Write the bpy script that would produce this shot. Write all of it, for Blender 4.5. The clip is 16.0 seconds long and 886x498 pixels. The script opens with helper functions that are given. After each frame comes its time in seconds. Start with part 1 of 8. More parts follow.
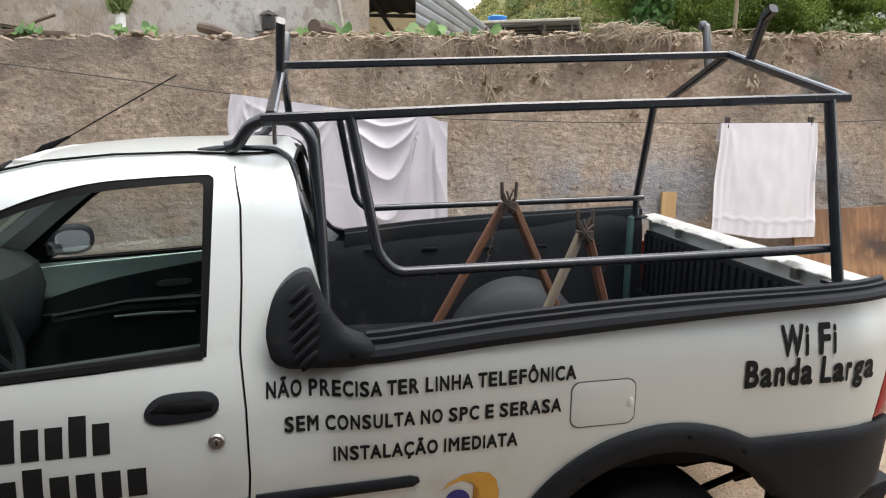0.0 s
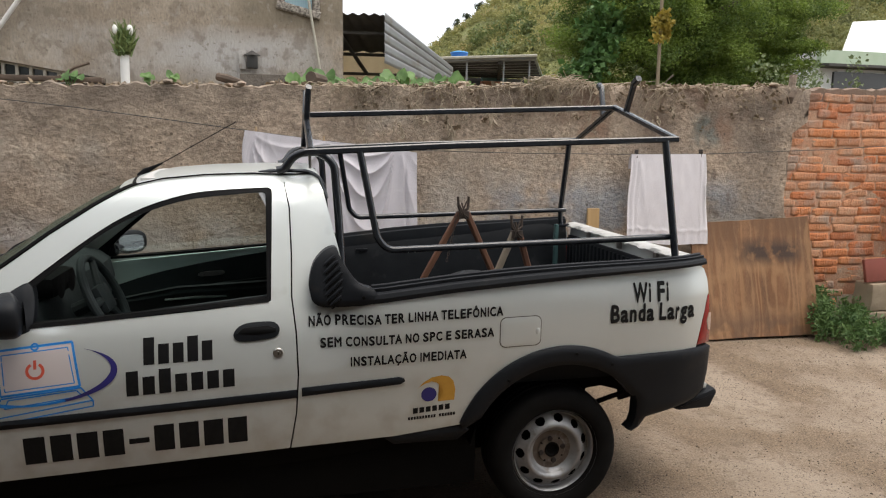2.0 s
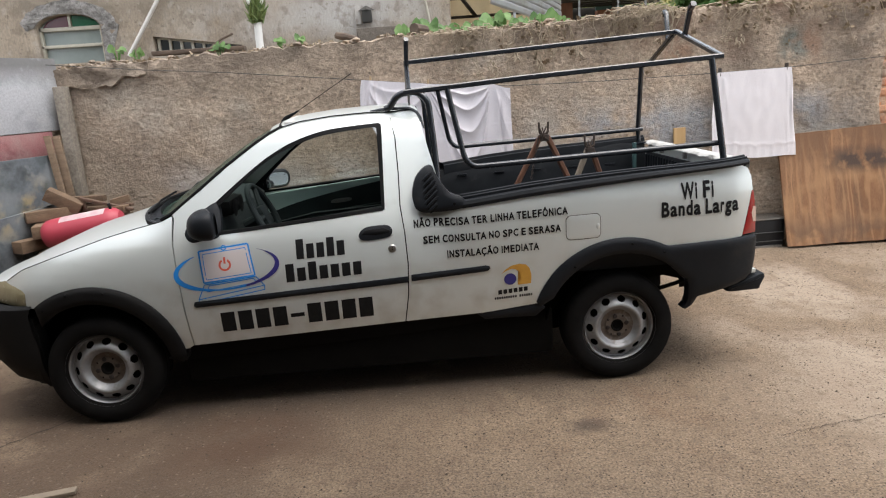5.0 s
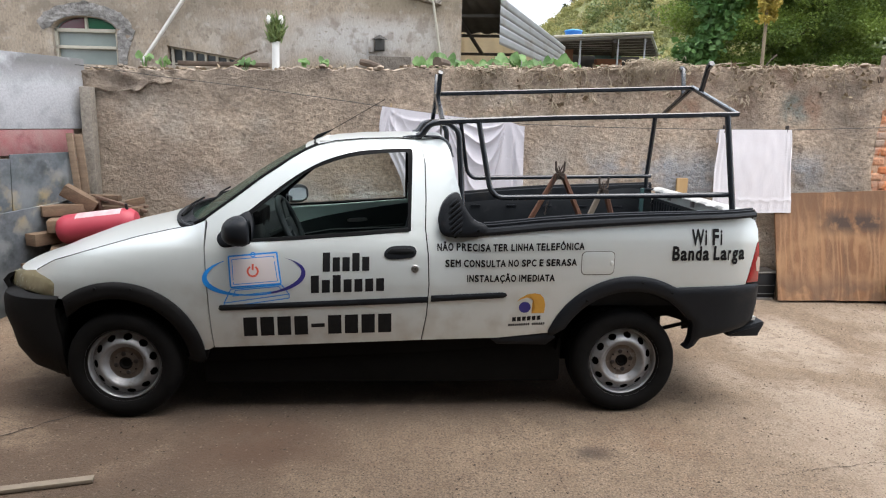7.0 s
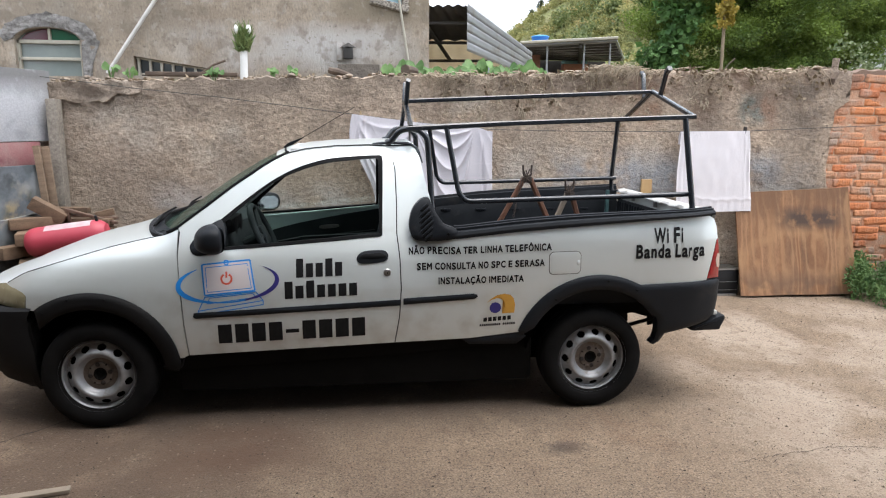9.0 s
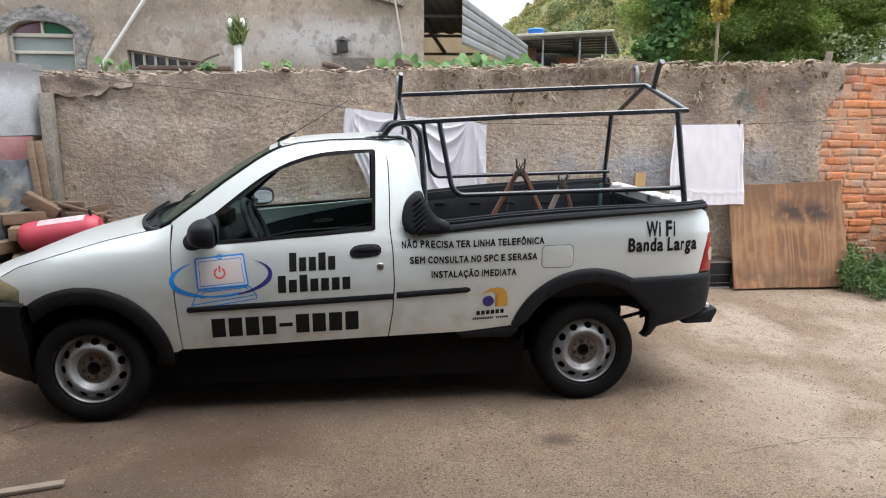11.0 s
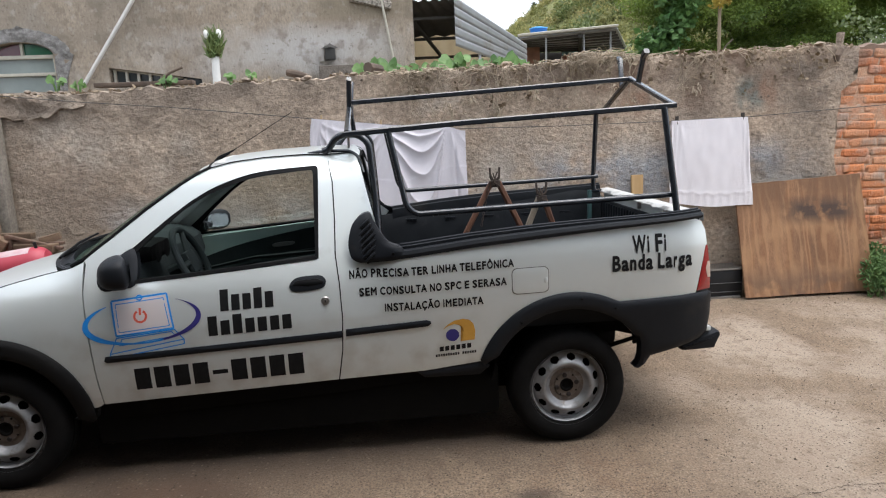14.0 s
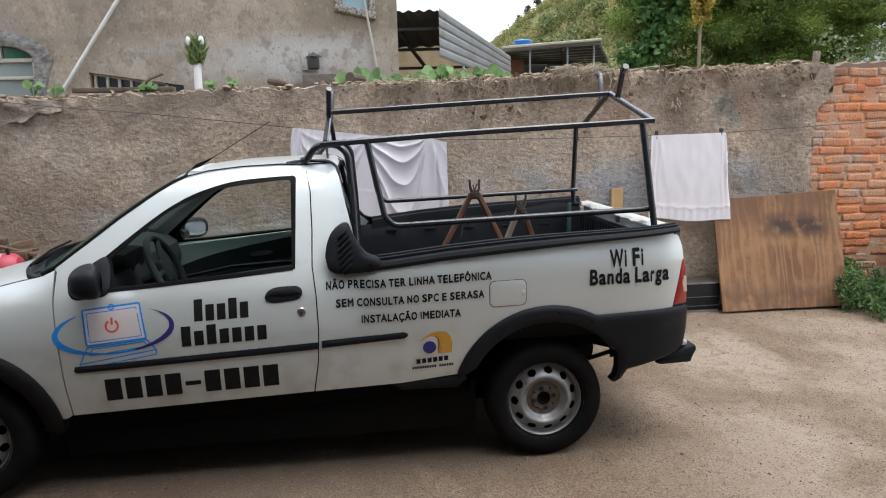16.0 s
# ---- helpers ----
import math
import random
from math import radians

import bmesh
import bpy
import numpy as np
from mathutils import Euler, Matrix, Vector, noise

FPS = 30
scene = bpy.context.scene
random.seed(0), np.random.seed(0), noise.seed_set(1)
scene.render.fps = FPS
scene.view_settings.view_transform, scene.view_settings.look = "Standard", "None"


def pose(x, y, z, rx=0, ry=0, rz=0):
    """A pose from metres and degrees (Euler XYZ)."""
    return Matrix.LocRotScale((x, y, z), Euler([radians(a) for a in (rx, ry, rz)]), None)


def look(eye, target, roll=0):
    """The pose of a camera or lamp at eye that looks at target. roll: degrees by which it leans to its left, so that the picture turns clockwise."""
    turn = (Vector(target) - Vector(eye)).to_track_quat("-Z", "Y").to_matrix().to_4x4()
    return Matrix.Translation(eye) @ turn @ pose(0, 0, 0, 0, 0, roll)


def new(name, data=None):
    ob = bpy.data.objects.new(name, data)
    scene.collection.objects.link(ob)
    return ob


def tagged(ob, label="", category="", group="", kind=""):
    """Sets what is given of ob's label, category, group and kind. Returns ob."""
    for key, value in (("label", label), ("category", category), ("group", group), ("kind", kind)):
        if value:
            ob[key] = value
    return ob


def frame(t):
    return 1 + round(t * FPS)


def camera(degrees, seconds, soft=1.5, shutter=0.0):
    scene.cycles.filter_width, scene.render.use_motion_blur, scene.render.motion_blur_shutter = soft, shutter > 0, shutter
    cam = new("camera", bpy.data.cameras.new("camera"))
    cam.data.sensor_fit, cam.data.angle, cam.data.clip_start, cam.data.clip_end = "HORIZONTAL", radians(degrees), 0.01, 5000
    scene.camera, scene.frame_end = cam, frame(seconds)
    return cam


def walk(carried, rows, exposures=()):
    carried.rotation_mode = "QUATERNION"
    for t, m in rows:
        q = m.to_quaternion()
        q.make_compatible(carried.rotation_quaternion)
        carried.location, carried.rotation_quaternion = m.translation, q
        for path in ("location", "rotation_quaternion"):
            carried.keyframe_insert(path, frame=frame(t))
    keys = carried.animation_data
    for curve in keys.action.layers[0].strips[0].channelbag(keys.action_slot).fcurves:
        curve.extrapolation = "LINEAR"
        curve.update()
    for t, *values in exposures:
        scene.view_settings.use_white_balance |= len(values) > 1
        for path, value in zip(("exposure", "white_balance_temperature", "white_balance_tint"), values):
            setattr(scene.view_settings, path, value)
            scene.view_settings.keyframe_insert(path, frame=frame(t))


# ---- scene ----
cam = camera(66.6, 16.0, soft=1.15)
PATH = [
    (0, (-0.909, -1.576, 1.605), (-0.56, 0.353, 1.212), 0.6),
    (0.5, (-0.954, -1.779, 1.632), (-0.535, 0.143, 1.268), 1.2),
    (1, (-0.956, -2.077, 1.631), (-0.601, -0.146, 1.253), -3.4),
    (1.5, (-1.057, -2.361, 1.62), (-0.617, -0.435, 1.309), -2.7),
    (2, (-1.134, -2.577, 1.631), (-0.681, -0.654, 1.321), 0.8),
    (2.5, (-1.08, -2.815, 1.615), (-0.781, -0.867, 1.275), -1.2),
    (3, (-1.05, -2.977, 1.634), (-0.756, -1.027, 1.3), -3.1),
    (3.5, (-1.175, -3.087, 1.609), (-0.892, -1.145, 1.223), -2.8),
    (4, (-1.21, -3.165, 1.618), (-0.94, -1.215, 1.264), -0.6),
    (4.5, (-1.144, -3.264, 1.612), (-0.984, -1.298, 1.284), -0.8),
    (5, (-1.048, -3.333, 1.602), (-0.971, -1.389, 1.136), -3.9),
    (5.2, (-1.046, -3.349, 1.606), (-0.982, -1.401, 1.16), -3.1),
    (7.3, (-1.284, -3.505, 1.602), (-1.142, -1.545, 1.23), 1.3),
    (7.5, (-1.278, -3.525, 1.608), (-1.136, -1.564, 1.241), 1.2),
    (8, (-1.262, -3.54, 1.609), (-1.073, -1.58, 1.255), 0.9),
    (8.5, (-1.265, -3.55, 1.603), (-1.053, -1.594, 1.247), 0.4),
    (11, (-1.246, -3.571, 1.606), (-1.02, -1.62, 1.229), 0.2),
    (11.5, (-1.191, -3.55, 1.612), (-0.851, -1.618, 1.224), -0.5),
    (12, (-1.048, -3.493, 1.633), (-0.767, -1.538, 1.319), -0.8),
    (12.5, (-0.908, -3.43, 1.625), (-0.773, -1.464, 1.284), -2.1),
    (13, (-0.879, -3.322, 1.639), (-0.678, -1.35, 1.373), -2.1),
    (13.5, (-0.904, -3.192, 1.623), (-0.652, -1.241, 1.264), -3.6),
    (14, (-0.887, -3.111, 1.618), (-0.712, -1.152, 1.254), -2.4),
    (14.5, (-0.845, -3.071, 1.62), (-0.659, -1.116, 1.24), -1.7),
    (15, (-0.847, -3.084, 1.616), (-0.678, -1.126, 1.247), -2.0),
    (15.5, (-0.866, -3.107, 1.625), (-0.723, -1.14, 1.294), -2.5),
    (16, (-0.861, -3.101, 1.625), (-0.635, -1.143, 1.288), -1.5),
]
EXPOSURES = [(0, 0.92, 6600, 10), (0.5, 0.82, 6600, 10), (1, 0.54, 6750, 10), (1.5, 0.47, 6750, 10), (2, 0.46, 6800, 10), (2.5, 0.42, 6800, 10), (3, 0.73, 6750, 10), (4, 0.86, 6600, 10), (5, 0.84, 6550, 10), (7.5, 1.02, 6300, 10), (8.5, 1.0, 6250, 10), (11, 1.02, 6250, 10), (12, 0.9, 6300, 10), (12.5, 0.8, 6300, 10), (13, 0.82, 6300, 10), (13.5, 0.63, 6250, 10), (14.5, 0.90, 6250, 10), (15, 0.9, 6250, 10), (15.5, 0.8, 6250, 10), (16, 0.66, 6250, 10)]
walk(cam, [(t, look(eye, target, roll)) for t, eye, target, roll in PATH], exposures=EXPOSURES)

# ---- world, sun ----
from mathutils.geometry import tessellate_polygon

SUN_ELEV, SUN_ROT = 74.0, 120.0
world = bpy.data.worlds.new("sky")
scene.world = world
world.use_nodes = True
wn, wl = world.node_tree.nodes, world.node_tree.links
sky = wn.new("ShaderNodeTexSky")
sky.sky_type = "NISHITA"
sky.sun_disc = False
sky.sun_elevation, sky.sun_rotation = radians(SUN_ELEV), radians(SUN_ROT)
sky.air_density, sky.dust_density, sky.ozone_density = 1.0, 6.0, 0.6
wmix = wn.new("ShaderNodeMix")
wmix.data_type = "RGBA"
wmix.inputs[0].default_value = 0.72
wmix.inputs[7].default_value = (9.0, 9.5, 10.2, 1)
wl.new(sky.outputs[0], wmix.inputs[6])
wl.new(wmix.outputs[2], wn["Background"].inputs[0])
wn["Background"].inputs[1].default_value = 0.13
sun_data = bpy.data.lights.new("sun", "SUN")
sun_data.energy, sun_data.angle, sun_data.color = 1.4, radians(40), (1.0, 0.97, 0.94)
sun = new("sun", sun_data)
SUN_WAY = Vector((math.sin(radians(SUN_ROT)) * math.cos(radians(SUN_ELEV)), math.cos(radians(SUN_ROT)) * math.cos(radians(SUN_ELEV)), math.sin(radians(SUN_ELEV))))
sun.matrix_world = look(SUN_WAY * 60, (0, 0, 0))

# ---- materials ----


def rgb(c):
    return (*c, 1.0)


def surface(name, base, second=None, scale=6.0, spread=0.5, rough=0.7, metal=0.0, bump=0.0, bump_scale=60.0, grain=0.0,
            third=None, third_scale=1.2, third_at=0.58, coat=0.0, spec=0.5, stretch=(1, 1, 1), rough_var=0.1, bump_dist=0.01, per_object=0.0):
    """Two-scale procedural surface: base and second mixed by cloudy noise, third as stains, fine grain, relief."""
    m = bpy.data.materials.new(name)
    m.use_nodes = True
    n, l = m.node_tree.nodes, m.node_tree.links
    b = n["Principled BSDF"]
    tc = n.new("ShaderNodeTexCoord")
    mp = n.new("ShaderNodeMapping")
    mp.inputs["Scale"].default_value = stretch
    l.new(tc.outputs["Object"], mp.inputs[0])

    def cloud(sc, detail=6.0, roughness=0.6):
        t = n.new("ShaderNodeTexNoise")
        t.inputs["Scale"].default_value, t.inputs["Detail"].default_value, t.inputs["Roughness"].default_value = sc, detail, roughness
        l.new(mp.outputs[0], t.inputs["Vector"])
        return t.outputs["Fac"]

    def ramp(fac, lo, hi):
        r = n.new("ShaderNodeMapRange")
        r.inputs["From Min"].default_value, r.inputs["From Max"].default_value = lo, hi
        l.new(fac, r.inputs["Value"])
        return r.outputs[0]

    def mix(fac, a, c):
        x = n.new("ShaderNodeMix")
        x.data_type = "RGBA"
        if isinstance(fac, float):
            x.inputs[0].default_value = fac
        else:
            l.new(fac, x.inputs[0])
        for k, v in ((6, a), (7, c)):
            if isinstance(v, tuple):
                x.inputs[k].default_value = rgb(v)
            else:
                l.new(v, x.inputs[k])
        return x.outputs[2]

    col = base
    if second:
        col = mix(ramp(cloud(scale), 0.5 - spread / 2, 0.5 + spread / 2), base, second)
    if third:
        col = mix(ramp(cloud(third_scale, 4.0, 0.65), third_at, third_at + 0.16), col, third)
    if grain:
        g = n.new("ShaderNodeMix")
        g.data_type, g.blend_type = "RGBA", "MULTIPLY"
        g.inputs[0].default_value = 1.0
        v = ramp(cloud(bump_scale * 1.7, 3.0), 0.3, 0.7)
        gr = n.new("ShaderNodeMapRange")
        gr.inputs["To Min"].default_value, gr.inputs["To Max"].default_value = 1 - grain, 1 + grain * 0.6
        l.new(v, gr.inputs["Value"])
        if isinstance(col, tuple):
            g.inputs[6].default_value = rgb(col)
        else:
            l.new(col, g.inputs[6])
        l.new(gr.outputs[0], g.inputs[7])
        col = g.outputs[2]
    if per_object:
        oi = n.new("ShaderNodeObjectInfo")
        h = n.new("ShaderNodeHueSaturation")
        pr = n.new("ShaderNodeMapRange")
        pr.inputs["To Min"].default_value, pr.inputs["To Max"].default_value = 1 - per_object, 1 + per_object
        l.new(oi.outputs["Random"], pr.inputs["Value"])
        l.new(pr.outputs[0], h.inputs["Value"])
        if isinstance(col, tuple):
            h.inputs["Color"].default_value = rgb(col)
        else:
            l.new(col, h.inputs["Color"])
        col = h.outputs[0]
    if isinstance(col, tuple):
        b.inputs["Base Color"].default_value = rgb(col)
    else:
        l.new(col, b.inputs["Base Color"])
    b.inputs["Metallic"].default_value = metal
    b.inputs["Specular IOR Level"].default_value = spec
    b.inputs["Coat Weight"].default_value = coat
    b.inputs["Coat Roughness"].default_value = 0.06
    rr = n.new("ShaderNodeMapRange")
    rr.inputs["To Min"].default_value, rr.inputs["To Max"].default_value = max(0.02, rough - rough_var), min(1, rough + rough_var)
    l.new(cloud(scale * 2.3), rr.inputs["Value"])
    l.new(rr.outputs[0], b.inputs["Roughness"])
    if bump:
        bp = n.new("ShaderNodeBump")
        bp.inputs["Strength"].default_value, bp.inputs["Distance"].default_value = bump, bump_dist
        l.new(cloud(bump_scale, 8.0, 0.65), bp.inputs["Height"])
        l.new(bp.outputs[0], b.inputs["Normal"])
    return m


def glass(name, tint, rough=0.02, alpha=0.12):
    """A thin pane: mostly clear, with a glossy skin."""
    m = bpy.data.materials.new(name)
    m.use_nodes = True
    n, l = m.node_tree.nodes, m.node_tree.links
    n.remove(n["Principled BSDF"])
    tr, gl, fr, mx = n.new("ShaderNodeBsdfTransparent"), n.new("ShaderNodeBsdfGlossy"), n.new("ShaderNodeMapRange"), n.new("ShaderNodeMixShader")
    lw = n.new("ShaderNodeLayerWeight")
    lw.inputs[0].default_value = 0.25
    tr.inputs[0].default_value = rgb(tint)
    gl.inputs["Roughness"].default_value = rough
    fr.inputs["To Min"].default_value, fr.inputs["To Max"].default_value = 0.04, 0.7
    l.new(lw.outputs["Facing"], fr.inputs["Value"])
    l.new(fr.outputs[0], mx.inputs[0])
    l.new(tr.outputs[0], mx.inputs[1])
    l.new(gl.outputs[0], mx.inputs[2])
    l.new(mx.outputs[0], n["Material Output"].inputs[0])
    return m


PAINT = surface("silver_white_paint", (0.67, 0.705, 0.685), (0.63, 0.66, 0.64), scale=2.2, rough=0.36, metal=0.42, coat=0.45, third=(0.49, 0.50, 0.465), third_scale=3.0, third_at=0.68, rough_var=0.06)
PLASTIC = surface("black_trim_plastic", (0.0065, 0.0078, 0.0105), (0.010, 0.0118, 0.0145), scale=5, rough=0.52, spec=0.22, bump=0.15, bump_scale=400, third=(0.020, 0.019, 0.018), third_scale=4, third_at=0.6)
# the trim plastic with dirt, a darker copy for the shaded nose
BUMPER = surface("dark_dirty_bumper", (0.006, 0.006, 0.0065), (0.010, 0.0095, 0.009), scale=5, rough=0.65, spec=0.15, bump=0.15, bump_scale=300, third=(0.02, 0.018, 0.015), third_scale=6, third_at=0.62)
RUBBER = surface("seal_rubber", (0.003, 0.003, 0.0035), (0.006, 0.006, 0.006), scale=20, rough=0.6, spec=0.1)
TYRE = surface("tyre_rubber", (0.004, 0.004, 0.004), (0.009, 0.008, 0.0075), scale=9, spec=0.12, rough=0.85, bump=0.2, bump_scale=200)
STEEL = surface("wheel_steel", (0.36, 0.365, 0.375), (0.19, 0.185, 0.18), scale=12, rough=0.44, metal=0.5, third=(0.13, 0.10, 0.075), third_scale=17, third_at=0.58, bump=0.1, bump_scale=120)
HUB_STEEL = surface("dusty_hub_plate", (0.155, 0.128, 0.108), (0.085, 0.064, 0.05), scale=30, rough=0.6, metal=0.4, third=(0.22, 0.21, 0.20), third_scale=22, third_at=0.58, bump=0.15, bump_scale=140)
RUST = surface("rusty_hub", (0.028, 0.016, 0.011), (0.012, 0.010, 0.009), scale=40, rough=0.8, bump=0.3, bump_scale=200)
RACK = surface("rack_enamel", (0.014, 0.017, 0.022), (0.024, 0.027, 0.032), scale=20, rough=0.24, third=(0.05, 0.045, 0.04), third_scale=9, third_at=0.66, coat=0.35)
INTERIOR = surface("cabin_plastic", (0.026, 0.033, 0.034), (0.036, 0.045, 0.045), scale=8, rough=0.7, spec=0.2, bump=0.1, bump_scale=300)
HEADLINING = surface("pale_headlining", (0.55, 0.54, 0.51), (0.48, 0.47, 0.45), scale=6, rough=0.95)
TRIM_GREEN = surface("painted_inner_door", (0.56, 0.70, 0.65), (0.50, 0.64, 0.59), scale=4, rough=0.4)
LINER = surface("bed_liner", (0.010, 0.011, 0.013), (0.016, 0.018, 0.020), scale=7, rough=0.6, spec=0.12, third=(0.035, 0.036, 0.037), third_scale=6, third_at=0.6, bump=0.15, bump_scale=120)
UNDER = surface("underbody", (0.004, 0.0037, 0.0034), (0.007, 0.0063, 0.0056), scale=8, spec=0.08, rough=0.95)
DECAL = surface("decal_black", (0.006, 0.006, 0.007), (0.012, 0.012, 0.012), scale=40, rough=0.55, spec=0.2)
DECAL_BLUE = surface("decal_blue", (0.015, 0.20, 0.62), (0.02, 0.26, 0.68), scale=30, rough=0.45)
DECAL_NAVY = surface("decal_navy", (0.03, 0.025, 0.16), rough=0.45)
DECAL_RED = surface("decal_red", (0.62, 0.10, 0.06), rough=0.45)
DECAL_GOLD = surface("decal_gold", (0.62, 0.33, 0.05), (0.5, 0.25, 0.04), scale=20, rough=0.45)
LENS_RED = surface("tail_lens_red", (0.32, 0.012, 0.012), (0.22, 0.01, 0.01), scale=30, rough=0.18, coat=0.6)
LENS_CLEAR = surface("tail_lens_clear", (0.55, 0.40, 0.33), rough=0.2, coat=0.6)
LENS_HEAD = surface("clouded_headlamp", (0.17, 0.145, 0.085), (0.26, 0.23, 0.14), scale=14, rough=0.25, coat=0.5)
CHROME = surface("worn_metal", (0.40, 0.39, 0.375), (0.28, 0.265, 0.245), scale=60, rough=0.3, metal=0.9)
WINDOW = glass("car_glass", (0.86, 0.91, 0.88))
SHIELD = glass("windscreen_glass", (0.42, 0.56, 0.48))
n, l = SHIELD.node_tree.nodes, SHIELD.node_tree.links
# a green diffuse share paints in the pane's lit tint and reflections
green_skin, film = n.new("ShaderNodeBsdfDiffuse"), n.new("ShaderNodeMixShader")
green_skin.inputs[0].default_value, film.inputs[0].default_value = rgb((0.075, 0.115, 0.09)), 0.30
l.new(n["Material Output"].inputs[0].links[0].from_socket, film.inputs[1])
l.new(green_skin.outputs[0], film.inputs[2])
l.new(film.outputs[0], n["Material Output"].inputs[0])
MIRROR = surface("mirror_glass", (0.8, 0.82, 0.84), rough=0.03, metal=1.0, rough_var=0.01)
SEAT = surface("seat_cloth", (0.02, 0.022, 0.026), (0.035, 0.037, 0.042), scale=30, rough=0.9, bump=0.3, bump_scale=300)
CONCRETE = surface("yard_concrete", (0.275, 0.200, 0.134), (0.20, 0.143, 0.092), scale=5.0, spread=0.5, rough=0.9, grain=0.6, bump=1.0, bump_scale=62, bump_dist=0.012,
                   third=(0.21, 0.135, 0.083), third_scale=1.3, third_at=0.54, rough_var=0.06)


def wash(m, colour, xw, zw, scale, at, strength, axis="Z", soft=0.14):
    """A patch of colour with cloudy edges within a stretch of x and of z (or y), over what the material has."""
    n, l = m.node_tree.nodes, m.node_tree.links
    b = n["Principled BSDF"]
    old = b.inputs["Base Color"].links[0].from_socket
    tc, sep = n.new("ShaderNodeNewGeometry"), n.new("ShaderNodeSeparateXYZ")
    l.new(tc.outputs["Position"], sep.inputs[0])

    def window(socket, a0, a1, b0, b1):
        lo, hi, mul = n.new("ShaderNodeMapRange"), n.new("ShaderNodeMapRange"), n.new("ShaderNodeMath")
        lo.inputs["From Min"].default_value, lo.inputs["From Max"].default_value = a0, a1
        hi.inputs["From Min"].default_value, hi.inputs["From Max"].default_value = b1, b0
        mul.operation = "MULTIPLY"
        l.new(socket, lo.inputs["Value"]), l.new(socket, hi.inputs["Value"])
        l.new(lo.outputs[0], mul.inputs[0]), l.new(hi.outputs[0], mul.inputs[1])
        return mul.outputs[0]

    t, r = n.new("ShaderNodeTexNoise"), n.new("ShaderNodeMapRange")
    t.inputs["Scale"].default_value, t.inputs["Detail"].default_value = scale, 6.0
    l.new(tc.outputs["Position"], t.inputs["Vector"])
    r.inputs["From Min"].default_value, r.inputs["From Max"].default_value, r.inputs["To Max"].default_value = at, at + soft, strength
    l.new(t.outputs["Fac"], r.inputs["Value"])
    m1, m2, mx = n.new("ShaderNodeMath"), n.new("ShaderNodeMath"), n.new("ShaderNodeMix")
    m1.operation = m2.operation = "MULTIPLY"
    l.new(window(sep.outputs["X"], *xw), m1.inputs[0]), l.new(window(sep.outputs[axis], *zw), m1.inputs[1])
    l.new(m1.outputs[0], m2.inputs[0]), l.new(r.outputs[0], m2.inputs[1])
    mx.data_type = "RGBA"
    l.new(m2.outputs[0], mx.inputs[0]), l.new(old, mx.inputs[6])
    mx.inputs[7].default_value = rgb(colour)
    l.new(mx.outputs[2], b.inputs["Base Color"])


STUCCO = surface("weathered_render", (0.58, 0.455, 0.34), (0.39, 0.297, 0.217), scale=2.0, spread=0.45, rough=0.95, grain=0.4, bump=0.85, bump_scale=19, bump_dist=0.04,
                 third=(0.56, 0.48, 0.39), third_scale=1.3, third_at=0.57, rough_var=0.04, stretch=(0.88, 1, 1.12))
for args in (((0.28, 0.34, 0.40), (-0.2, 0.6, 2.4, 2.9), (0.75, 1.0, 1.25, 1.45), 2.6, 0.40, 0.6), ((0.10, 0.165, 0.16), (2.02, 2.12, 2.26, 2.36), (1.60, 1.70, 1.84, 1.92), 5.0, 0.30, 0.7),
             ((0.46, 0.45, 0.44), (-4.3, -3.8, -1.6, -0.8), (0.1, 0.4, 0.9, 1.15), 2.0, 0.40, 0.7), ((0.13, 0.102, 0.08), (-9, -8, 8, 9), (1.55, 2.0, 3.0, 3.1), 3.5, 0.44, 0.5),
             ((0.30, 0.17, 0.11), (0.8, 1.2, 2.6, 2.9), (1.5, 1.75, 2.1, 2.2), 4.0, 0.50, 0.7), ((0.22, 0.18, 0.142), (2.30, 2.45, 2.75, 2.95), (0.9, 1.1, 2.0, 2.1), 1.6, 0.36, 0.5)):
    wash(STUCCO, *args)


def grains_and_pits(m, scale, share, colour, size, amount, relief=0.0):
    """Grains of stone showing in a surface, and pits whose shade is painted as dark spots: cells of which a share carry
    a spot of another colour.
    """
    n, l = m.node_tree.nodes, m.node_tree.links
    b = n["Principled BSDF"]
    old = b.inputs["Base Color"].links[0].from_socket
    g, v = n.new("ShaderNodeNewGeometry"), n.new("ShaderNodeTexVoronoi")
    v.inputs["Scale"].default_value = scale
    l.new(g.outputs["Position"], v.inputs["Vector"])
    sep, pick, spot, mul, mx = n.new("ShaderNodeSeparateColor"), n.new("ShaderNodeMath"), n.new("ShaderNodeMapRange"), n.new("ShaderNodeMath"), n.new("ShaderNodeMix")
    l.new(v.outputs["Color"], sep.inputs[0])
    pick.operation, mul.operation = "LESS_THAN", "MULTIPLY"
    pick.inputs[1].default_value = share
    l.new(sep.outputs[0], pick.inputs[0])
    spot.inputs["From Min"].default_value, spot.inputs["From Max"].default_value, spot.inputs["To Max"].default_value = size, size * 0.55, amount
    l.new(v.outputs["Distance"], spot.inputs["Value"])
    l.new(pick.outputs[0], mul.inputs[0]), l.new(spot.outputs[0], mul.inputs[1])
    mx.data_type = "RGBA"
    l.new(mul.outputs[0], mx.inputs[0]), l.new(old, mx.inputs[6])
    mx.inputs[7].default_value = rgb(colour)
    l.new(mx.outputs[2], b.inputs["Base Color"])


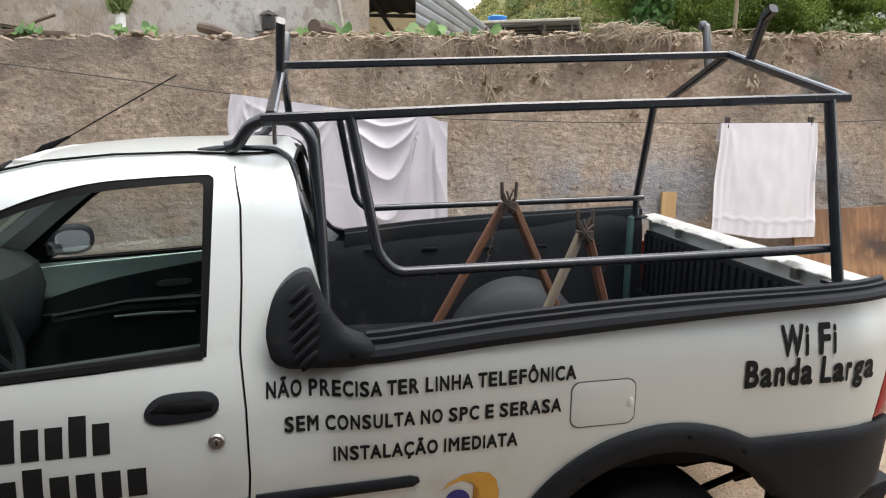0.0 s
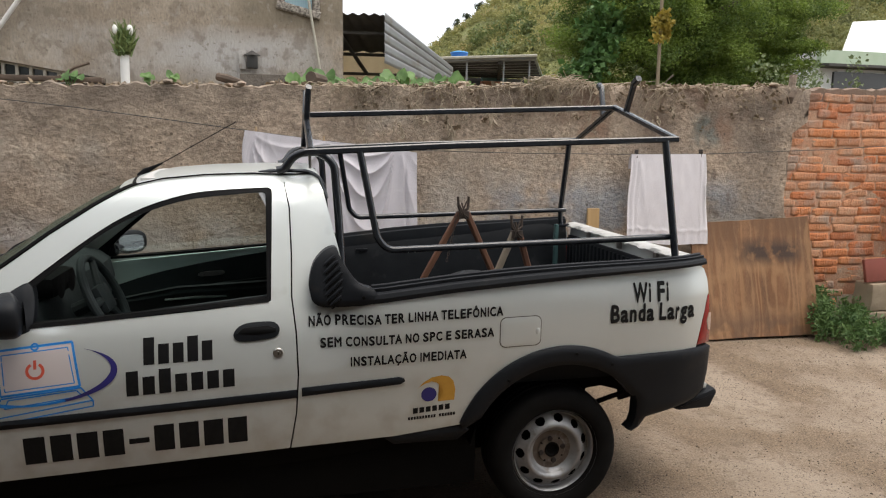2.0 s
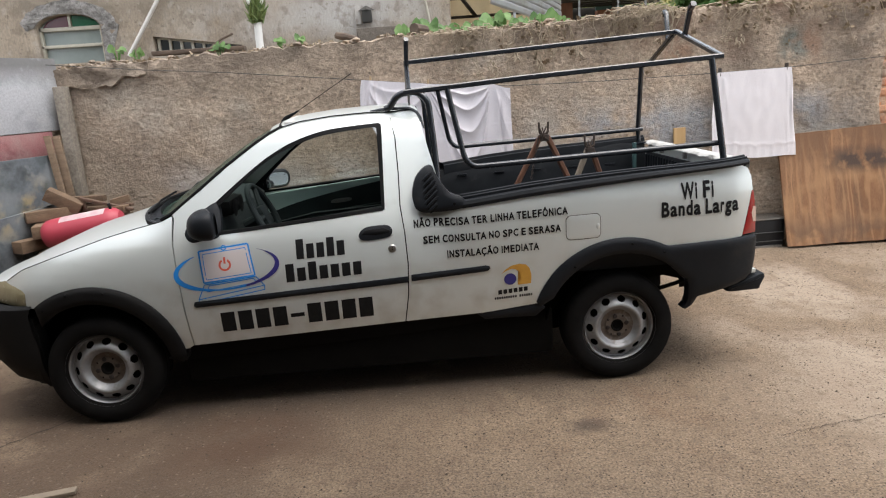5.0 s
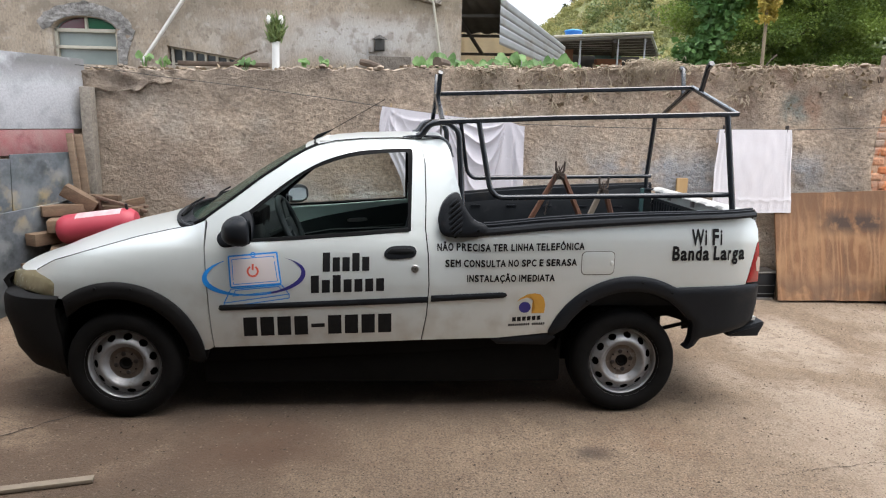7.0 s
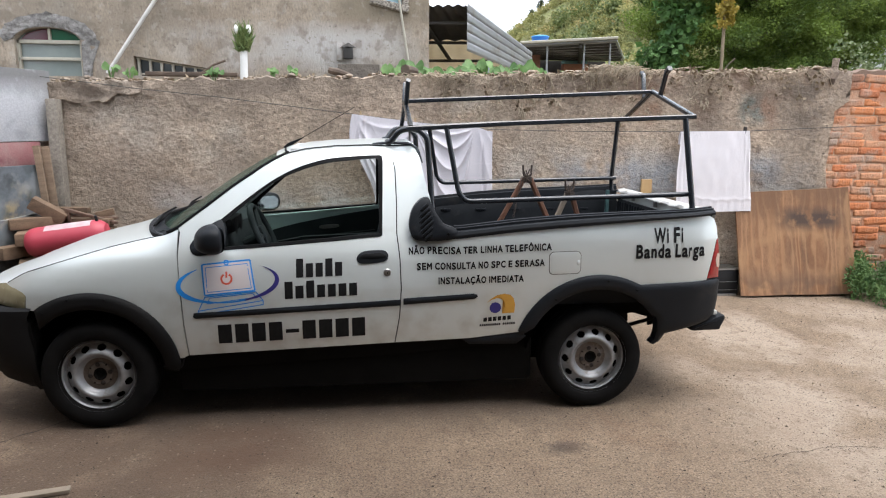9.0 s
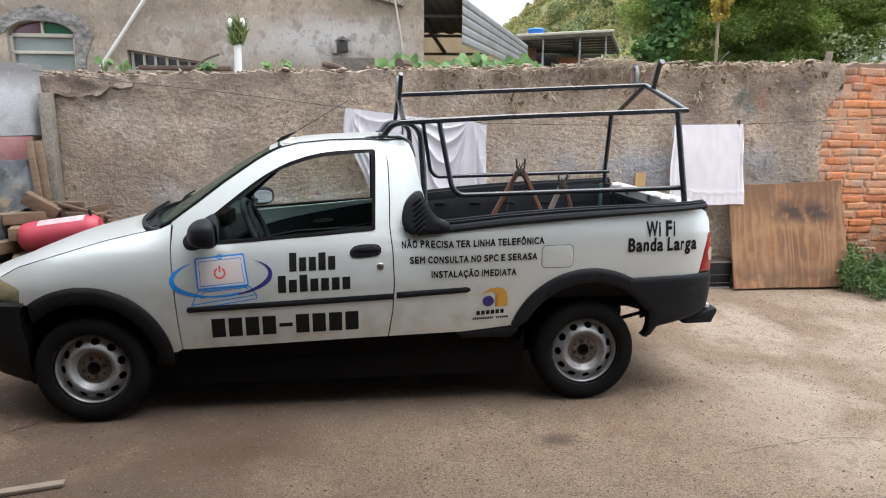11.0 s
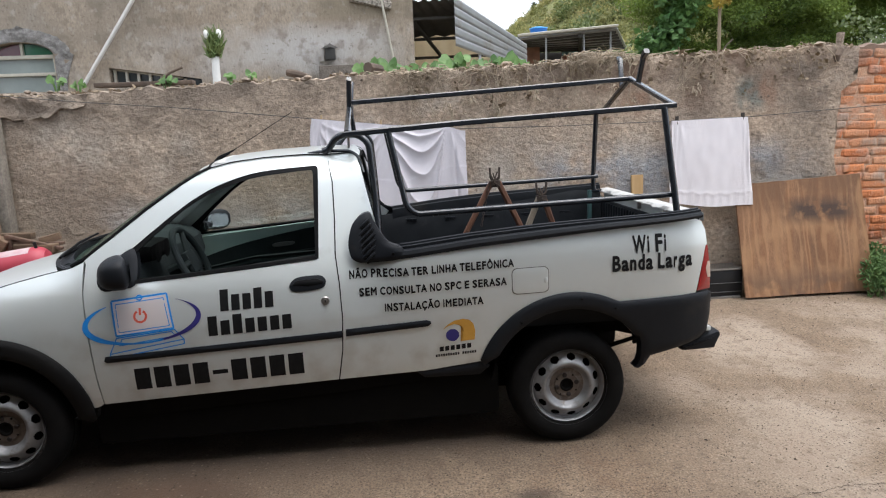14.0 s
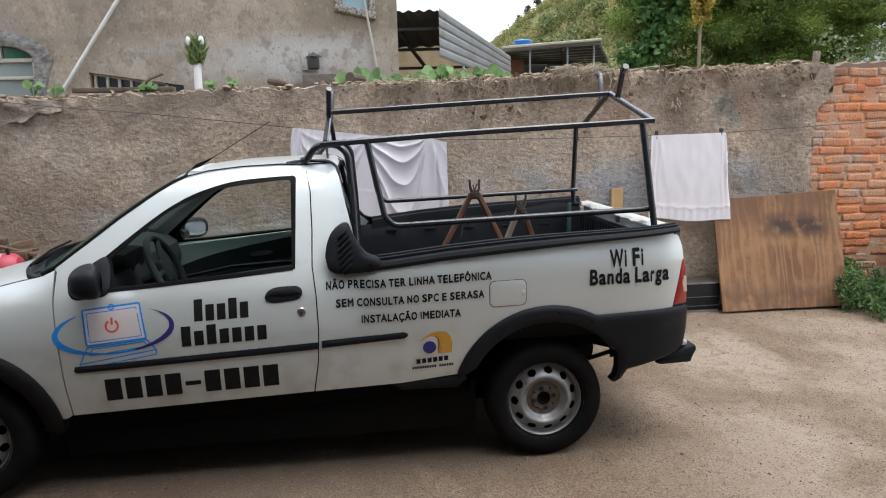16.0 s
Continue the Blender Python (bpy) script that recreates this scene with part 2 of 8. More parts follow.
grains_and_pits(CONCRETE, 46.0, 0.42, (0.32, 0.245, 0.175), 0.42, 0.14)
grains_and_pits(CONCRETE, 58.0, 0.36, (0.12, 0.083, 0.054), 0.42, 0.6)
grains_and_pits(CONCRETE, 74.0, 0.30, (0.36, 0.28, 0.205), 0.45, 0.4)
# brown earth tone on the left, with the shade there painted in too
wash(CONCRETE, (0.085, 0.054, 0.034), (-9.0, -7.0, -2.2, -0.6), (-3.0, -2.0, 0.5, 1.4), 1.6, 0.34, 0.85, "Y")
# a brown stain and a small dark round one
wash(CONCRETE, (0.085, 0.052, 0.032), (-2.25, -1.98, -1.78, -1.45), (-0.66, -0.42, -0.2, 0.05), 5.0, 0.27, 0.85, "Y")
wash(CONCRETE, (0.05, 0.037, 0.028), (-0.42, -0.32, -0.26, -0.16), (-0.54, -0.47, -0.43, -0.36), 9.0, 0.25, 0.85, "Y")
# shade below the truck, painted into the concrete's colour
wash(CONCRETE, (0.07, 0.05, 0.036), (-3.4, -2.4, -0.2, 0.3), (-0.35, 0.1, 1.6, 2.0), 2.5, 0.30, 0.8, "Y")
# the right of the yard paler
wash(CONCRETE, (0.39, 0.318, 0.245), (0.3, 1.3, 4.5, 6.0), (-1.6, -0.8, 1.5, 2.2), 1.3, 0.42, 0.7, "Y")
wash(CONCRETE, (0.15, 0.098, 0.062), (-9, -8, 8, 9), (-6, -5, 2.5, 3), 4.5, 0.50, 0.35, "Y", 0.25)
wash(CONCRETE, (0.10, 0.07, 0.048), (-9, -8, 8, 9), (-6, -5, 2.5, 3), 33.0, 0.60, 0.45, "Y", 0.08)
grains_and_pits(CONCRETE, 95.0, 0.45, (0.28, 0.21, 0.15), 0.5, 0.12)
# pits in the concrete, their shade painted as flat dark specks
grains_and_pits(CONCRETE, 31.0, 0.5, (0.035, 0.026, 0.019), 0.16, 0.85)
grains_and_pits(CONCRETE, 70.0, 0.4, (0.06, 0.044, 0.032), 0.34, 0.7)
grains_and_pits(CONCRETE, 26.0, 0.2, (0.34, 0.28, 0.21), 0.18, 0.2)
wash(CONCRETE, (0.12, 0.08, 0.052), (-9, -8, 8, 9), (-6, -5, 2.5, 3), 13.0, 0.56, 0.40, "Y", 0.10)
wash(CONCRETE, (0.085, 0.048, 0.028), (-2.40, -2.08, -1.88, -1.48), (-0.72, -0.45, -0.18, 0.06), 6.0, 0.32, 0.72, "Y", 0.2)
grains_and_pits(CONCRETE, 40.0, 0.30, (0.33, 0.26, 0.19), 0.28, 0.30)
grains_and_pits(CONCRETE, 47.0, 0.28, (0.075, 0.052, 0.036), 0.32, 0.6)
grains_and_pits(STUCCO, 34.0, 0.32, (0.15, 0.115, 0.087), 0.30, 0.35)
grains_and_pits(STUCCO, 26.0, 0.22, (0.58, 0.49, 0.40), 0.24, 0.25)
# pits in the render, likewise only dark colour
grains_and_pits(STUCCO, 15.0, 0.22, (0.08, 0.06, 0.045), 0.2, 0.7)
grains_and_pits(STUCCO, 70.0, 0.35, (0.14, 0.11, 0.085), 0.25, 0.6)
# old damp patches, a foot darker towards the ground, streaks below the top and smoother worn areas on the wall
wash(STUCCO, (0.27, 0.213, 0.163), (-6, -5, 4, 5), (-1, -0.5, 3, 4), 1.1, 0.50, 0.5)
wash(STUCCO, (0.50, 0.43, 0.35), (-6, -5, 4, 5), (-1, -0.5, 1.4, 1.8), 1.7, 0.54, 0.5)
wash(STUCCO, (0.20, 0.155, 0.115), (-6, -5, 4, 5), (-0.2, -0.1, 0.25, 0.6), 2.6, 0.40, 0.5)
wash(STUCCO, (0.15, 0.118, 0.09), (-6, -5, 4, 5), (-1, -0.5, 3, 4), 9.0, 0.62, 0.6, "Z", 0.08)
# dried mud splashes on the lower body, its browner shading painted in with them
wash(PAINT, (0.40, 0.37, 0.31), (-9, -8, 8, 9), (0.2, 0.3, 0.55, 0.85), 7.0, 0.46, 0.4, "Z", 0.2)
wash(STUCCO, (0.16, 0.122, 0.092), (-4.4, -4.2, -2.4, -1.5), (1.72, 1.86, 2.3, 2.4), 3.5, 0.38, 0.5)
wash(STUCCO, (0.13, 0.108, 0.09), (2.45, 2.62, 2.78, 2.95), (1.35, 1.75, 2.05, 2.2), 3.5, 0.36, 0.5)
wash(STUCCO, (0.15, 0.115, 0.088), (1.60, 1.74, 1.84, 1.98), (1.0, 1.7, 2.1, 2.2), 4.0, 0.36, 0.6)
wash(STUCCO, (0.19, 0.145, 0.11), (0.2, 0.5, 3.0, 3.1), (1.84, 1.93, 2.3, 2.4), 4.0, 0.44, 0.45)
# the left part of the wall darker
wash(STUCCO, (0.27, 0.215, 0.165), (-6, -5, -2.4, -0.6), (-1, -0.5, 3, 4), 1.5, 0.36, 0.5)

# ---- building helpers ----


def smooth_flags(bm, angle=35):
    for f in bm.faces:
        f.smooth = True
    for e in bm.edges:
        if len(e.link_faces) == 2 and e.calc_face_angle(0) > radians(angle):
            e.smooth = False


def finish(name, bm, material, angle=35):
    bmesh.ops.recalc_face_normals(bm, faces=bm.faces[:])
    smooth_flags(bm, angle)
    me = bpy.data.meshes.new(name)
    bm.to_mesh(me)
    bm.free()
    for m in (material if isinstance(material, (list, tuple)) else [material]):
        me.materials.append(m)
    return new(name, me)


def part(name, bm, material, parent=None, label="", angle=35):
    """Link a bmesh, given in world places, as one mesh under a thing or a part."""
    ob = finish(name, bm, material, angle)
    if parent:
        adopt(ob, parent)
    return tagged(ob, label)


def adopt(ob, parent):
    ob.parent = parent
    base = parent.matrix_basis.copy()
    if parent.parent:
        base = parent.parent.matrix_basis @ parent.matrix_parent_inverse @ base
    ob.matrix_parent_inverse = base.inverted()


def thing(name, at, label, category, group="", kind=""):
    e = new(name)
    e.empty_display_size = 0.1
    e.matrix_basis = Matrix.Translation(at)
    return tagged(e, label, category, group, kind)


def solid(name, bm, material, label, category, group="", kind="", angle=35):
    return tagged(finish(name, bm, material, angle), label, category, group, kind)


def add_box(bm, lo, hi, m=None, bevel=0.0):
    """An axis-aligned box between two corners, turned by m; bevelled."""
    c = [(a + b) / 2 for a, b in zip(lo, hi)]
    s = [abs(b - a) for a, b in zip(lo, hi)]
    r = bmesh.ops.create_cube(bm, size=1.0, matrix=Matrix.Translation(c) @ Matrix.Diagonal((*s, 1)))
    vs = r["verts"]
    if bevel:
        es = list({e for v in vs for e in v.link_edges})
        out = bmesh.ops.bevel(bm, geom=es, offset=bevel, segments=2, affect="EDGES", profile=0.6)
        vs = list({v for f in out["faces"] for v in f.verts} | {v for v in vs if v.is_valid})
    if m is not None:
        bmesh.ops.transform(bm, matrix=m, verts=vs)
    return vs


def box(lo, hi, m=None, bevel=0.0):
    bm = bmesh.new()
    add_box(bm, lo, hi, m, bevel)
    return bm


def add_tube(bm, pts, radius, sides=10, square=False, close=True):
    """A tube along a polyline; radius a number or one for each point. square: a box section with rounded corners."""
    pts = [Vector(p) for p in pts]
    rs = radius if isinstance(radius, (list, tuple)) else [radius] * len(pts)
    n = 8 if square else sides
    corner = ((1, 0.62), (0.62, 1), (-0.62, 1), (-1, 0.62), (-1, -0.62), (-0.62, -1), (0.62, -1), (1, -0.62))
    rings = []
    prev = None
    for i, p in enumerate(pts):
        d = (pts[min(i + 1, len(pts) - 1)] - pts[max(i - 1, 0)]).normalized()
        if prev is None:
            ref = Vector((0, 0, 1)) if abs(d.z) < 0.9 else Vector((0, 1, 0))
            a = d.cross(ref).normalized()
        else:
            a = (prev - d * prev.dot(d)).normalized()
        prev = a
        b = d.cross(a).normalized()
        around = corner if square else [(math.cos(2 * math.pi * j / n), math.sin(2 * math.pi * j / n)) for j in range(n)]
        rings.append([bm.verts.new(p + (a * c + b * d2) * rs[i]) for c, d2 in around])
    for r0, r1 in zip(rings, rings[1:]):
        for j in range(n):
            bm.faces.new((r0[j], r0[(j + 1) % n], r1[(j + 1) % n], r1[j]))
    if close:
        bm.faces.new(rings[0][::-1])
        bm.faces.new(rings[-1])
    return bm


def tube(pts, radius, sides=10, square=False):
    return add_tube(bmesh.new(), pts, radius, sides, square)


def bend(pts, r=0.06, steps=5):
    """Round the inner corners of a polyline."""
    pts = [Vector(p) for p in pts]
    out = [pts[0]]
    for a, b, c in zip(pts, pts[1:], pts[2:]):
        u, v = (a - b), (c - b)
        k = min(r, u.length * 0.45, v.length * 0.45)
        p, q = b + u.normalized() * k, b + v.normalized() * k
        for i in range(steps + 1):
            t = i / steps
            out.append(p * (1 - t) ** 2 + b * 2 * t * (1 - t) + q * t ** 2)
    out.append(pts[-1])
    return out


def add_lathe(bm, profile, centre, axis="y", seg=48):
    """Turn (radius, offset) round an axis through centre."""
    rings = []
    for r, o in profile:
        ring = []
        for j in range(seg):
            a = 2 * math.pi * j / seg
            c, s = r * math.cos(a), r * math.sin(a)
            p = {"y": (c, o, s), "z": (c, s, o), "x": (o, c, s)}[axis]
            ring.append(bm.verts.new(Vector(centre) + Vector(p)))
        rings.append(ring)
    for r0, r1 in zip(rings, rings[1:]):
        for j in range(seg):
            bm.faces.new((r0[j], r0[(j + 1) % seg], r1[(j + 1) % seg], r1[j]))
    return bm


def grid_mesh(rows):
    """A sheet through rows of points."""
    bm = bmesh.new()
    vs = [[bm.verts.new(p) for p in row] for row in rows]
    for r0, r1 in zip(vs, vs[1:]):
        for a, b, c, d in zip(r0, r0[1:], r1[1:], r1):
            bm.faces.new((a, b, c, d))
    return bm


def thicken(bm, depth, way=(0, 1, 0)):
    """Give a sheet depth along a way."""
    w = Vector(way).normalized() * depth
    faces = bm.faces[:]
    r = bmesh.ops.extrude_face_region(bm, geom=faces, use_keep_orig=True)
    bmesh.ops.translate(bm, vec=w, verts=[g for g in r["geom"] if isinstance(g, bmesh.types.BMVert)])
    return bm


def lerp(a, b, t):
    return a + (b - a) * t


def sstep(a, b, x):
    t = max(0.0, min(1.0, (x - a) / (b - a)))
    return t * t * (3 - 2 * t)


def table(pts, x):
    return float(np.interp(x, [p[0] for p in pts], [p[1] for p in pts]))


def fbm(x, y, z=0.0, octaves=4):
    return noise.fractal(Vector((x, y, z)), 0.9, 2.1, octaves)


MID = 0.80
CAB = [(0.15, 0.06), (0.3, 0.03), (0.5, -0.010), (0.62, -0.018), (0.75, -0.020), (0.88, 0.0), (0.95, 0.022), (1.03, 0.060), (1.2, 0.142), (1.42, 0.246), (1.47, 0.30), (1.50, 0.36), (1.6, 0.6)]
BED = [(0.15, 0.06), (0.3, 0.03), (0.5, -0.010), (0.75, -0.028), (0.9, -0.030), (1.0, -0.026), (1.1, 0.0), (1.6, 0.05)]


def eased(pts, reach=0.03):
    """A table of a profile with its corners rounded off."""
    zs = np.arange(0.0, 1.8, 0.004)
    ys = np.interp(zs, [p[0] for p in pts], [p[1] for p in pts])
    k = int(reach / 0.004)
    for _ in range(2):
        ys = np.convolve(np.pad(ys, k, mode="edge"), np.ones(2 * k + 1) / (2 * k + 1), mode="valid")
    return zs, ys


CAB_EASED, BED_EASED = eased(CAB), eased(BED)
WING_TOP = [(-3.16, 0.780), (-3.04, 0.846), (-2.87, 0.899), (-2.60, 0.977), (-2.32, 1.036), (-2.262, 1.062)]


def side_y(x, z):
    """The near flank of the body."""
    w = sstep(-0.98, -0.78, x)
    y = lerp(float(np.interp(z, *CAB_EASED)), float(np.interp(z, *BED_EASED)), w)
    if x < -2.20:  # the wing rolls over towards the bonnet
        y += 0.034 * max(0.0, 1 - max(0.0, table(WING_TOP, x) - z) / 0.16) ** 2 * sstep(-2.20, -2.45, x)
    y -= 0.014 * sstep(0.05, 0.5, x)
    if x < -2.80:
        y += 0.34 * ((-2.80 - x) / 0.62) ** 2.3
    if x > 0.45:
        y += 0.063 * ((x - 0.45) / 0.27) ** 2.6
    return y


TAPER_W = 0.03


def flank(outline, holes=(), off=0.0, depth=0.02, step=0.05, far=False, taper=0.0, surface_y=side_y):
    """A panel that follows the flank, from an outline in (x, z); off: proud of it; depth: inward."""
    polys = [[Vector((x, z, 0)) for x, z in outline]] + [[Vector((x, z, 0)) for x, z in h] for h in holes]
    flat = [p for poly in polys for p in poly]
    bm = bmesh.new()
    vs = [bm.verts.new((p.x, 0, p.y)) for p in flat]
    for t in tessellate_polygon(polys):
        try:
            bm.faces.new([vs[i] for i in t])
        except ValueError:
            pass
    if taper:
        step = min(step, 0.022)
    x0, x1 = min(p.x for p in flat), max(p.x for p in flat)
    z0, z1 = min(p.y for p in flat), max(p.y for p in flat)
    for k in range(1, int((x1 - x0) / step) + 1):
        g = bm.verts[:] + bm.edges[:] + bm.faces[:]
        bmesh.ops.bisect_plane(bm, geom=g, plane_co=(x0 + k * step, 0, 0), plane_no=(1, 0, 0))
    for k in range(1, int((z1 - z0) / step) + 1):
        g = bm.verts[:] + bm.edges[:] + bm.faces[:]
        bmesh.ops.bisect_plane(bm, geom=g, plane_co=(0, 0, z0 + k * step), plane_no=(0, 0, 1))
    bmesh.ops.remove_doubles(bm, verts=bm.verts[:], dist=1e-5)
    for v in bm.verts:
        v.co.y = surface_y(v.co.x, v.co.z) - off
    if taper:  # rounded-over rim
        segs = [(Vector(a), Vector(b) - Vector(a)) for a, b in zip(outline, list(outline[1:]) + [outline[0]])]
        for v in bm.verts:
            p = Vector((v.co.x, v.co.z))
            dist = min((p - a - d * max(0.0, min(1.0, (p - a).dot(d) / max(d.length_squared, 1e-9)))).length for a, d in segs)
            v.co.y += taper * (1 - min(1.0, dist / TAPER_W)) ** 2
    if depth:
        thicken(bm, depth)
    if far:
        mirror_far(bm)
    return bm


def mirror_far(bm):
    for v in bm.verts:
        v.co.y = 2 * MID - v.co.y
    bmesh.ops.reverse_faces(bm, faces=bm.faces[:])
    return bm


# ---- the yard's large structure ----
WALL_AT, WALL_LEAN = 2.50, -0.09


def wall_y(x):
    return WALL_AT + WALL_LEAN * x


def wall_top(x):
    return 2.05 + 0.02 * x + 0.018 * fbm(x * 3.1, 7.0) + 0.026 * noise.noise(Vector((x * 9, 1, 4))) + 0.016 * noise.noise(Vector((x * 27, 3, 4)))

# ---- ground ----
SOIL = surface("dry_soil", (0.16, 0.12, 0.085), (0.11, 0.085, 0.055), scale=3, rough=0.95, grain=0.3, bump=0.6, bump_scale=30, third=(0.10, 0.13, 0.045), third_scale=1.5, third_at=0.5)
HILL = surface("hill_grass", (0.23, 0.23, 0.075), (0.14, 0.16, 0.05), scale=0.25, rough=0.95, grain=0.4, bump=1.0, bump_scale=3, bump_dist=0.4, third=(0.26, 0.17, 0.10), third_scale=0.10, third_at=0.60)


def ground_z(x, y):
    v = y - WALL_LEAN * x
    if v < WALL_AT + 0.11:
        z = 0.10 * sstep(1.1, 2.1, v) + 0.008 * fbm(x * 0.8, y * 0.8) * sstep(0.9, 1.6, abs(v - 0.8) + abs(x + 1.3) * 0.2)
        return z + 0.003 * fbm(x * 5, y * 5, 3)
    z = 1.98 + 0.02 * x * sstep(30, 8, abs(x)) + 0.42 * sstep(WALL_AT, 8.5, v) + 0.04 * fbm(x * 0.9, y * 0.9)
    z += 0.9 * sstep(12, 30, v)
    # the hill: climbs to the right, far behind
    up = max(0.0, x * 0.92 - 6.0 - 0.02 * y)
    ridge = 42.0 * (1 - math.exp(-up / 34.0))
    z += ridge * sstep(28, 95, v) * (1 + 0.05 * fbm(x * 0.06, y * 0.06, 5)) + 1.0 * fbm(x * 0.1, y * 0.1, 9) * sstep(25, 60, v)
    return z


def spread(a, b, step, far, ratio=1.25):
    c = [a + step * i for i in range(int(round((b - a) / step)) + 1)]
    lo, hi, d = [], [], step
    p, q = a, b
    while p > -far or q < far:
        d = min(d * ratio, 40.0)
        p, q = p - d, q + d
        lo.append(max(p, -far - 40)), hi.append(q)
    return lo[::-1] + c + hi


gx = spread(-5.0, 6.0, 0.14, 400)
gv = spread(-4.5, WALL_AT + 0.06, 0.14, 400)
gv = [v for v in gv if v <= WALL_AT + 0.0601] + [WALL_AT + 0.12] + [WALL_AT + 0.12 + 0.35 * i for i in range(1, 30)]
d = 0.5
while gv[-1] < 420:
    d = min(d * 1.10, 14.0)
    gv.append(gv[-1] + d)
verts = [(x, v + WALL_LEAN * max(-12, min(12, x)), 0) for v in gv for x in gx]
verts = [(x, y, ground_z(x, y) if abs(x) < 12 else ground_z(x, y + WALL_LEAN * (x - max(-12, min(12, x))))) for x, y, _ in verts]
nx = len(gx)
faces = [(j * nx + i, j * nx + i + 1, (j + 1) * nx + i + 1, (j + 1) * nx + i) for j in range(len(gv) - 1) for i in range(nx - 1)]
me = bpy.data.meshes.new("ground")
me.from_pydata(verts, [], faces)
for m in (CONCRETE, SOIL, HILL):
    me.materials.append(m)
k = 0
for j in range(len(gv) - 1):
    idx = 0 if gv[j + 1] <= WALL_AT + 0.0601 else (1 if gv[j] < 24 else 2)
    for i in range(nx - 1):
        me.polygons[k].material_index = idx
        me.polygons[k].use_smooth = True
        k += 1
ground = tagged(new("ground", me), "worn stained concrete yard with shade painted in, dry soil bank and green hillside", "ground", kind="structure")

# ---- the old retaining wall ----
BRICK_X = 3.02
EDGE = [(-0.1, 3.16), (0.35, 3.14), (0.9, 3.0), (1.0, 2.93), (1.3, 2.90), (1.75, 2.94), (1.85, 3.05), (2.02, 3.07), (2.3, 3.07)]


def brick_edge(z):
    """Where the render ends and bare brick begins, at height z."""
    k = (z - 0.134) / 0.072
    course = lerp(noise.noise(Vector((math.floor(k) * 3.7, 5, 2))), noise.noise(Vector((math.floor(k + 1) * 3.7, 5, 2))), sstep(0.72, 0.95, k % 1))
    return table(EDGE, z) + 0.03 * course + 0.02 * noise.noise(Vector((z * 31, 1, 2)))



def wall_sheet(x0, x1, step, relief, z_lo=-0.1, inset_y=0.0, thick=0.22, top_drop=0.0, ragged=None):
    n = int((x1 - x0) / step)
    rows = []
    for i in range(n + 1):
        x = lerp(x0, x1, i / n)
        t = wall_top(x) - top_drop
        col = []
        nz = 44
        for k in range(nz + 1):
            z = lerp(z_lo, t, k / nz)
            b = relief * (fbm(x * 1.7, z * 1.7, 2) * 0.9 + 0.45 * fbm(x * 7, z * 7, 11, 3))
            b -= 0.012 * max(0, noise.noise(Vector((x * 4, z * 4, 20)))) * sstep(1.5, 2.0, z) * (2 if inset_y == 0 else 0)
            b += 0.045 * max(0, noise.noise(Vector((x * 8, z * 8, 31))) + 0.1) * sstep(1.68, 1.85, z + 0.1 * noise.noise(Vector((x * 2, 0, 4)))) * sstep(-2.2, -3.3, x)
            xx = x if ragged is None else x0 + (x - x0) * (ragged(z) - x0) / (x1 - x0)
            col.append((xx, wall_y(xx) + inset_y - b, z))
        tt = t + 0.012 * noise.noise(Vector((x * 12, 3, 3)))
        col += [(x, wall_y(x) + inset_y + thick * 0.25, tt + 0.012), (x, wall_y(x) + inset_y + thick * 0.7, tt + 0.006 * math.sin(x * 31)), (x, wall_y(x) + inset_y + thick, tt - 0.02), (x, wall_y(x) + inset_y + thick, z_lo)]
        rows.append(col)
    bm = grid_mesh(rows)
    for end in (0, -1):
        bm.verts.ensure_lookup_table()
        w = len(rows[0])
        vs = bm.verts[:]
        loop = vs[0:w] if end == 0 else vs[-w:]
        bm.faces.new(loop if end == 0 else loop[::-1])
    return bm


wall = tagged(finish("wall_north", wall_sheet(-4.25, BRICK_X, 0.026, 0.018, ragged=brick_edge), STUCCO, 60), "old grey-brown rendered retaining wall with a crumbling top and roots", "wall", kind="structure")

# brick stretch, where the plaster has fallen
MORTAR = surface("old_mortar", (0.55, 0.40, 0.285), (0.54, 0.27, 0.15), scale=9, rough=0.95, grain=0.3, bump=0.8, bump_scale=50)
# a thick coat of plaster, broken off below, along the west end's top
low_edge = [(x, 1.80 + 0.075 * sstep(-3.56, -3.42, x) + 0.030 * noise.noise(Vector((x * 7, 0, 9))) + 0.014 * noise.noise(Vector((x * 27, 0, 4)))) for x in [lerp(-4.06, -3.25, k / 40) for k in range(41)]]
high_edge = [(x, wall_top(x) - 0.004 + 0.012 * noise.noise(Vector((x * 15, 2, 4)))) for x in [lerp(-3.22, -4.06, k / 40) for k in range(41)]]
bm = flank(low_edge + high_edge, depth=0.06, step=0.03, surface_y=lambda x, z: wall_y(x) - 0.030)
for v in bm.verts:
    if v.co.y < wall_y(v.co.x) - 0.02:
        v.co.y += 0.035 * noise.noise(v.co * 8) + 0.016 * noise.noise(v.co * 21)
part("render_coat", bm, STUCCO, wall)
brick_wall = tagged(finish("wall_brick", wall_sheet(2.70, 7.5, 0.04, 0.0012, inset_y=0.0178, thick=0.19, top_drop=0.006), MORTAR, 60), "bare orange brick stretch of the retaining wall", "wall", kind="structure")
BRICK = surface("orange_brick", (0.70, 0.27, 0.115), (0.55, 0.20, 0.09), scale=14, rough=0.95, grain=0.4, bump=1.0, bump_scale=55, bump_dist=0.016, third=(0.52, 0.39, 0.29), third_scale=11, third_at=0.57)


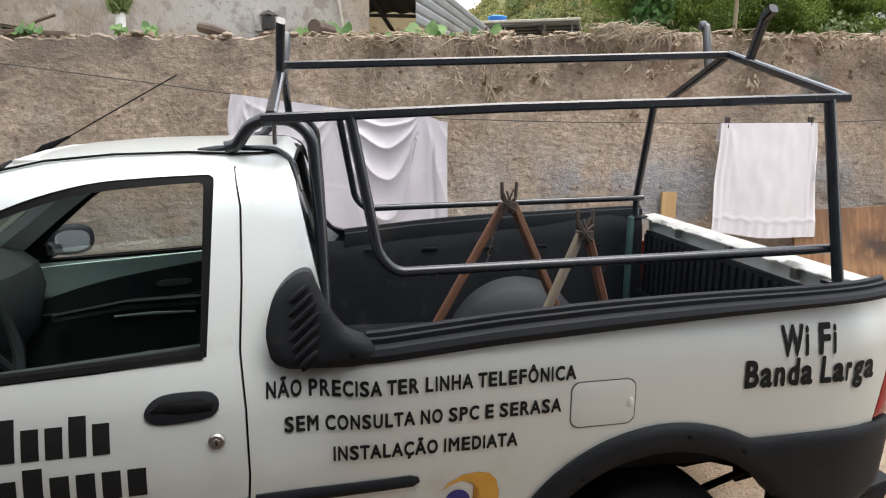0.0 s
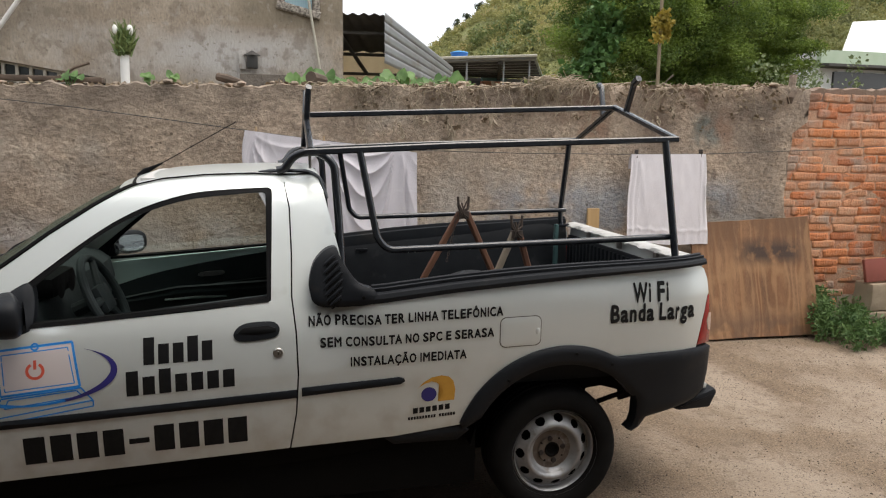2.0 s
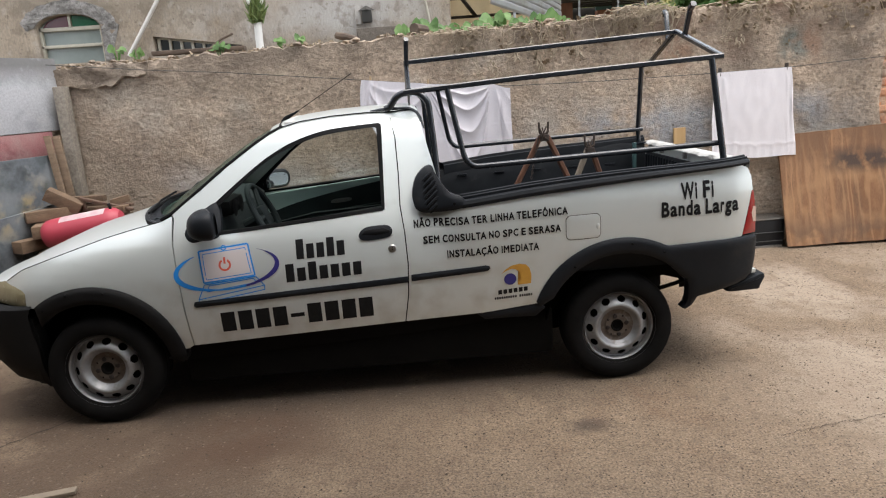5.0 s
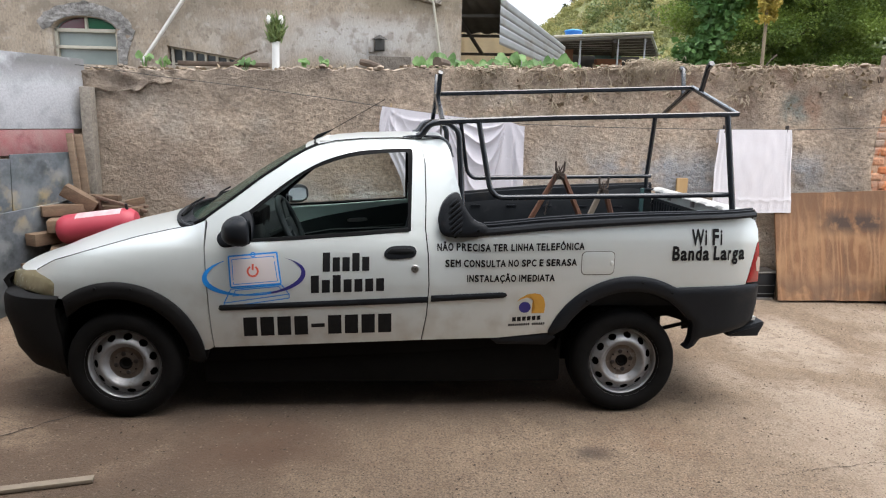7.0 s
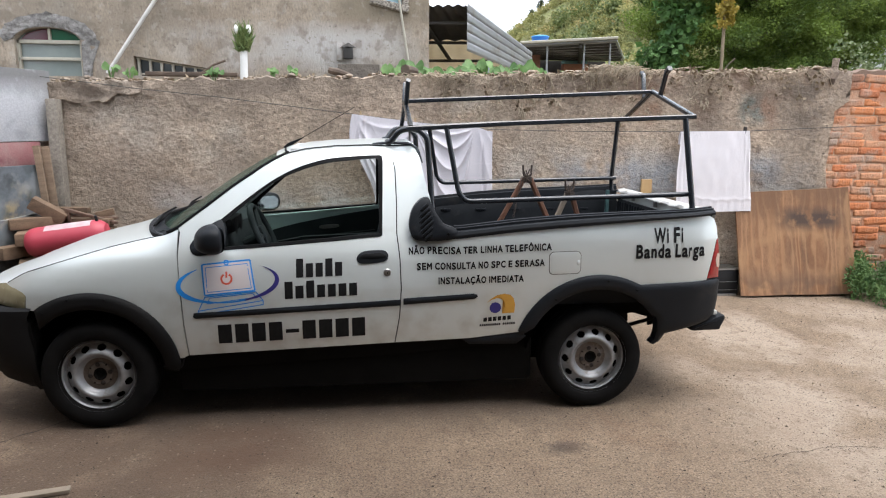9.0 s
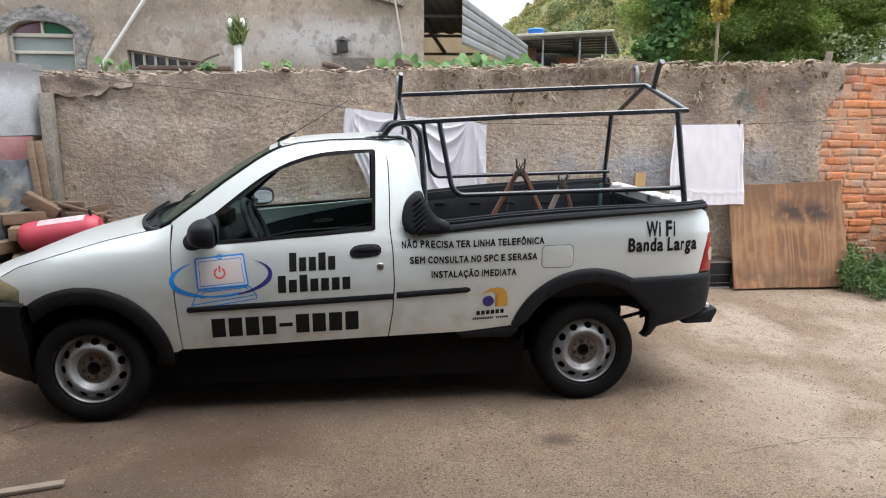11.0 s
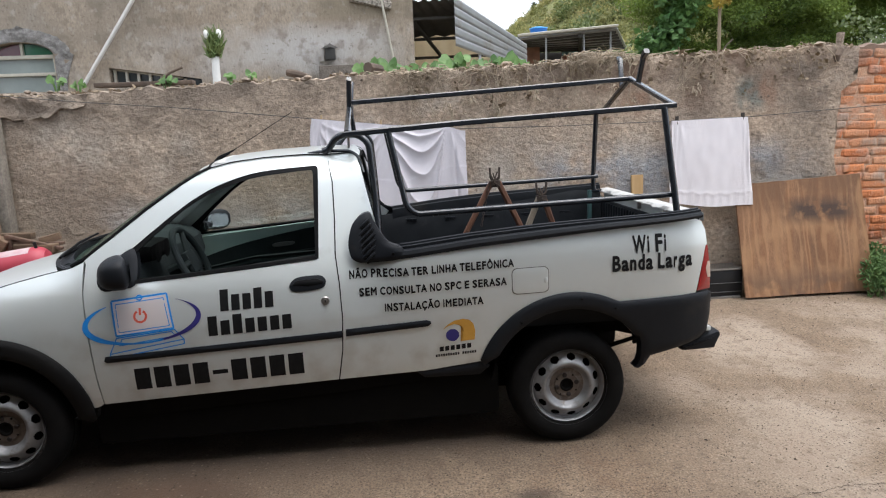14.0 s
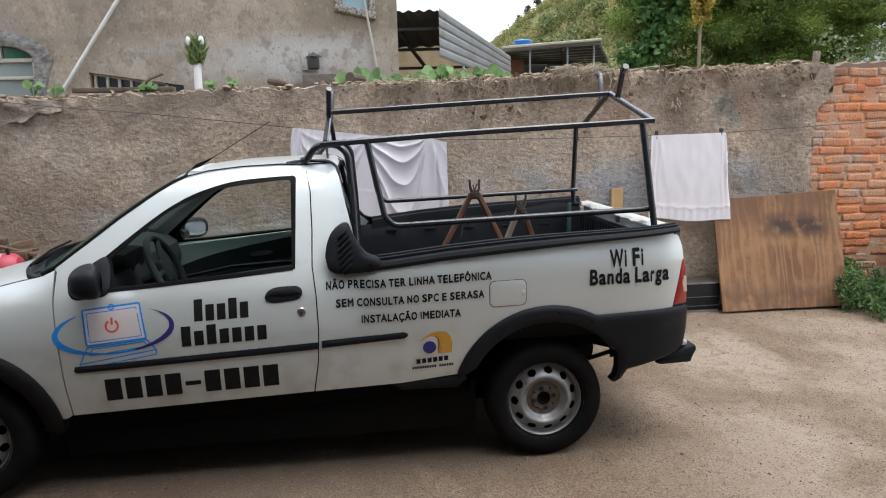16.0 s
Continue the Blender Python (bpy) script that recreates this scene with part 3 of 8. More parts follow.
def brick_shades(m, share):
    """From brick to brick the clay goes from deep red through orange to buff and cement-smeared grey."""
    n, l = m.node_tree.nodes, m.node_tree.links
    b = n["Principled BSDF"]
    old = b.inputs["Base Color"].links[0].from_socket
    oi, ramp, mx = n.new("ShaderNodeObjectInfo"), n.new("ShaderNodeValToRGB"), n.new("ShaderNodeMix")
    l.new(oi.outputs["Random"], ramp.inputs[0])
    e = ramp.color_ramp.elements
    e[0].position, e[0].color = 0.0, rgb((0.40, 0.13, 0.06))
    e[1].position, e[1].color = 1.0, rgb((0.56, 0.39, 0.28))
    for at, c in ((0.14, (0.60, 0.19, 0.075)), (0.35, (0.74, 0.27, 0.10)), (0.58, (0.72, 0.34, 0.17)), (0.76, (0.66, 0.42, 0.27)), (0.90, (0.52, 0.27, 0.16))):
        x = e.new(at)
        x.color = rgb(c)
    mx.data_type = "RGBA"
    mx.inputs[0].default_value = share
    l.new(old, mx.inputs[6]), l.new(ramp.outputs[0], mx.inputs[7])
    l.new(mx.outputs[2], b.inputs["Base Color"])


brick_shades(BRICK, 0.58)
wash(BRICK, (0.34, 0.255, 0.20), (2.5, 2.6, 8, 9), (1.25, 1.75, 2.3, 2.4), 3.0, 0.46, 0.55)
wash(BRICK, (0.14, 0.095, 0.07), (2.5, 2.6, 8, 9), (1.8, 2.03, 2.3, 2.4), 2.2, 0.46, 0.6)
wash(BRICK, (0.42, 0.33, 0.26), (2.5, 2.6, 8, 9), (-0.2, 0.0, 2.3, 2.4), 5.0, 0.52, 0.8)
wash(MORTAR, (0.50, 0.185, 0.09), (2.5, 2.6, 8, 9), (-0.2, 0.0, 2.3, 2.4), 6.0, 0.45, 0.6)
wash(MORTAR, (0.17, 0.13, 0.10), (2.5, 2.6, 8, 9), (1.98, 2.03, 2.3, 2.4), 3.0, 0.30, 0.85)
rng = random.Random(4)


def brick_mesh(w, h, seed):
    """A worn brick: an uneven face with rubbed edges, open at the back."""
    r = random.Random(seed)
    xs = [-0.5, -0.38, -0.1, 0.2, 0.4, 0.5]
    bm = bmesh.new()
    rows = []
    for b in (-0.5, -0.16, 0.2, 0.5):
        row = []
        for a in xs:
            rim = abs(a) == 0.5 or abs(b) == 0.5
            corner = abs(a) == 0.5 and abs(b) == 0.5
            back = (0.002 if corner else 0.0) + r.uniform(-0.0012, 0.0012)
            k = 0.97 if corner else 1.0
            row.append(bm.verts.new((a * w * k + r.uniform(-1, 1) * 0.006, -0.03 + back, b * h * k + r.uniform(-1, 1) * 0.0045)))
        rows.append(row)
    for r0, r1 in zip(rows, rows[1:]):
        for p, q, u, v in zip(r0, r0[1:], r1[1:], r1):
            bm.faces.new((p, q, u, v))
    loop = rows[0] + [row[-1] for row in rows[1:-1]] + rows[-1][::-1] + [row[0] for row in rows[-2:0:-1]]
    deep = [bm.verts.new((v.co.x, 0.05, v.co.z)) for v in loop]
    for i in range(len(loop)):
        k = (i + 1) % len(loop)
        bm.faces.new((loop[k], loop[i], deep[i], deep[k]))
    smooth_flags(bm, 3)
    me = bpy.data.meshes.new("brick")
    bm.to_mesh(me)
    bm.free()
    me.materials.append(BRICK)
    return me


BRICK_W = (0.235, 0.225, 0.24, 0.215, 0.23, 0.21, 0.19, 0.245, 0.22, 0.12, 0.11, 0.14)
BRICKS = [brick_mesh(w, (0.068, 0.066, 0.070, 0.064)[i % 4], i) for i, w in enumerate(BRICK_W)]


def place_bricks():
    row_h = 0.072
    count = 0
    z, k = 0.17, 0
    while z < 2.17:
        x = table(EDGE, z) - 0.13 + rng.uniform(0.0, 0.03) + (0.06 if k % 2 else 0)
        header = rng.random() < 0.25
        while x < 5.3:
            i = rng.choice((9, 10, 11)) if header or rng.random() < 0.14 else rng.randrange(9)
            w = BRICK_W[i]
            header = False
            cx = x + w / 2
            if z < wall_top(cx) - 0.004 and rng.random() > 0.04 and count < 300:
                b = new("brick", BRICKS[i])
                b.matrix_basis = Matrix.Translation((cx, wall_y(cx) + 0.0460 + rng.choice((0, 0, 0, 0.001, 0.0025, -0.001, -0.003)) + rng.uniform(-0.0024, 0.0024), z + 0.006 * math.sin(cx * 5 + k) + rng.uniform(-0.007, 0.007))) @ Euler((rng.uniform(-0.01, 0.015), rng.uniform(-0.05, 0.05), math.atan(WALL_LEAN) + rng.uniform(-0.02, 0.02))).to_matrix().to_4x4()
                b.parent = brick_wall
                count += 1
            x += w + rng.uniform(0.004, 0.012)
        z += row_h
        k += 1


# ---- side wall of patched panels on the left ----
PANEL_GREY = surface("weathered_panel", (0.50, 0.50, 0.51), (0.40, 0.40, 0.415), scale=2.5, rough=0.85, grain=0.15, bump=0.3, bump_scale=40, third=(0.5, 0.49, 0.48), third_scale=2, third_at=0.55)
PANEL_RED = surface("red_stained_board", (0.34, 0.085, 0.10), (0.36, 0.27, 0.24), scale=3.5, rough=0.8, grain=0.2, third=(0.22, 0.07, 0.08), third_scale=4)
SLATE = surface("slate_sheet", (0.10, 0.115, 0.13), (0.17, 0.18, 0.19), scale=3, rough=0.6, grain=0.2, bump=0.2, bump_scale=20, third=(0.30, 0.24, 0.15), third_scale=5, third_at=0.62)
TIMBER = surface("raw_timber", (0.28, 0.20, 0.135), (0.15, 0.10, 0.065), scale=5, rough=0.85, stretch=(1, 1, 6), bump=0.3, bump_scale=60, grain=0.2, per_object=0.15)
wash(PANEL_GREY, (0.12, 0.115, 0.11), (-9, -8, 2, 3), (1.80, 2.0, 2.1, 2.2), 4.0, 0.36, 0.85)
wash(PANEL_GREY, (0.25, 0.25, 0.26), (-9, -8, 2, 3), (1.3, 1.4, 2.1, 2.2), 5.0, 0.55, 0.6)
wash(PANEL_RED, (0.40, 0.33, 0.25), (-9, -8, -4.55, -4.3), (1.1, 1.2, 1.5, 1.6), 4.0, 0.40, 0.8)
wash(SLATE, (0.30, 0.31, 0.30), (-9, -8, 2, 3), (0.3, 0.6, 1.3, 1.4), 7.0, 0.50, 0.6)
wash(SLATE, (0.055, 0.075, 0.075), (-9, -8, 2, 3), (0.0, 0.1, 1.3, 1.4), 4.0, 0.54, 0.7)
wash(SLATE, (0.38, 0.29, 0.15), (-4.95, -4.6, -4.2, -4.0), (0.65, 0.8, 1.0, 1.15), 7.0, 0.47, 0.9)
wash(SLATE, (0.035, 0.045, 0.045), (-9, -8, 2, 3), (0.0, 0.1, 1.3, 1.4), 6.0, 0.52, 0.75)
wash(SLATE, (0.24, 0.255, 0.26), (-9, -8, 2, 3), (0, 0.1, 1.3, 1.4), 2.5, 0.5, 0.7)
A2, B2 = Vector((-4.05, 2.80, 0)), Vector((-5.02, 0.62, 0))
along = (B2 - A2).normalized()
turn_w = math.atan2(along.y, along.x)


def west(lo, hi, bevel=0.004):
    """A box in the side wall's frame: along it, into it, up."""
    m = Matrix.Translation(A2) @ Matrix.Rotation(turn_w, 4, "Z")
    return box(lo, hi, m, bevel)


side = tagged(finish("wall_west", west((-0.1, -0.22, -0.05), (3.4, -0.04, 1.96)), STUCCO), "low grey side wall behind patched panels", "wall", kind="structure")
solid("wall_panel", west((0.98, -0.038, 1.46), (1.9, 0.004, 2.05)), PANEL_GREY, "narrow pale grey weathered sheet panel with a stained edge", "panel")
solid("wall_panel", west((-0.06, -0.038, 1.46), (0.97, 0.0, 2.06)), PANEL_GREY, "pale grey weathered sheet panel fixed to the side wall", "panel")
solid("wall_panel", west((0.10, -0.038, 1.25), (2.0, -0.004, 1.455)), PANEL_RED, "red-stained board fixed to the side wall", "panel")
m_lean = Matrix.Translation(A2) @ Matrix.Rotation(turn_w, 4, "Z")
solid("metal_sheet", box((0.15, 0.03, 0.0), (0.80, 0.045, 1.27), m_lean @ Matrix.Rotation(radians(-3), 4, "X"), 0.003), SLATE, "dark slate-coloured sheet with pale stains leaning on the wall", "sheet")
solid("metal_sheet", box((0.82, 0.03, 0.0), (2.2, 0.045, 1.24), m_lean @ Matrix.Rotation(radians(-4), 4, "X"), 0.003), SLATE, "dark slate-coloured sheet leaning on the wall", "sheet")
solid("metal_sheet", box((0.30, 0.15, 0.0), (2.3, 0.165, 0.93), m_lean @ Matrix.Rotation(radians(-6), 4, "X") @ Matrix.Rotation(radians(4), 4, "Y"), 0.003), SLATE, "bluish-grey scuffed metal sheet leaning low", "sheet")
solid("corner_post", box((-0.045, -0.02, 0), (0.045, 0.10, 1.82), Matrix.Translation((-3.972, 2.715, 0)), 0.012), surface("pale_post", (0.33, 0.29, 0.24), (0.22, 0.19, 0.155), scale=5, rough=0.95, bump=0.7, bump_scale=30, grain=0.3), "crumbling concrete corner post", "post")
solid("plank", box((-0.026, -0.012, 0.0), (0.026, 0.012, 1.41), Matrix.Translation((-3.937, 2.50, 0.02)) @ Matrix.Rotation(radians(-4), 4, "Y"), 0.004), TIMBER, "rough brown plank standing in the corner", "plank", "planks in the corner")
solid("plank", box((-0.032, -0.012, 0.0), (0.032, 0.012, 1.40), Matrix.Translation((-3.900, 2.54, 0.02)) @ Matrix.Rotation(radians(-3.4), 4, "Y"), 0.004), TIMBER, "rough brown plank standing in the corner", "plank", "planks in the corner")
# unseen walls and a ceiling, added to close the yard and shade it
PLAIN = surface("plain_grey_render", (0.19, 0.195, 0.195), (0.15, 0.155, 0.155), scale=1.5, rough=0.9, grain=0.1)
for name, lo, hi in (("wall_south", (-9, -4.9, -0.05), (7.0, -4.7, 3.6)), ("wall_far_west", (-9.2, -4.9, -0.05), (-9.0, 2.9, 6.0))):
    tagged(finish(name, box(lo, hi), PLAIN), "plain grey unseen wall added to close the yard and cut its light", "wall", kind="structure")
tagged(finish("ceiling_porch", box((-9, -4.7, 2.85), (0.7, -1.55, 3.0)), PLAIN), "plain unseen ceiling added to shade the near side of the yard", "ceiling", kind="structure")

# ---- house behind the wall ----
HOUSE = surface("house_render", (0.385, 0.318, 0.245), (0.262, 0.210, 0.157), scale=1.1, spread=0.35, rough=0.95, grain=0.24, bump=0.7, bump_scale=17, bump_dist=0.03, third=(0.38, 0.345, 0.30), third_scale=0.7, third_at=0.52, stretch=(1.2, 1, 0.6))
wash(HOUSE, (0.20, 0.165, 0.115), (-2.4, -1.6, 0.5, 1.0), (3.15, 3.5, 8, 9), 0.7, 0.33, 0.75)
wash(HOUSE, (0.19, 0.155, 0.125), (-12, -11, 0.5, 1.0), (2.0, 2.2, 2.45, 2.8), 2.2, 0.42, 0.7)
wash(HOUSE, (0.39, 0.365, 0.33), (-3.6, -2.6, -0.8, -0.3), (2.5, 2.8, 3.0, 3.3), 1.2, 0.38, 0.7)
wash(HOUSE, (0.45, 0.43, 0.41), (-5.0, -3.4, -1.0, -0.4), (2.4, 2.8, 3.1, 3.4), 0.9, 0.36, 0.7)
wash(HOUSE, (0.20, 0.17, 0.135), (-8, -7.5, -4.6, -4.0), (2.9, 3.3, 6, 7), 0.8, 0.38, 0.6)
wash(HOUSE, (0.175, 0.142, 0.108), (-13, -12, 1, 2), (1.5, 1.8, 8, 9), 5.0, 0.53, 0.55, "Z", 0.10)
wash(HOUSE, (0.42, 0.385, 0.34), (-13, -12, 1, 2), (1.5, 1.8, 8, 9), 7.0, 0.57, 0.4, "Z", 0.10)
wash(HOUSE, (0.13, 0.105, 0.08), (-13, -12, 1, 2), (1.5, 1.8, 8, 9), 16.0, 0.63, 0.5, "Z", 0.06)
FRAME_WHITE = surface("cream_frame", (0.46, 0.43, 0.35), (0.36, 0.33, 0.27), scale=8, rough=0.6)
PANE_PALE = surface("frosted_pane", (0.17, 0.20, 0.19), (0.25, 0.28, 0.26), scale=2, rough=0.15)
PANE_GREEN = surface("green_pane", (0.02, 0.10, 0.05), rough=0.12)
PANE_WINE = surface("wine_pane", (0.10, 0.03, 0.04), rough=0.12)
CURTAIN = surface("blue_curtain", (0.30, 0.46, 0.52), (0.40, 0.55, 0.60), scale=6, rough=0.8, stretch=(8, 1, 0.3))
house = thing("house", (-5, 9, 2.3), "grey rendered house with an arched window behind the wall", "house")
HY = 8.72
bm = flank([(-12.0, 2.0), (-0.17, 2.0), (-0.17, 7.5), (-12.0, 7.5)],
           holes=[[(-7.05, 2.40), (-7.05, 2.97)] + [(-6.53 + 0.52 * math.cos(radians(a)), 2.97 + 0.21 * math.sin(radians(a))) for a in range(170, 9, -16)] + [(-6.01, 2.97), (-6.01, 2.40)],
                  [(-5.18, 2.42), (-5.18, 2.745), (-3.72, 2.52), (-3.72, 2.42)], [(-1.10, 3.72), (-1.10, 5.0), (-0.62, 5.0), (-0.62, 3.62)]],
           depth=0.22, step=0.5, surface_y=lambda x, z: HY)
part("house_front", bm, HOUSE, house)
part("house_side", box((-0.40, HY + 0.22, 2.0), (-0.17, HY + 9, 7.5)), HOUSE, house)
part("house_back", box((-12, HY + 9, 2.0), (-0.17, HY + 9.2, 7.5)), HOUSE, house)
part("house_roof", box((-12.3, HY - 0.3, 7.5), (0.1, HY + 9.4, 7.7)), HOUSE, house)
# arched window
win = part("arched_window", box((-7.05, HY + 0.15, 2.38), (-6.01, HY + 0.17, 3.2)), PANE_PALE, house, "arched window with cream bars, pale, green and wine-red panes")
part("pane", flank([(-6.51, 2.98), (-6.51, 3.17), (-6.35, 3.16), (-6.15, 3.09), (-6.04, 2.98)], depth=0.01, step=0.3, surface_y=lambda x, z: HY + 0.13), PANE_GREEN, win, "green glass pane")
part("pane", flank([(-7.02, 2.98), (-6.91, 3.09), (-6.71, 3.16), (-6.55, 3.17), (-6.55, 2.98)], depth=0.01, step=0.3, surface_y=lambda x, z: HY + 0.13), PANE_WINE, win, "wine-red glass pane")
for lo, hi in (((-7.05, 2.93), (-6.01, 2.99)), ((-7.05, 2.66), (-6.01, 2.71)), ((-6.55, 2.97), (-6.51, 3.19)), ((-7.06, 2.38), (-7.01, 2.99)), ((-6.06, 2.38), (-6.01, 2.99))):
    part("bar", box((lo[0], HY + 0.08, lo[1]), (hi[0], HY + 0.15, hi[1]), bevel=0.006), FRAME_WHITE, win)
patch = [(-6.53 + 0.535 * math.cos(radians(a)), 2.965 + 0.225 * math.sin(radians(a))) for a in range(172, 3, -8)] + [(-5.995, 2.96), (-5.995, 2.40), (-5.86, 2.40), (-5.83, 2.62), (-5.76, 2.80)]
patch += [(-6.52 + (0.80 + 0.05 * noise.noise(Vector((a * 0.13, 1, 0)))) * math.cos(radians(a)), 2.93 + (0.47 + 0.06 * noise.noise(Vector((a * 0.11, 5, 0)))) * math.sin(radians(a))) for a in range(4, 166, 6)] + [(-7.20, 2.95)]
bm = flank(patch, depth=0.03, step=0.06, surface_y=lambda x, z: HY - 0.016)
for v in bm.verts:
    if v.co.y < HY - 0.004:
        v.co.y += 0.030 * noise.noise(v.co * 9) + 0.016 * noise.noise(v.co * 23)
part("arch_moulding", bm, surface("pale_cement", (0.30, 0.285, 0.27), (0.16, 0.15, 0.14), scale=11, spread=0.25, rough=0.95, bump=1.0, bump_scale=16, bump_dist=0.06), win, "rough pale cement arch")
# low window strip
low = part("low_window", box((-5.18, HY + 0.16, 2.42), (-3.72, HY + 0.18, 2.75)), surface("dark_pane", (0.03, 0.035, 0.035), rough=0.1), house, "low dark window strip with small panes")
GREY_BAR = surface("grey_bar", (0.40, 0.37, 0.31), rough=0.7)
part("bar", tube([(-5.17, HY + 0.12, 2.725), (-4.05, HY + 0.12, 2.552)], 0.016, square=True), GREY_BAR, low)
part("bar", tube([(-5.17, HY + 0.12, 2.46), (-4.05, HY + 0.12, 2.45)], 0.014, square=True), GREY_BAR, low)
for i in range(7):
    x = -5.15 + 0.185 * i
    part("bar", box((x, HY + 0.10, 2.42), (x + 0.04, HY + 0.15, 2.72 - 0.154 * (x + 5.17))), GREY_BAR, low)
# upper window
upw = part("upper_window", box((-1.10, HY + 0.14, 3.6), (-0.62, HY + 0.16, 5.0)), CURTAIN, house, "upper window with a pale blue curtain and a rough mosaic sill")
MOSAIC = surface("rough_mosaic", (0.36, 0.32, 0.27), (0.10, 0.085, 0.07), scale=26, spread=0.2, rough=0.9, bump=0.8, bump_scale=40)
for a, b, y in (((-1.19, 3.73), (-0.53, 3.58), -0.025), ((-1.13, 3.74), (-1.13, 5.0), -0.01), ((-0.59, 3.62), (-0.59, 5.0), -0.01)):
    part("trim", tube([(a[0], HY + y, a[1]), (b[0], HY + y, b[1])], 0.06, square=True), MOSAIC, upw)
part("drain_pipe", tube([(-0.70, HY - 0.10, 5.0), (-0.72, HY - 0.08, 3.9), (-0.50, HY - 0.06, 2.45)], 0.021, 10), FRAME_WHITE, house, "cream plastic pipe")
part("drain_pipe", tube([(-5.58, HY - 0.10, 2.45), (-4.20, HY - 0.10, 4.39), (-3.33, HY - 0.10, 5.6)], 0.032, 10), surface("white_pipe", (0.66, 0.64, 0.60), (0.5, 0.48, 0.45), scale=6, rough=0.5), house, "slanting white drain pipe")
# block bench and lantern at the house front
solid("concrete_bench", box((-1.75, HY - 0.55, 2.2), (-1.05, HY - 0.1, 2.62), bevel=0.02), surface("rough_dark_concrete", (0.17, 0.145, 0.12), (0.10, 0.085, 0.07), scale=5, rough=0.95, bump=0.8, bump_scale=12, bump_dist=0.05), "grey concrete block by the house front", "bench")
lan = thing("lantern", (-1.6, HY - 0.05, 2.7), "small dark lantern box on a grey bracket", "lantern")
part("lantern_body", box((-1.66, HY - 0.20, 2.74), (-1.50, HY - 0.04, 2.93), bevel=0.01), surface("dark_iron", (0.03, 0.028, 0.025), rough=0.7), lan)
part("lantern_roof", add_lathe(bmesh.new(), [(0.14, 0), (0.0, 0.08)], (-1.58, HY - 0.12, 2.93), "z", 4), surface("iron_roof", (0.06, 0.055, 0.05), rough=0.7), lan)
part("bracket", box((-1.78, HY - 0.10, 2.72), (-1.68, HY, 3.0), bevel=0.01), HOUSE, lan)

# ---- corrugated carport beside the house ----
TIN = surface("galvanised_sheet", (0.42, 0.43, 0.45), (0.34, 0.35, 0.37), scale=3, rough=0.45, metal=0.5, third=(0.30, 0.28, 0.26), third_scale=2)
TIN_DARK = surface("old_roof_sheet", (0.09, 0.085, 0.08), (0.06, 0.055, 0.05), scale=4, rough=0.8)


def foliage_like(name, colour):
    """A thin sheet that lets light through."""
    m = surface(name, colour, tuple(c * 0.8 for c in colour), scale=5, rough=0.5)
    n, l = m.node_tree.nodes, m.node_tree.links
    tr, mx = n.new("ShaderNodeBsdfTranslucent"), n.new("ShaderNodeMixShader")
    tr.inputs[0].default_value = rgb(colour)
    mx.inputs[0].default_value = 0.5
    l.new(n["Principled BSDF"].outputs[0], mx.inputs[1])
    l.new(tr.outputs[0], mx.inputs[2])
    l.new(mx.outputs[0], n["Material Output"].inputs[0])
    return m


port = thing("carport", (0.5, 10.5, 2.4), "carport with a dark corrugated roof and a grey sheet-metal side", "carport")
CY = 10.0
rows = []
n = 60
for i in range(n + 1):
    t = i / n
    # horizontal ribs run along the sheet; bottom to top
    z0, z1 = lerp(3.06, 2.60, 0), 0
    row = []
    for k in range(2):
        x = lerp(0.68, 2.80, k)
        zt, zb = lerp(3.96, 3.42, k), lerp(3.06, 2.80, k)
        y = lerp(CY, CY + 3.4, k)
        row.append((x + 0.0, y - 0.06 * min(1.0, 1.6 * abs(math.sin(t * math.pi * 5))), lerp(zb, zt, t)))
    rows.append(row)
part("side_sheet", thicken(grid_mesh(rows), 0.006), TIN, port, "grey corrugated metal sheet", angle=60)
CLEAR = foliage_like("clear_roof_sheet", (0.72, 0.65, 0.52))
for name, t0, t1, m, label in (("roof_sheet", 0.0, 0.50, TIN_DARK, "dark corrugated roof"), ("clear_sheet", 0.505, 1.55, CLEAR, "yellowed translucent roof sheet")):
    rows = []
    for i in range(49):
        wave = 0.02 * math.sin(i * 1.05)
        rows.append([(lerp(-0.9, min(0.66 + 2.17 * t, 2.78), i / 48), CY + lerp(0.02, 3.5, t), lerp(3.86 + 0.05 * i / 48, 3.05, t) + wave) for t in (t0, t1)])
    part(name, thicken(grid_mesh(rows), 0.008, (0, 0, -1)), m, port, label, angle=60)
for k, z in enumerate((3.62, 3.36, 3.08)):
    part("purlin", tube([(-0.9, CY + 0.5 + k, z), (0.97 + 0.62 * k, CY + 0.5 + k, z + 0.03)], 0.03, square=True), TIN_DARK, port)
part("rafter", tube([(-0.3, CY + 0.05, 3.80), (0.66, CY + 2.5, 3.10)], 0.035, square=True), TIN_DARK, port)
part("post", box((1.27, CY + 1.0, 2.1), (1.32, CY + 1.05, 3.0)), TIN, port)

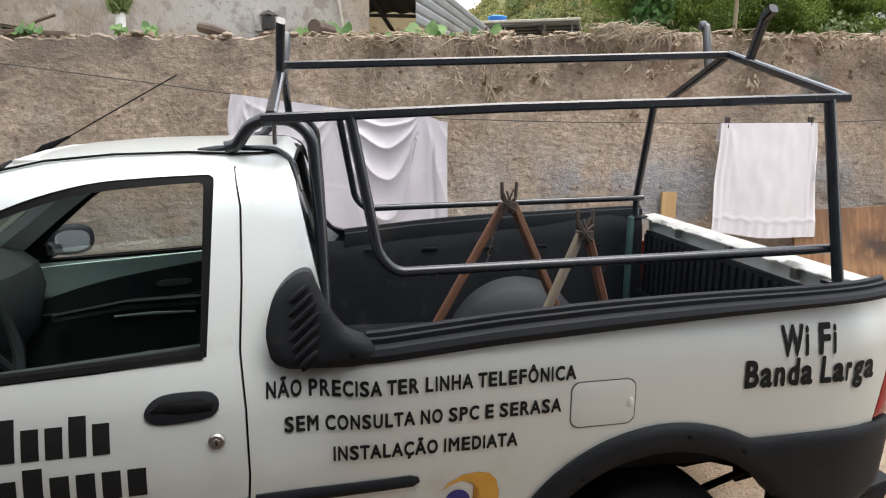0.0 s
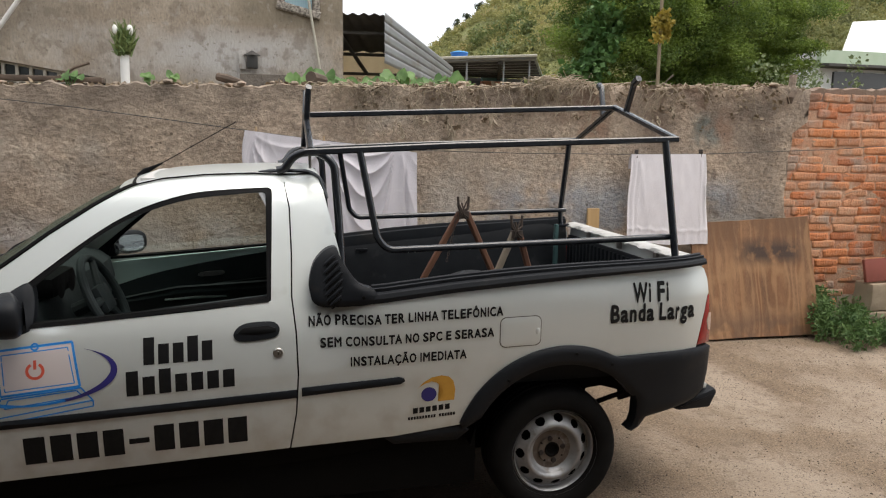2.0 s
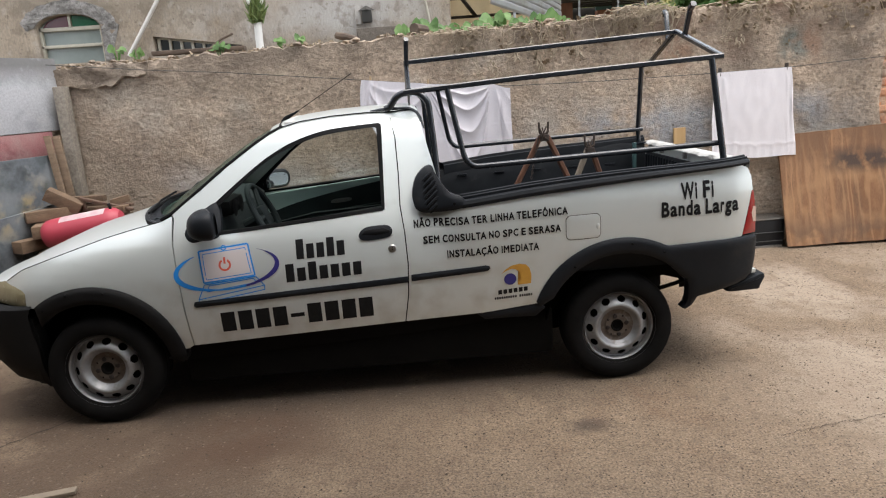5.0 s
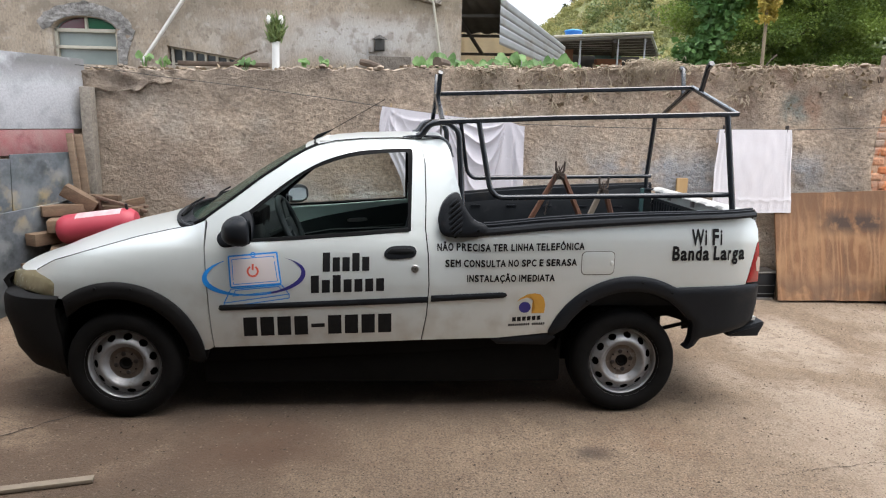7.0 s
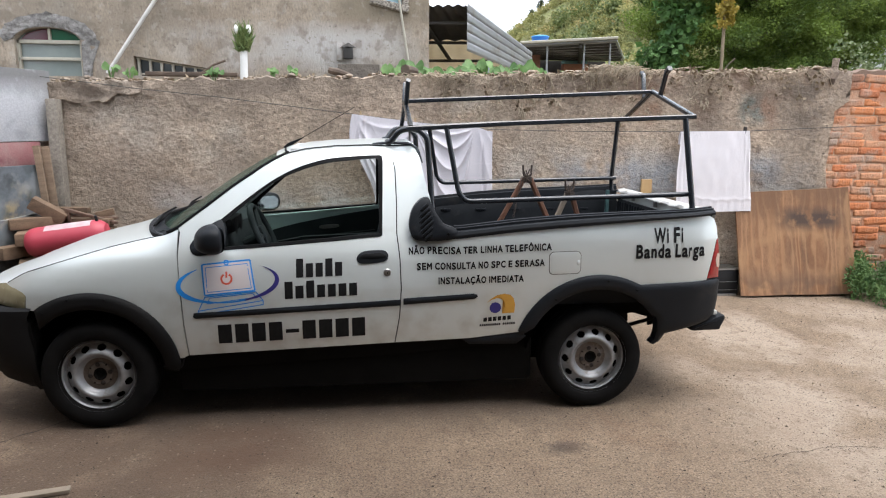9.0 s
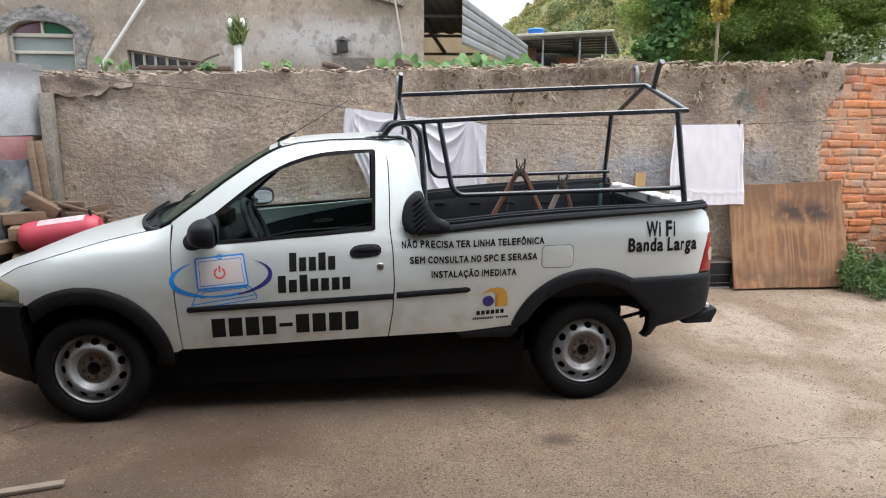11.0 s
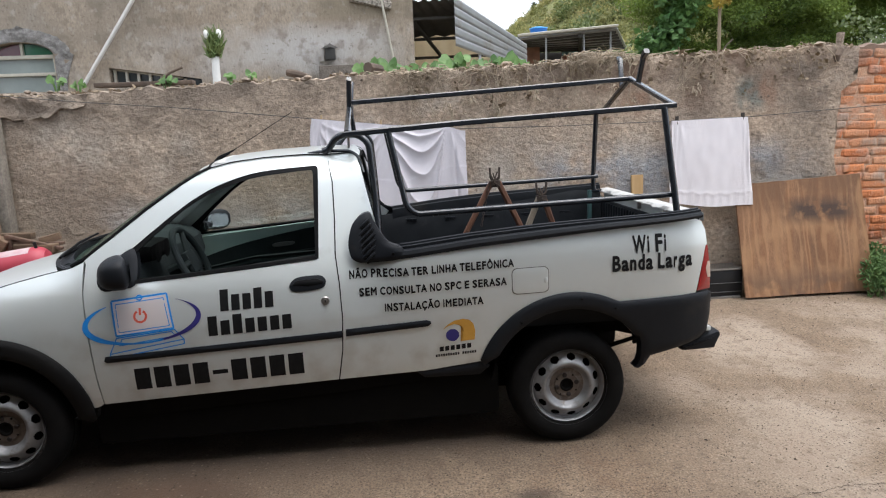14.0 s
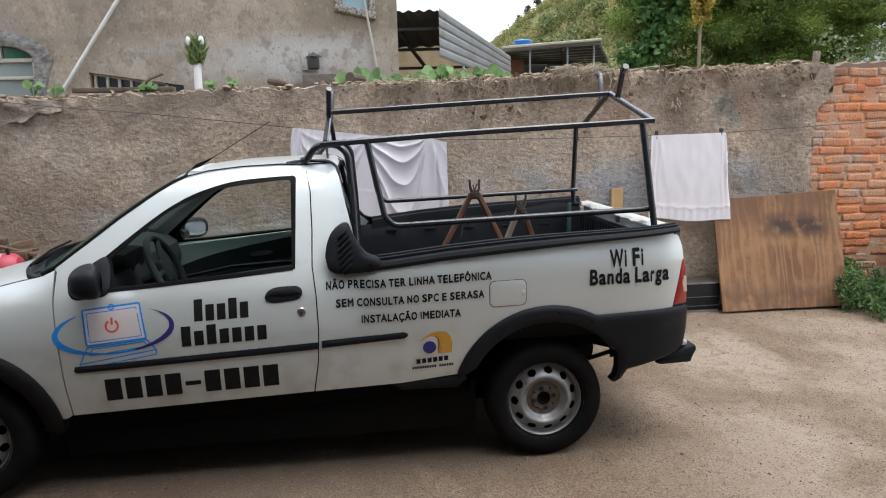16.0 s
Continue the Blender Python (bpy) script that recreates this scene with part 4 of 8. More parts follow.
# ---- far sheds, tank, house on the right ----
shed = thing("shed", (7, 22, 3.2), "far open shed with a light metal roof on thin posts", "shed")
part("shed_roof", thicken(grid_mesh([[(4.3, 21.5, 4.60), (7.95, 21.5, 4.84)], [(4.3, 21.5, 4.55), (7.95, 21.5, 4.79)], [(4.6, 25, 4.47), (9.6, 25, 4.47)]]), 0.05, (0, 0, -1)), TIN, shed)
BRICKISH = surface("far_brick", (0.34, 0.17, 0.11), (0.24, 0.12, 0.08), scale=4, rough=0.9)
part("shed_wall", box((4.4, 23.6, 2.4), (5.6, 25.0, 4.5)), BRICKISH, shed)
part("shed_wall", box((6.85, 24.6, 2.4), (7.9, 25.0, 4.17)), surface("orange_wall", (0.46, 0.20, 0.11), (0.34, 0.15, 0.09), scale=3, rough=0.9), shed, "low orange wall in the shed")
part("shed_screen", box((6.83, 24.75, 4.17), (7.9, 24.85, 4.48)), surface("teal_screen", (0.20, 0.36, 0.34), (0.14, 0.26, 0.25), scale=2, rough=0.8), shed, "pale teal screen over the low wall")
part("fascia", tube([(4.3, 21.44, 4.60), (7.95, 21.44, 4.84)], 0.05, square=True), FRAME_WHITE, shed, "pale metal fascia")
# a dark back and an added under-sheet carry the shed's inner shade as colour
part("shed_back", box((4.4, 25.1, 2.4), (8.8, 25.3, 4.34)), TIN_DARK, shed)
part("roof_lining", thicken(grid_mesh([[(4.35, 21.6, 4.50), (7.92, 21.6, 4.73)], [(4.6, 24.95, 4.38), (9.5, 24.95, 4.38)]]), 0.01, (0, 0, -1)), surface("shed_underside", (0.52, 0.52, 0.53), (0.22, 0.22, 0.23), scale=3, rough=0.6, stretch=(1, 6, 1)), shed)
for k in range(7):
    t = (k + 0.5) / 7
    part("purlin", tube([(lerp(4.4, 4.6, t), lerp(21.6, 24.9, t), lerp(4.45, 4.34, t)), (lerp(7.9, 9.5, t), lerp(21.6, 24.9, t), lerp(4.68, 4.34, t))], 0.045, square=True), TIN_DARK, shed)
part("rafter", tube([(6.6, 21.6, 4.55), (7.6, 24.9, 4.28)], 0.07, square=True), TIN_DARK, shed)
for x in (5.35, 6.75, 7.75):
    part("post", box((x, 21.7, 2.3), (x + 0.06, 21.76, 4.75)), TIN, shed)
tank = thing("water_tank", (5.4, 23, 4.6), "blue plastic roof water tank", "water tank")
bt = part("tank_body", add_lathe(bmesh.new(), [(0.0, 0.0), (0.27, 0.0), (0.33, 0.27), (0.345, 0.285)], (5.42, 23.0, 4.72), "z", 24), surface("tank_blue", (0.02, 0.16, 0.52), rough=0.4), tank)
part("tank_lid", add_lathe(bmesh.new(), [(0.352, 0.285), (0.34, 0.315), (0.15, 0.36), (0.0, 0.365)], (5.42, 23.0, 4.72), "z", 24), surface("tank_lid_blue", (0.05, 0.30, 0.62), rough=0.4), tank)
rh = thing("far_house", (17, 18, 2.4), "far white and pale green house with a white roof", "house")
GREENW = surface("pale_green_paint", (0.42, 0.52, 0.36), (0.5, 0.58, 0.45), scale=2, rough=0.8)
part("house_body", box((15.5, 16.2, 2.2), (22.0, 21, 4.7)), surface("white_paint", (0.72, 0.72, 0.70), (0.62, 0.62, 0.6), scale=2, rough=0.8), rh)
part("green_band", box((15.4, 16.05, 4.30), (22.0, 16.25, 4.70)), GREENW, rh)
part("house_roof", thicken(grid_mesh([[(16.2, 16.1, 4.72), (22.0, 16.1, 4.72)], [(17.8, 17.5, 5.9), (22.0, 17.5, 6.3)]]), 0.06, (0, 0, -1)), surface("white_tiles", (0.78, 0.78, 0.78), rough=0.7), rh)
part("window", box((16.0, 16.12, 3.4), (19.0, 16.22, 4.05)), surface("far_dark_glass", (0.06, 0.06, 0.06), rough=0.2), rh)
part("awning", box((15.3, 15.6, 4.16), (22.0, 16.2, 4.24)), TIN_DARK, rh)

# ---- the pickup truck ----
def both(name, outline, material, parent, label="", **kw):
    """A flank panel and its twin on the far side; returns the near one."""
    a = part(name, flank(outline, **kw), material, parent, label)
    part(name, flank(outline, far=True, **kw), material, parent, label)
    return a


def arc(cx, cz, r, a0, a1, n=16, sx=1.0):
    return [(cx + sx * r * math.cos(radians(lerp(a0, a1, i / n))), cz + r * math.sin(radians(lerp(a0, a1, i / n)))) for i in range(n + 1)]


truck = thing("pickup_truck", (-1.3, MID, 0), "silver-white two-door pickup truck with black trim parked on concrete", "pickup truck")

HOOD_LINE = [(-3.16, 0.780), (-3.13, 0.797), (-3.04, 0.846), (-2.87, 0.899), (-2.73, 0.940), (-2.60, 0.977), (-2.46, 1.008), (-2.32, 1.036), (-2.262, 1.062)]
PILLAR = [(-2.266, 1.066), (-2.133, 1.165), (-1.991, 1.274), (-1.845, 1.373), (-1.756, 1.426), (-1.70, 1.452), (-1.608, 1.473), (-1.452, 1.488), (-1.261, 1.494), (-1.137, 1.490)]
DOOR_REAR = [(-1.137, 1.455), (-1.118, 1.364), (-1.114, 1.184), (-1.117, 1.03), (-1.103, 0.90), (-1.098, 0.742), (-1.108, 0.582), (-1.134, 0.433)]
SEAM_FRONT = [(-2.231, 0.392), (-2.242, 0.567), (-2.249, 0.752), (-2.261, 0.925), (-2.262, 1.060)]
G = 0.003

# front wing
wing = [(x - G, z) for x, z in SEAM_FRONT] + HOOD_LINE[::-1][1:]
wing += [(-3.045, 0.752), (-3.022, 0.733), (-3.03, 0.660)]
wing += arc(-2.712, 0.34, 0.395, 127, 7, 20) + [(-2.30, 0.375), (-2.26, 0.378)]
both("front_wing", wing, PAINT, truck, depth=0.03)

# door, with its window opening
door_top = [(p[0] + 0.012, p[1] - 0.020) for p in PILLAR[:-1]]
door_out = [(x + G, z) for x, z in SEAM_FRONT[:-1]] + [(-2.250, 1.052)] + door_top + [(-1.140, 1.470)] + [(x - G, z) for x, z in DOOR_REAR[1:]]


def eased_line(pts, n=4):
    """An open line made smooth through its points."""
    out, k = [], len(pts) - 1
    for i in range(k):
        a, b, c, d = Vector(pts[max(0, i - 1)]), Vector(pts[i]), Vector(pts[i + 1]), Vector(pts[min(k, i + 2)])
        for j in range(n):
            t = j / n
            out.append(tuple(0.5 * (2 * b + (c - a) * t + (2 * a - 5 * b + 4 * c - d) * t * t + (3 * b - 3 * c + d - a) * t ** 3)))
    return out + [tuple(pts[-1])]


WIN = [(-2.185, 0.946)] + eased_line([(-2.196, 0.990), (-2.095, 1.072), (-1.971, 1.172), (-1.85, 1.264), (-1.758, 1.324), (-1.644, 1.379), (-1.498, 1.421), (-1.351, 1.436), (-1.20, 1.443)]) + [(-1.187, 1.436), (-1.185, 1.42), (-1.195, 1.018), (-1.45, 0.993), (-1.80, 0.970)]
door = part("door", flank(door_out, holes=[WIN], depth=0.03), PAINT, truck)
door_far = part("door", flank(door_out, holes=[WIN], depth=0.03, far=True), PAINT, truck)
WIN_IN = [(-2.125, 0.966)] + eased_line([(-2.10, 1.020), (-2.030, 1.094), (-1.93, 1.180), (-1.831, 1.260), (-1.725, 1.323), (-1.595, 1.373), (-1.482, 1.400), (-1.318, 1.417), (-1.222, 1.423)]) + [(-1.213, 1.417), (-1.211, 1.405), (-1.211, 1.031), (-1.45, 1.010), (-1.651, 0.995), (-1.80, 0.984)]


def rounded(poly, n=3):
    """A closed outline made smooth through its points."""
    out, k = [], len(poly)
    for i in range(k):
        a, b, c, d = (Vector(poly[(i + j) % k]) for j in (-1, 0, 1, 2))
        for j in range(n):
            t = j / n
            out.append(tuple(0.5 * (2 * b + (c - a) * t + (2 * a - 5 * b + 4 * c - d) * t * t + (3 * b - 3 * c + d - a) * t ** 3)))
    return out


for d, far in ((door, False), (door_far, True)):
    part("window_seal", flank([(x, z) for x, z in WIN], holes=[WIN_IN], off=-0.004, depth=0.03, far=far), RUBBER, d, "black rubber window seal")
    if far:
        pane = part("window_glass", flank(WIN_IN, off=-0.018, depth=0.0, far=far), WINDOW, d, "clear side window glass")
        pane.visible_shadow = False
    # waist strip and side moulding
    part("waist_strip", flank([(-2.185, 0.946), (-1.203, 1.016), (-1.203, 1.030), (-2.185, 0.960)], off=0.004, depth=0.012, far=far), RUBBER, d)
    part("side_moulding", flank([(-2.192, 0.612), (-2.185, 0.632), (-1.104, 0.680), (-1.104, 0.648), (-2.18, 0.602)], off=0.014, depth=0.014, taper=0.008, far=far), PLASTIC, d, "black rubbing strip")
    # inner trim, two-tone
    part("upper_trim", flank([(-2.20, 0.80), (-2.2, 0.930), (-2.0, 0.952), (-1.15, 1.030), (-1.15, 0.86)], off=-0.07, depth=0.02, far=far), TRIM_GREEN if far else INTERIOR, d, "pale green painted inner door" if far else "")
    part("lower_trim", flank([(-2.20, 0.45), (-2.2, 0.76), (-2.05, 0.815), (-1.96, 0.845), (-1.88, 0.868), (-1.80, 0.888), (-1.637, 0.922), (-1.40, 0.966), (-1.15, 1.006), (-1.15, 0.45)], off=-0.095, depth=0.02, far=far), INTERIOR, d, "black lower door trim")
    part("armrest", flank([(-2.05, 0.745), (-1.75, 0.80), (-1.2, 0.825), (-1.2, 0.79), (-1.75, 0.765), (-2.05, 0.72)], off=-0.145, depth=0.05, taper=0.01, far=far), INTERIOR, d)
    part("pull_handle", flank(rounded([(-1.62, 0.872), (-1.50, 0.880), (-1.50, 0.858), (-1.62, 0.85)]), off=-0.115, depth=0.02, step=0.03, far=far), CHROME, d, "small inner pull handle")

part("trim_ridge", tube([(x, 1.492, z) for x, z in ((-2.20, 0.722), (-1.99, 0.740), (-1.73, 0.775), (-1.47, 0.810), (-1.22, 0.835))], 0.004, 6), surface("trim_seam", (0.10, 0.115, 0.11), rough=0.5), door_far, "pale seam across the door trim")
part("pocket_lip", tube([(x, 1.475, z) for x, z in ((-1.82, 0.718), (-1.65, 0.726), (-1.48, 0.728))], [0.005, 0.008, 0.005], 6), TRIM_GREEN, door_far, "greenish lip of the door pocket")
for far in (False, True):
    edge = [(x - 0.014, z) for x, z in DOOR_REAR] + [(x + 0.014, z) for x, z in DOOR_REAR[::-1]]
    part("door_seal", flank(edge, off=-0.014, depth=0.01, far=far), RUBBER, door_far if far else door)
    edge = [(x - 0.012, z) for x, z in SEAM_FRONT] + [(x + 0.012, z) for x, z in SEAM_FRONT[::-1]]
    part("door_seal", flank(edge, off=-0.014, depth=0.01, far=far), RUBBER, door_far if far else door)

# handle and lock on the near door
bm = flank(rounded([(-1.335, 0.905), (-1.318, 0.930), (-1.28, 0.944), (-1.20, 0.946), (-1.174, 0.936), (-1.165, 0.918), (-1.172, 0.897), (-1.20, 0.884), (-1.29, 0.876), (-1.325, 0.884)]), off=0.008, depth=0.02, taper=0.004, step=0.02)
handle = part("door_handle", bm, PLASTIC, door, "black recessed door handle")
part("pull", flank([(-1.322, 0.908), (-1.30, 0.928), (-1.21, 0.934), (-1.178, 0.922), (-1.18, 0.908), (-1.25, 0.902)], off=0.016, depth=0.014, taper=0.006, step=0.02), RUBBER, door)
bm = add_lathe(bmesh.new(), [(0.0, -0.012), (0.008, -0.012), (0.009, -0.008), (0.0165, -0.008), (0.020, -0.004), (0.020, 0.02)], (-1.172, side_y(-1.172, 0.829), 0.829), seg=20)
lock = part("door_lock", bm, CHROME, door, "round metal door lock")
part("keyhole", box((-1.1735, -0.028 + 0.005, 0.824), (-1.1705, -0.02 + 0.008, 0.834)), RUBBER, door)

# cab corner and bed side, one pressing
quarter = [(x + G, z) for x, z in DOOR_REAR[::-1]] + [(-1.125, 1.483), (-1.06, 1.497), (-1.005, 1.497), (-0.995, 1.47), (-0.978, 1.425), (-0.952, 1.303), (-0.930, 1.213), (-0.905, 1.10), (-0.80, 1.01), (-0.477, 1.042), (-0.16, 1.066), (0.162, 1.089), (0.50, 1.113), (0.62, 1.122), (0.665, 1.10), (0.685, 1.055), (0.690, 0.99),
           (0.680, 0.979), (0.627, 0.752), (0.20, 0.735)] + arc(0.0, 0.32, 0.455, 64, 160, 20) + [(-0.45, 0.475), (-0.72, 0.446)]
near_quarter = both("bed_side", quarter, PAINT, truck, depth=0.025)
part("side_moulding", flank([(-1.087, 0.652), (-1.087, 0.686), (-0.705, 0.706), (-0.685, 0.700), (-0.682, 0.688), (-0.70, 0.676)], off=0.014, depth=0.014, taper=0.008), PLASTIC, near_quarter, "black rubbing strip")

# fuel flap
FLAP = []
for cx, cz, a0 in ((-0.262, 0.905, 90), (-0.262, 0.833, 180), (-0.138, 0.833, 270), (-0.138, 0.905, 0)):
    for k in range(7):
        a = radians(a0 + 15 * k)
        FLAP.append((cx + 0.025 * math.cos(a), cz + 0.025 * math.sin(a) + 0.02 * (cx + 0.2)))
flap = part("fuel_flap", flank(FLAP, off=0.004, depth=0.010, taper=0.002, step=0.03), PAINT, near_quarter)
part("flap_gap", flank([(-0.2 + (x + 0.2) * 1.034, 0.868 + (z - 0.868) * 1.05) for x, z in FLAP], off=0.0012, depth=0.004, step=0.03), surface("dirty_gap", (0.07, 0.065, 0.055), rough=0.8), near_quarter)
bm = bmesh.new()
bmesh.ops.create_uvsphere(bm, u_segments=16, v_segments=8, radius=0.018, matrix=Matrix.Translation((-0.127, side_y(-0.127, 0.865) + 0.0, 0.868)) @ Matrix.Diagonal((0.7, 0.32, 1, 1)))
part("finger_notch", bm, PAINT, near_quarter)

# plastic air vents behind the cab
VENT = [(-1.030, 1.010), (-1.046, 1.045), (-1.050, 1.093), (-1.030, 1.165), (-0.985, 1.213), (-0.945, 1.222), (-0.930, 1.19), (-0.906, 1.145), (-0.861, 1.085), (-0.80, 1.060), (-0.80, 1.010), (-0.97, 0.994)]


def vent_y(x, z):
    return lerp(side_y(x, z), -0.012 + 0.10 * max(0, z - 1.05), 0.55)


VENT = rounded(VENT)
vent = part("side_vent", flank(VENT, off=0.018, depth=0.05, taper=0.012, step=0.03, surface_y=vent_y), PLASTIC, truck, "black plastic vent cover with slanted slots")
part("side_vent", flank(VENT, off=0.018, depth=0.05, taper=0.012, step=0.03, far=True, surface_y=vent_y), PLASTIC, truck)
for i in range(7):
    cz = 1.176 - 0.0255 * i
    cx = -0.972 + 0.0035 * i
    h = (0.026, 0.034, 0.040, 0.043, 0.042, 0.036, 0.026)[i]
    a, b = (cx - h * 0.80, cz - h * 0.80), (cx + h * 0.86, cz + h * 0.70)
    pts = [(lerp(a[0], b[0], t), vent_y(lerp(a[0], b[0], t), lerp(a[1], b[1], t)) - 0.018, lerp(a[1], b[1], t)) for t in (0, 0.12, 0.5, 0.88, 1)]
    part("slat", tube(pts, [0.003, 0.0066, 0.0075, 0.0066, 0.003], 8), PLASTIC, vent)
    part("slot", tube([(p[0] + 0.0045, p[1] + 0.001, p[2] - 0.0105) for p in pts], [0.002, 0.0058, 0.0065, 0.0058, 0.002], 6), RUBBER, vent)
part("fixing", add_lathe(bmesh.new(), [(0, -0.006), (0.007, -0.005), (0.009, 0.004)], (-0.845, vent_y(-0.845, 1.035) - 0.016, 1.035), seg=12), RUBBER, vent)

# bed rail caps: a broad lower band and two ribs on top
RAIL = [(-0.80, 1.012), (-0.477, 1.046), (-0.16, 1.070), (0.162, 1.093), (0.50, 1.116), (0.655, 1.126)]


def rail_z(x):
    return table(RAIL, x)


for far in (False, True):
    xs = [-0.81 + 0.0489 * i for i in range(31)]
    prof = [(-0.034, -0.004), (-0.037, 0.014), (-0.030, 0.030), (-0.018, 0.036), (-0.012, 0.037), (-0.012, 0.050), (-0.004, 0.053), (0.002, 0.050), (0.004, 0.044), (0.012, 0.044), (0.014, 0.058), (0.022, 0.062), (0.032, 0.060), (0.036, 0.045), (0.050, 0.040), (0.058, 0.0), (0.058, -0.04)]
    rows = [[(x, side_y(x, 1.0) + 0.03 + a * 1.0 + 0.0, rail_z(x) + b * (1 - 0.35 * sstep(-0.3, 0.6, x))) for a, b in prof] for x in xs]
    bm = grid_mesh(rows)
    if far:
        mirror_far(bm)
    part("bed_rail_cap", bm, PLASTIC, truck, "black ribbed plastic bed rail cap", angle=28)

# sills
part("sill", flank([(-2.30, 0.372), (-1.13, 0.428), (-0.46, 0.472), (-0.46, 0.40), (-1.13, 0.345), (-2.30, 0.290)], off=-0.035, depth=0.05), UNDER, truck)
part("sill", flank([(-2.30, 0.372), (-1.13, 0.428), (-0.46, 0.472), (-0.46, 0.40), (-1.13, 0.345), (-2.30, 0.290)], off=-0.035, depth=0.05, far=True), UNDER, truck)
part("sill_cover", flank([(-0.78, 0.452), (-0.70, 0.450), (-0.44, 0.470), (-0.40, 0.445), (-0.45, 0.40), (-0.72, 0.405)], off=0.004, depth=0.03, taper=0.01), PLASTIC, truck)

# wheel arch flares
flare_f = arc(-2.712, 0.335, 0.418, 128, -2, 24, 1.04) + [(-2.262, 0.372), (-2.30, 0.300), (-2.375, 0.33)] + arc(-2.712, 0.31, 0.355, 4, 135, 24, 1.0)
flare_r = [(-0.43, 0.455)] + arc(0.0, 0.32, 0.478, 160, 62, 24) + [(0.24, 0.737), (0.45, 0.747), (0.70, 0.756), (0.722, 0.745), (0.722, 0.63), (0.708, 0.545), (0.66, 0.515), (0.61, 0.500), (0.40, 0.447), (0.375, 0.40), (0.345, 0.378), (0.325, 0.385), (0.345, 0.41), (0.352, 0.45), (0.348, 0.53), (0.335, 0.556)] + arc(0.0, 0.31, 0.405, 37, 152, 24)
for far in (False, True):
    fl = part("wheel_arch_flare", flank(flare_f, off=0.024, depth=0.06, taper=0.014, far=far), BUMPER, truck, "black plastic front wheel arch flare")
    fr = part("rear_lower_cladding", flank(flare_r, off=0.022, depth=0.06, taper=0.012, far=far), PLASTIC, truck, "black plastic rear flare and bumper corner")
    if not far:
        for x, z in ((-2.80, 0.722), (-2.62, 0.718), (-2.47, 0.60), (-2.93, 0.65)):
            part("clip", add_lathe(bmesh.new(), [(0, -0.007), (0.006, -0.006), (0.008, 0.004)], (x, side_y(x, z) - 0.021, z), seg=10), RUBBER, fl)
        for x, z in ((0.045, 0.765), (-0.25, 0.665), (0.21, 0.71)):
            part("clip", add_lathe(bmesh.new(), [(0, -0.007), (0.006, -0.006), (0.008, 0.004)], (x, side_y(x, z) - 0.021, z), seg=10), RUBBER, fr)

# front bumper: swept round the nose
rows = []
secs = [(0.205, 0.12, 0), (0.26, 0.05, 0), (0.36, 0.0, 0), (0.45, -0.02, 0), (0.545, -0.05, 0), (0.62, -0.05, 0), (0.655, -0.035, 0), (0.668, 0.02, 0)]
for z, o, _ in secs:
    row = []
    for k in range(41):
        u = -1 + 2 * k / 40
        s = abs(u)
        if s > 0.62:
            t = (1 - s) / 0.38
            x = -3.00 - 0.34 * math.sin(t * math.pi / 2)
            y = MID - math.copysign(0.805 - 0.27 * (1 - math.cos(t * math.pi / 2)), u)
        else:
            x = -3.34 - 0.10 * (1 - (s / 0.62) ** 2)
            y = MID - u / 0.62 * 0.535
        y = MID + (y - MID) * (1 - max(0, o) * 0.8)
        row.append((min(x + o, -3.03) if s > 0.62 else x + o, y, z + 0.008 * math.cos(u * 1.4)))
    rows.append(row)
part("front_bumper", thicken(grid_mesh(rows), 0.03, (1, 0, 0)), BUMPER, truck, "dark grey unpainted front bumper")
for far in (False, True):
    part("bumper_corner", flank([(-3.16, 0.56), (-3.02, 0.60), (-3.005, 0.48), (-3.02, 0.34), (-3.035, 0.215), (-3.10, 0.212), (-3.15, 0.30)], off=0.006, depth=0.08, taper=0.01, far=far), BUMPER, truck)
# nose panel and grille between lamps
rows = [[(-3.40 - 0.035 * (1 - abs(u) ** 2) + dx, MID + u * 0.56, z) for u in [k / 8 for k in range(-8, 9)]] for z, dx in ((0.655, 0.02), (0.70, 0.0), (0.735, 0.03), (0.75, 0.07))]
part("grille_panel", thicken(grid_mesh(rows), 0.03, (1, 0, 0)), BUMPER, truck)

# headlamps
HEAD = [(-3.034, 0.664), (-3.024, 0.733), (-3.048, 0.755), (-3.10, 0.772), (-3.17, 0.782), (-3.28, 0.765), (-3.36, 0.745), (-3.36, 0.672), (-3.20, 0.672)]
for far in (False, True):
    hl = part("headlamp", flank(HEAD, off=0.004, depth=0.05, taper=0.006, far=far), LENS_HEAD, truck, "clouded yellowed headlamp")

# bonnet
nu, nv = 22, 28
rows = []
for i in range(nu + 1):
    u = i / nu
    row = []
    for j in range(nv + 1):
        v = j / nv
        c = 1 - (2 * v - 1) ** 2
        c2 = c ** 0.6
        xe = lerp(-3.155, -2.335, u)
        x = lerp(xe - 0.27 * c2, -2.335 - 0.185 * c2, u)
        ze = table(HOOD_LINE, xe)
        y0 = side_y(xe, ze) + 0.006
        y = lerp(y0, 2 * MID - y0, v)
        z = ze + c2 * lerp(-0.035, 0.028, sstep(0, 0.35, u)) + 0.012 * c2 * math.sin(u * math.pi)
        row.append((x, y, z))
    rows.append(row)
bonnet = part("bonnet", thicken(grid_mesh(rows), 0.02, (0.2, 0, -1)), PAINT, truck)
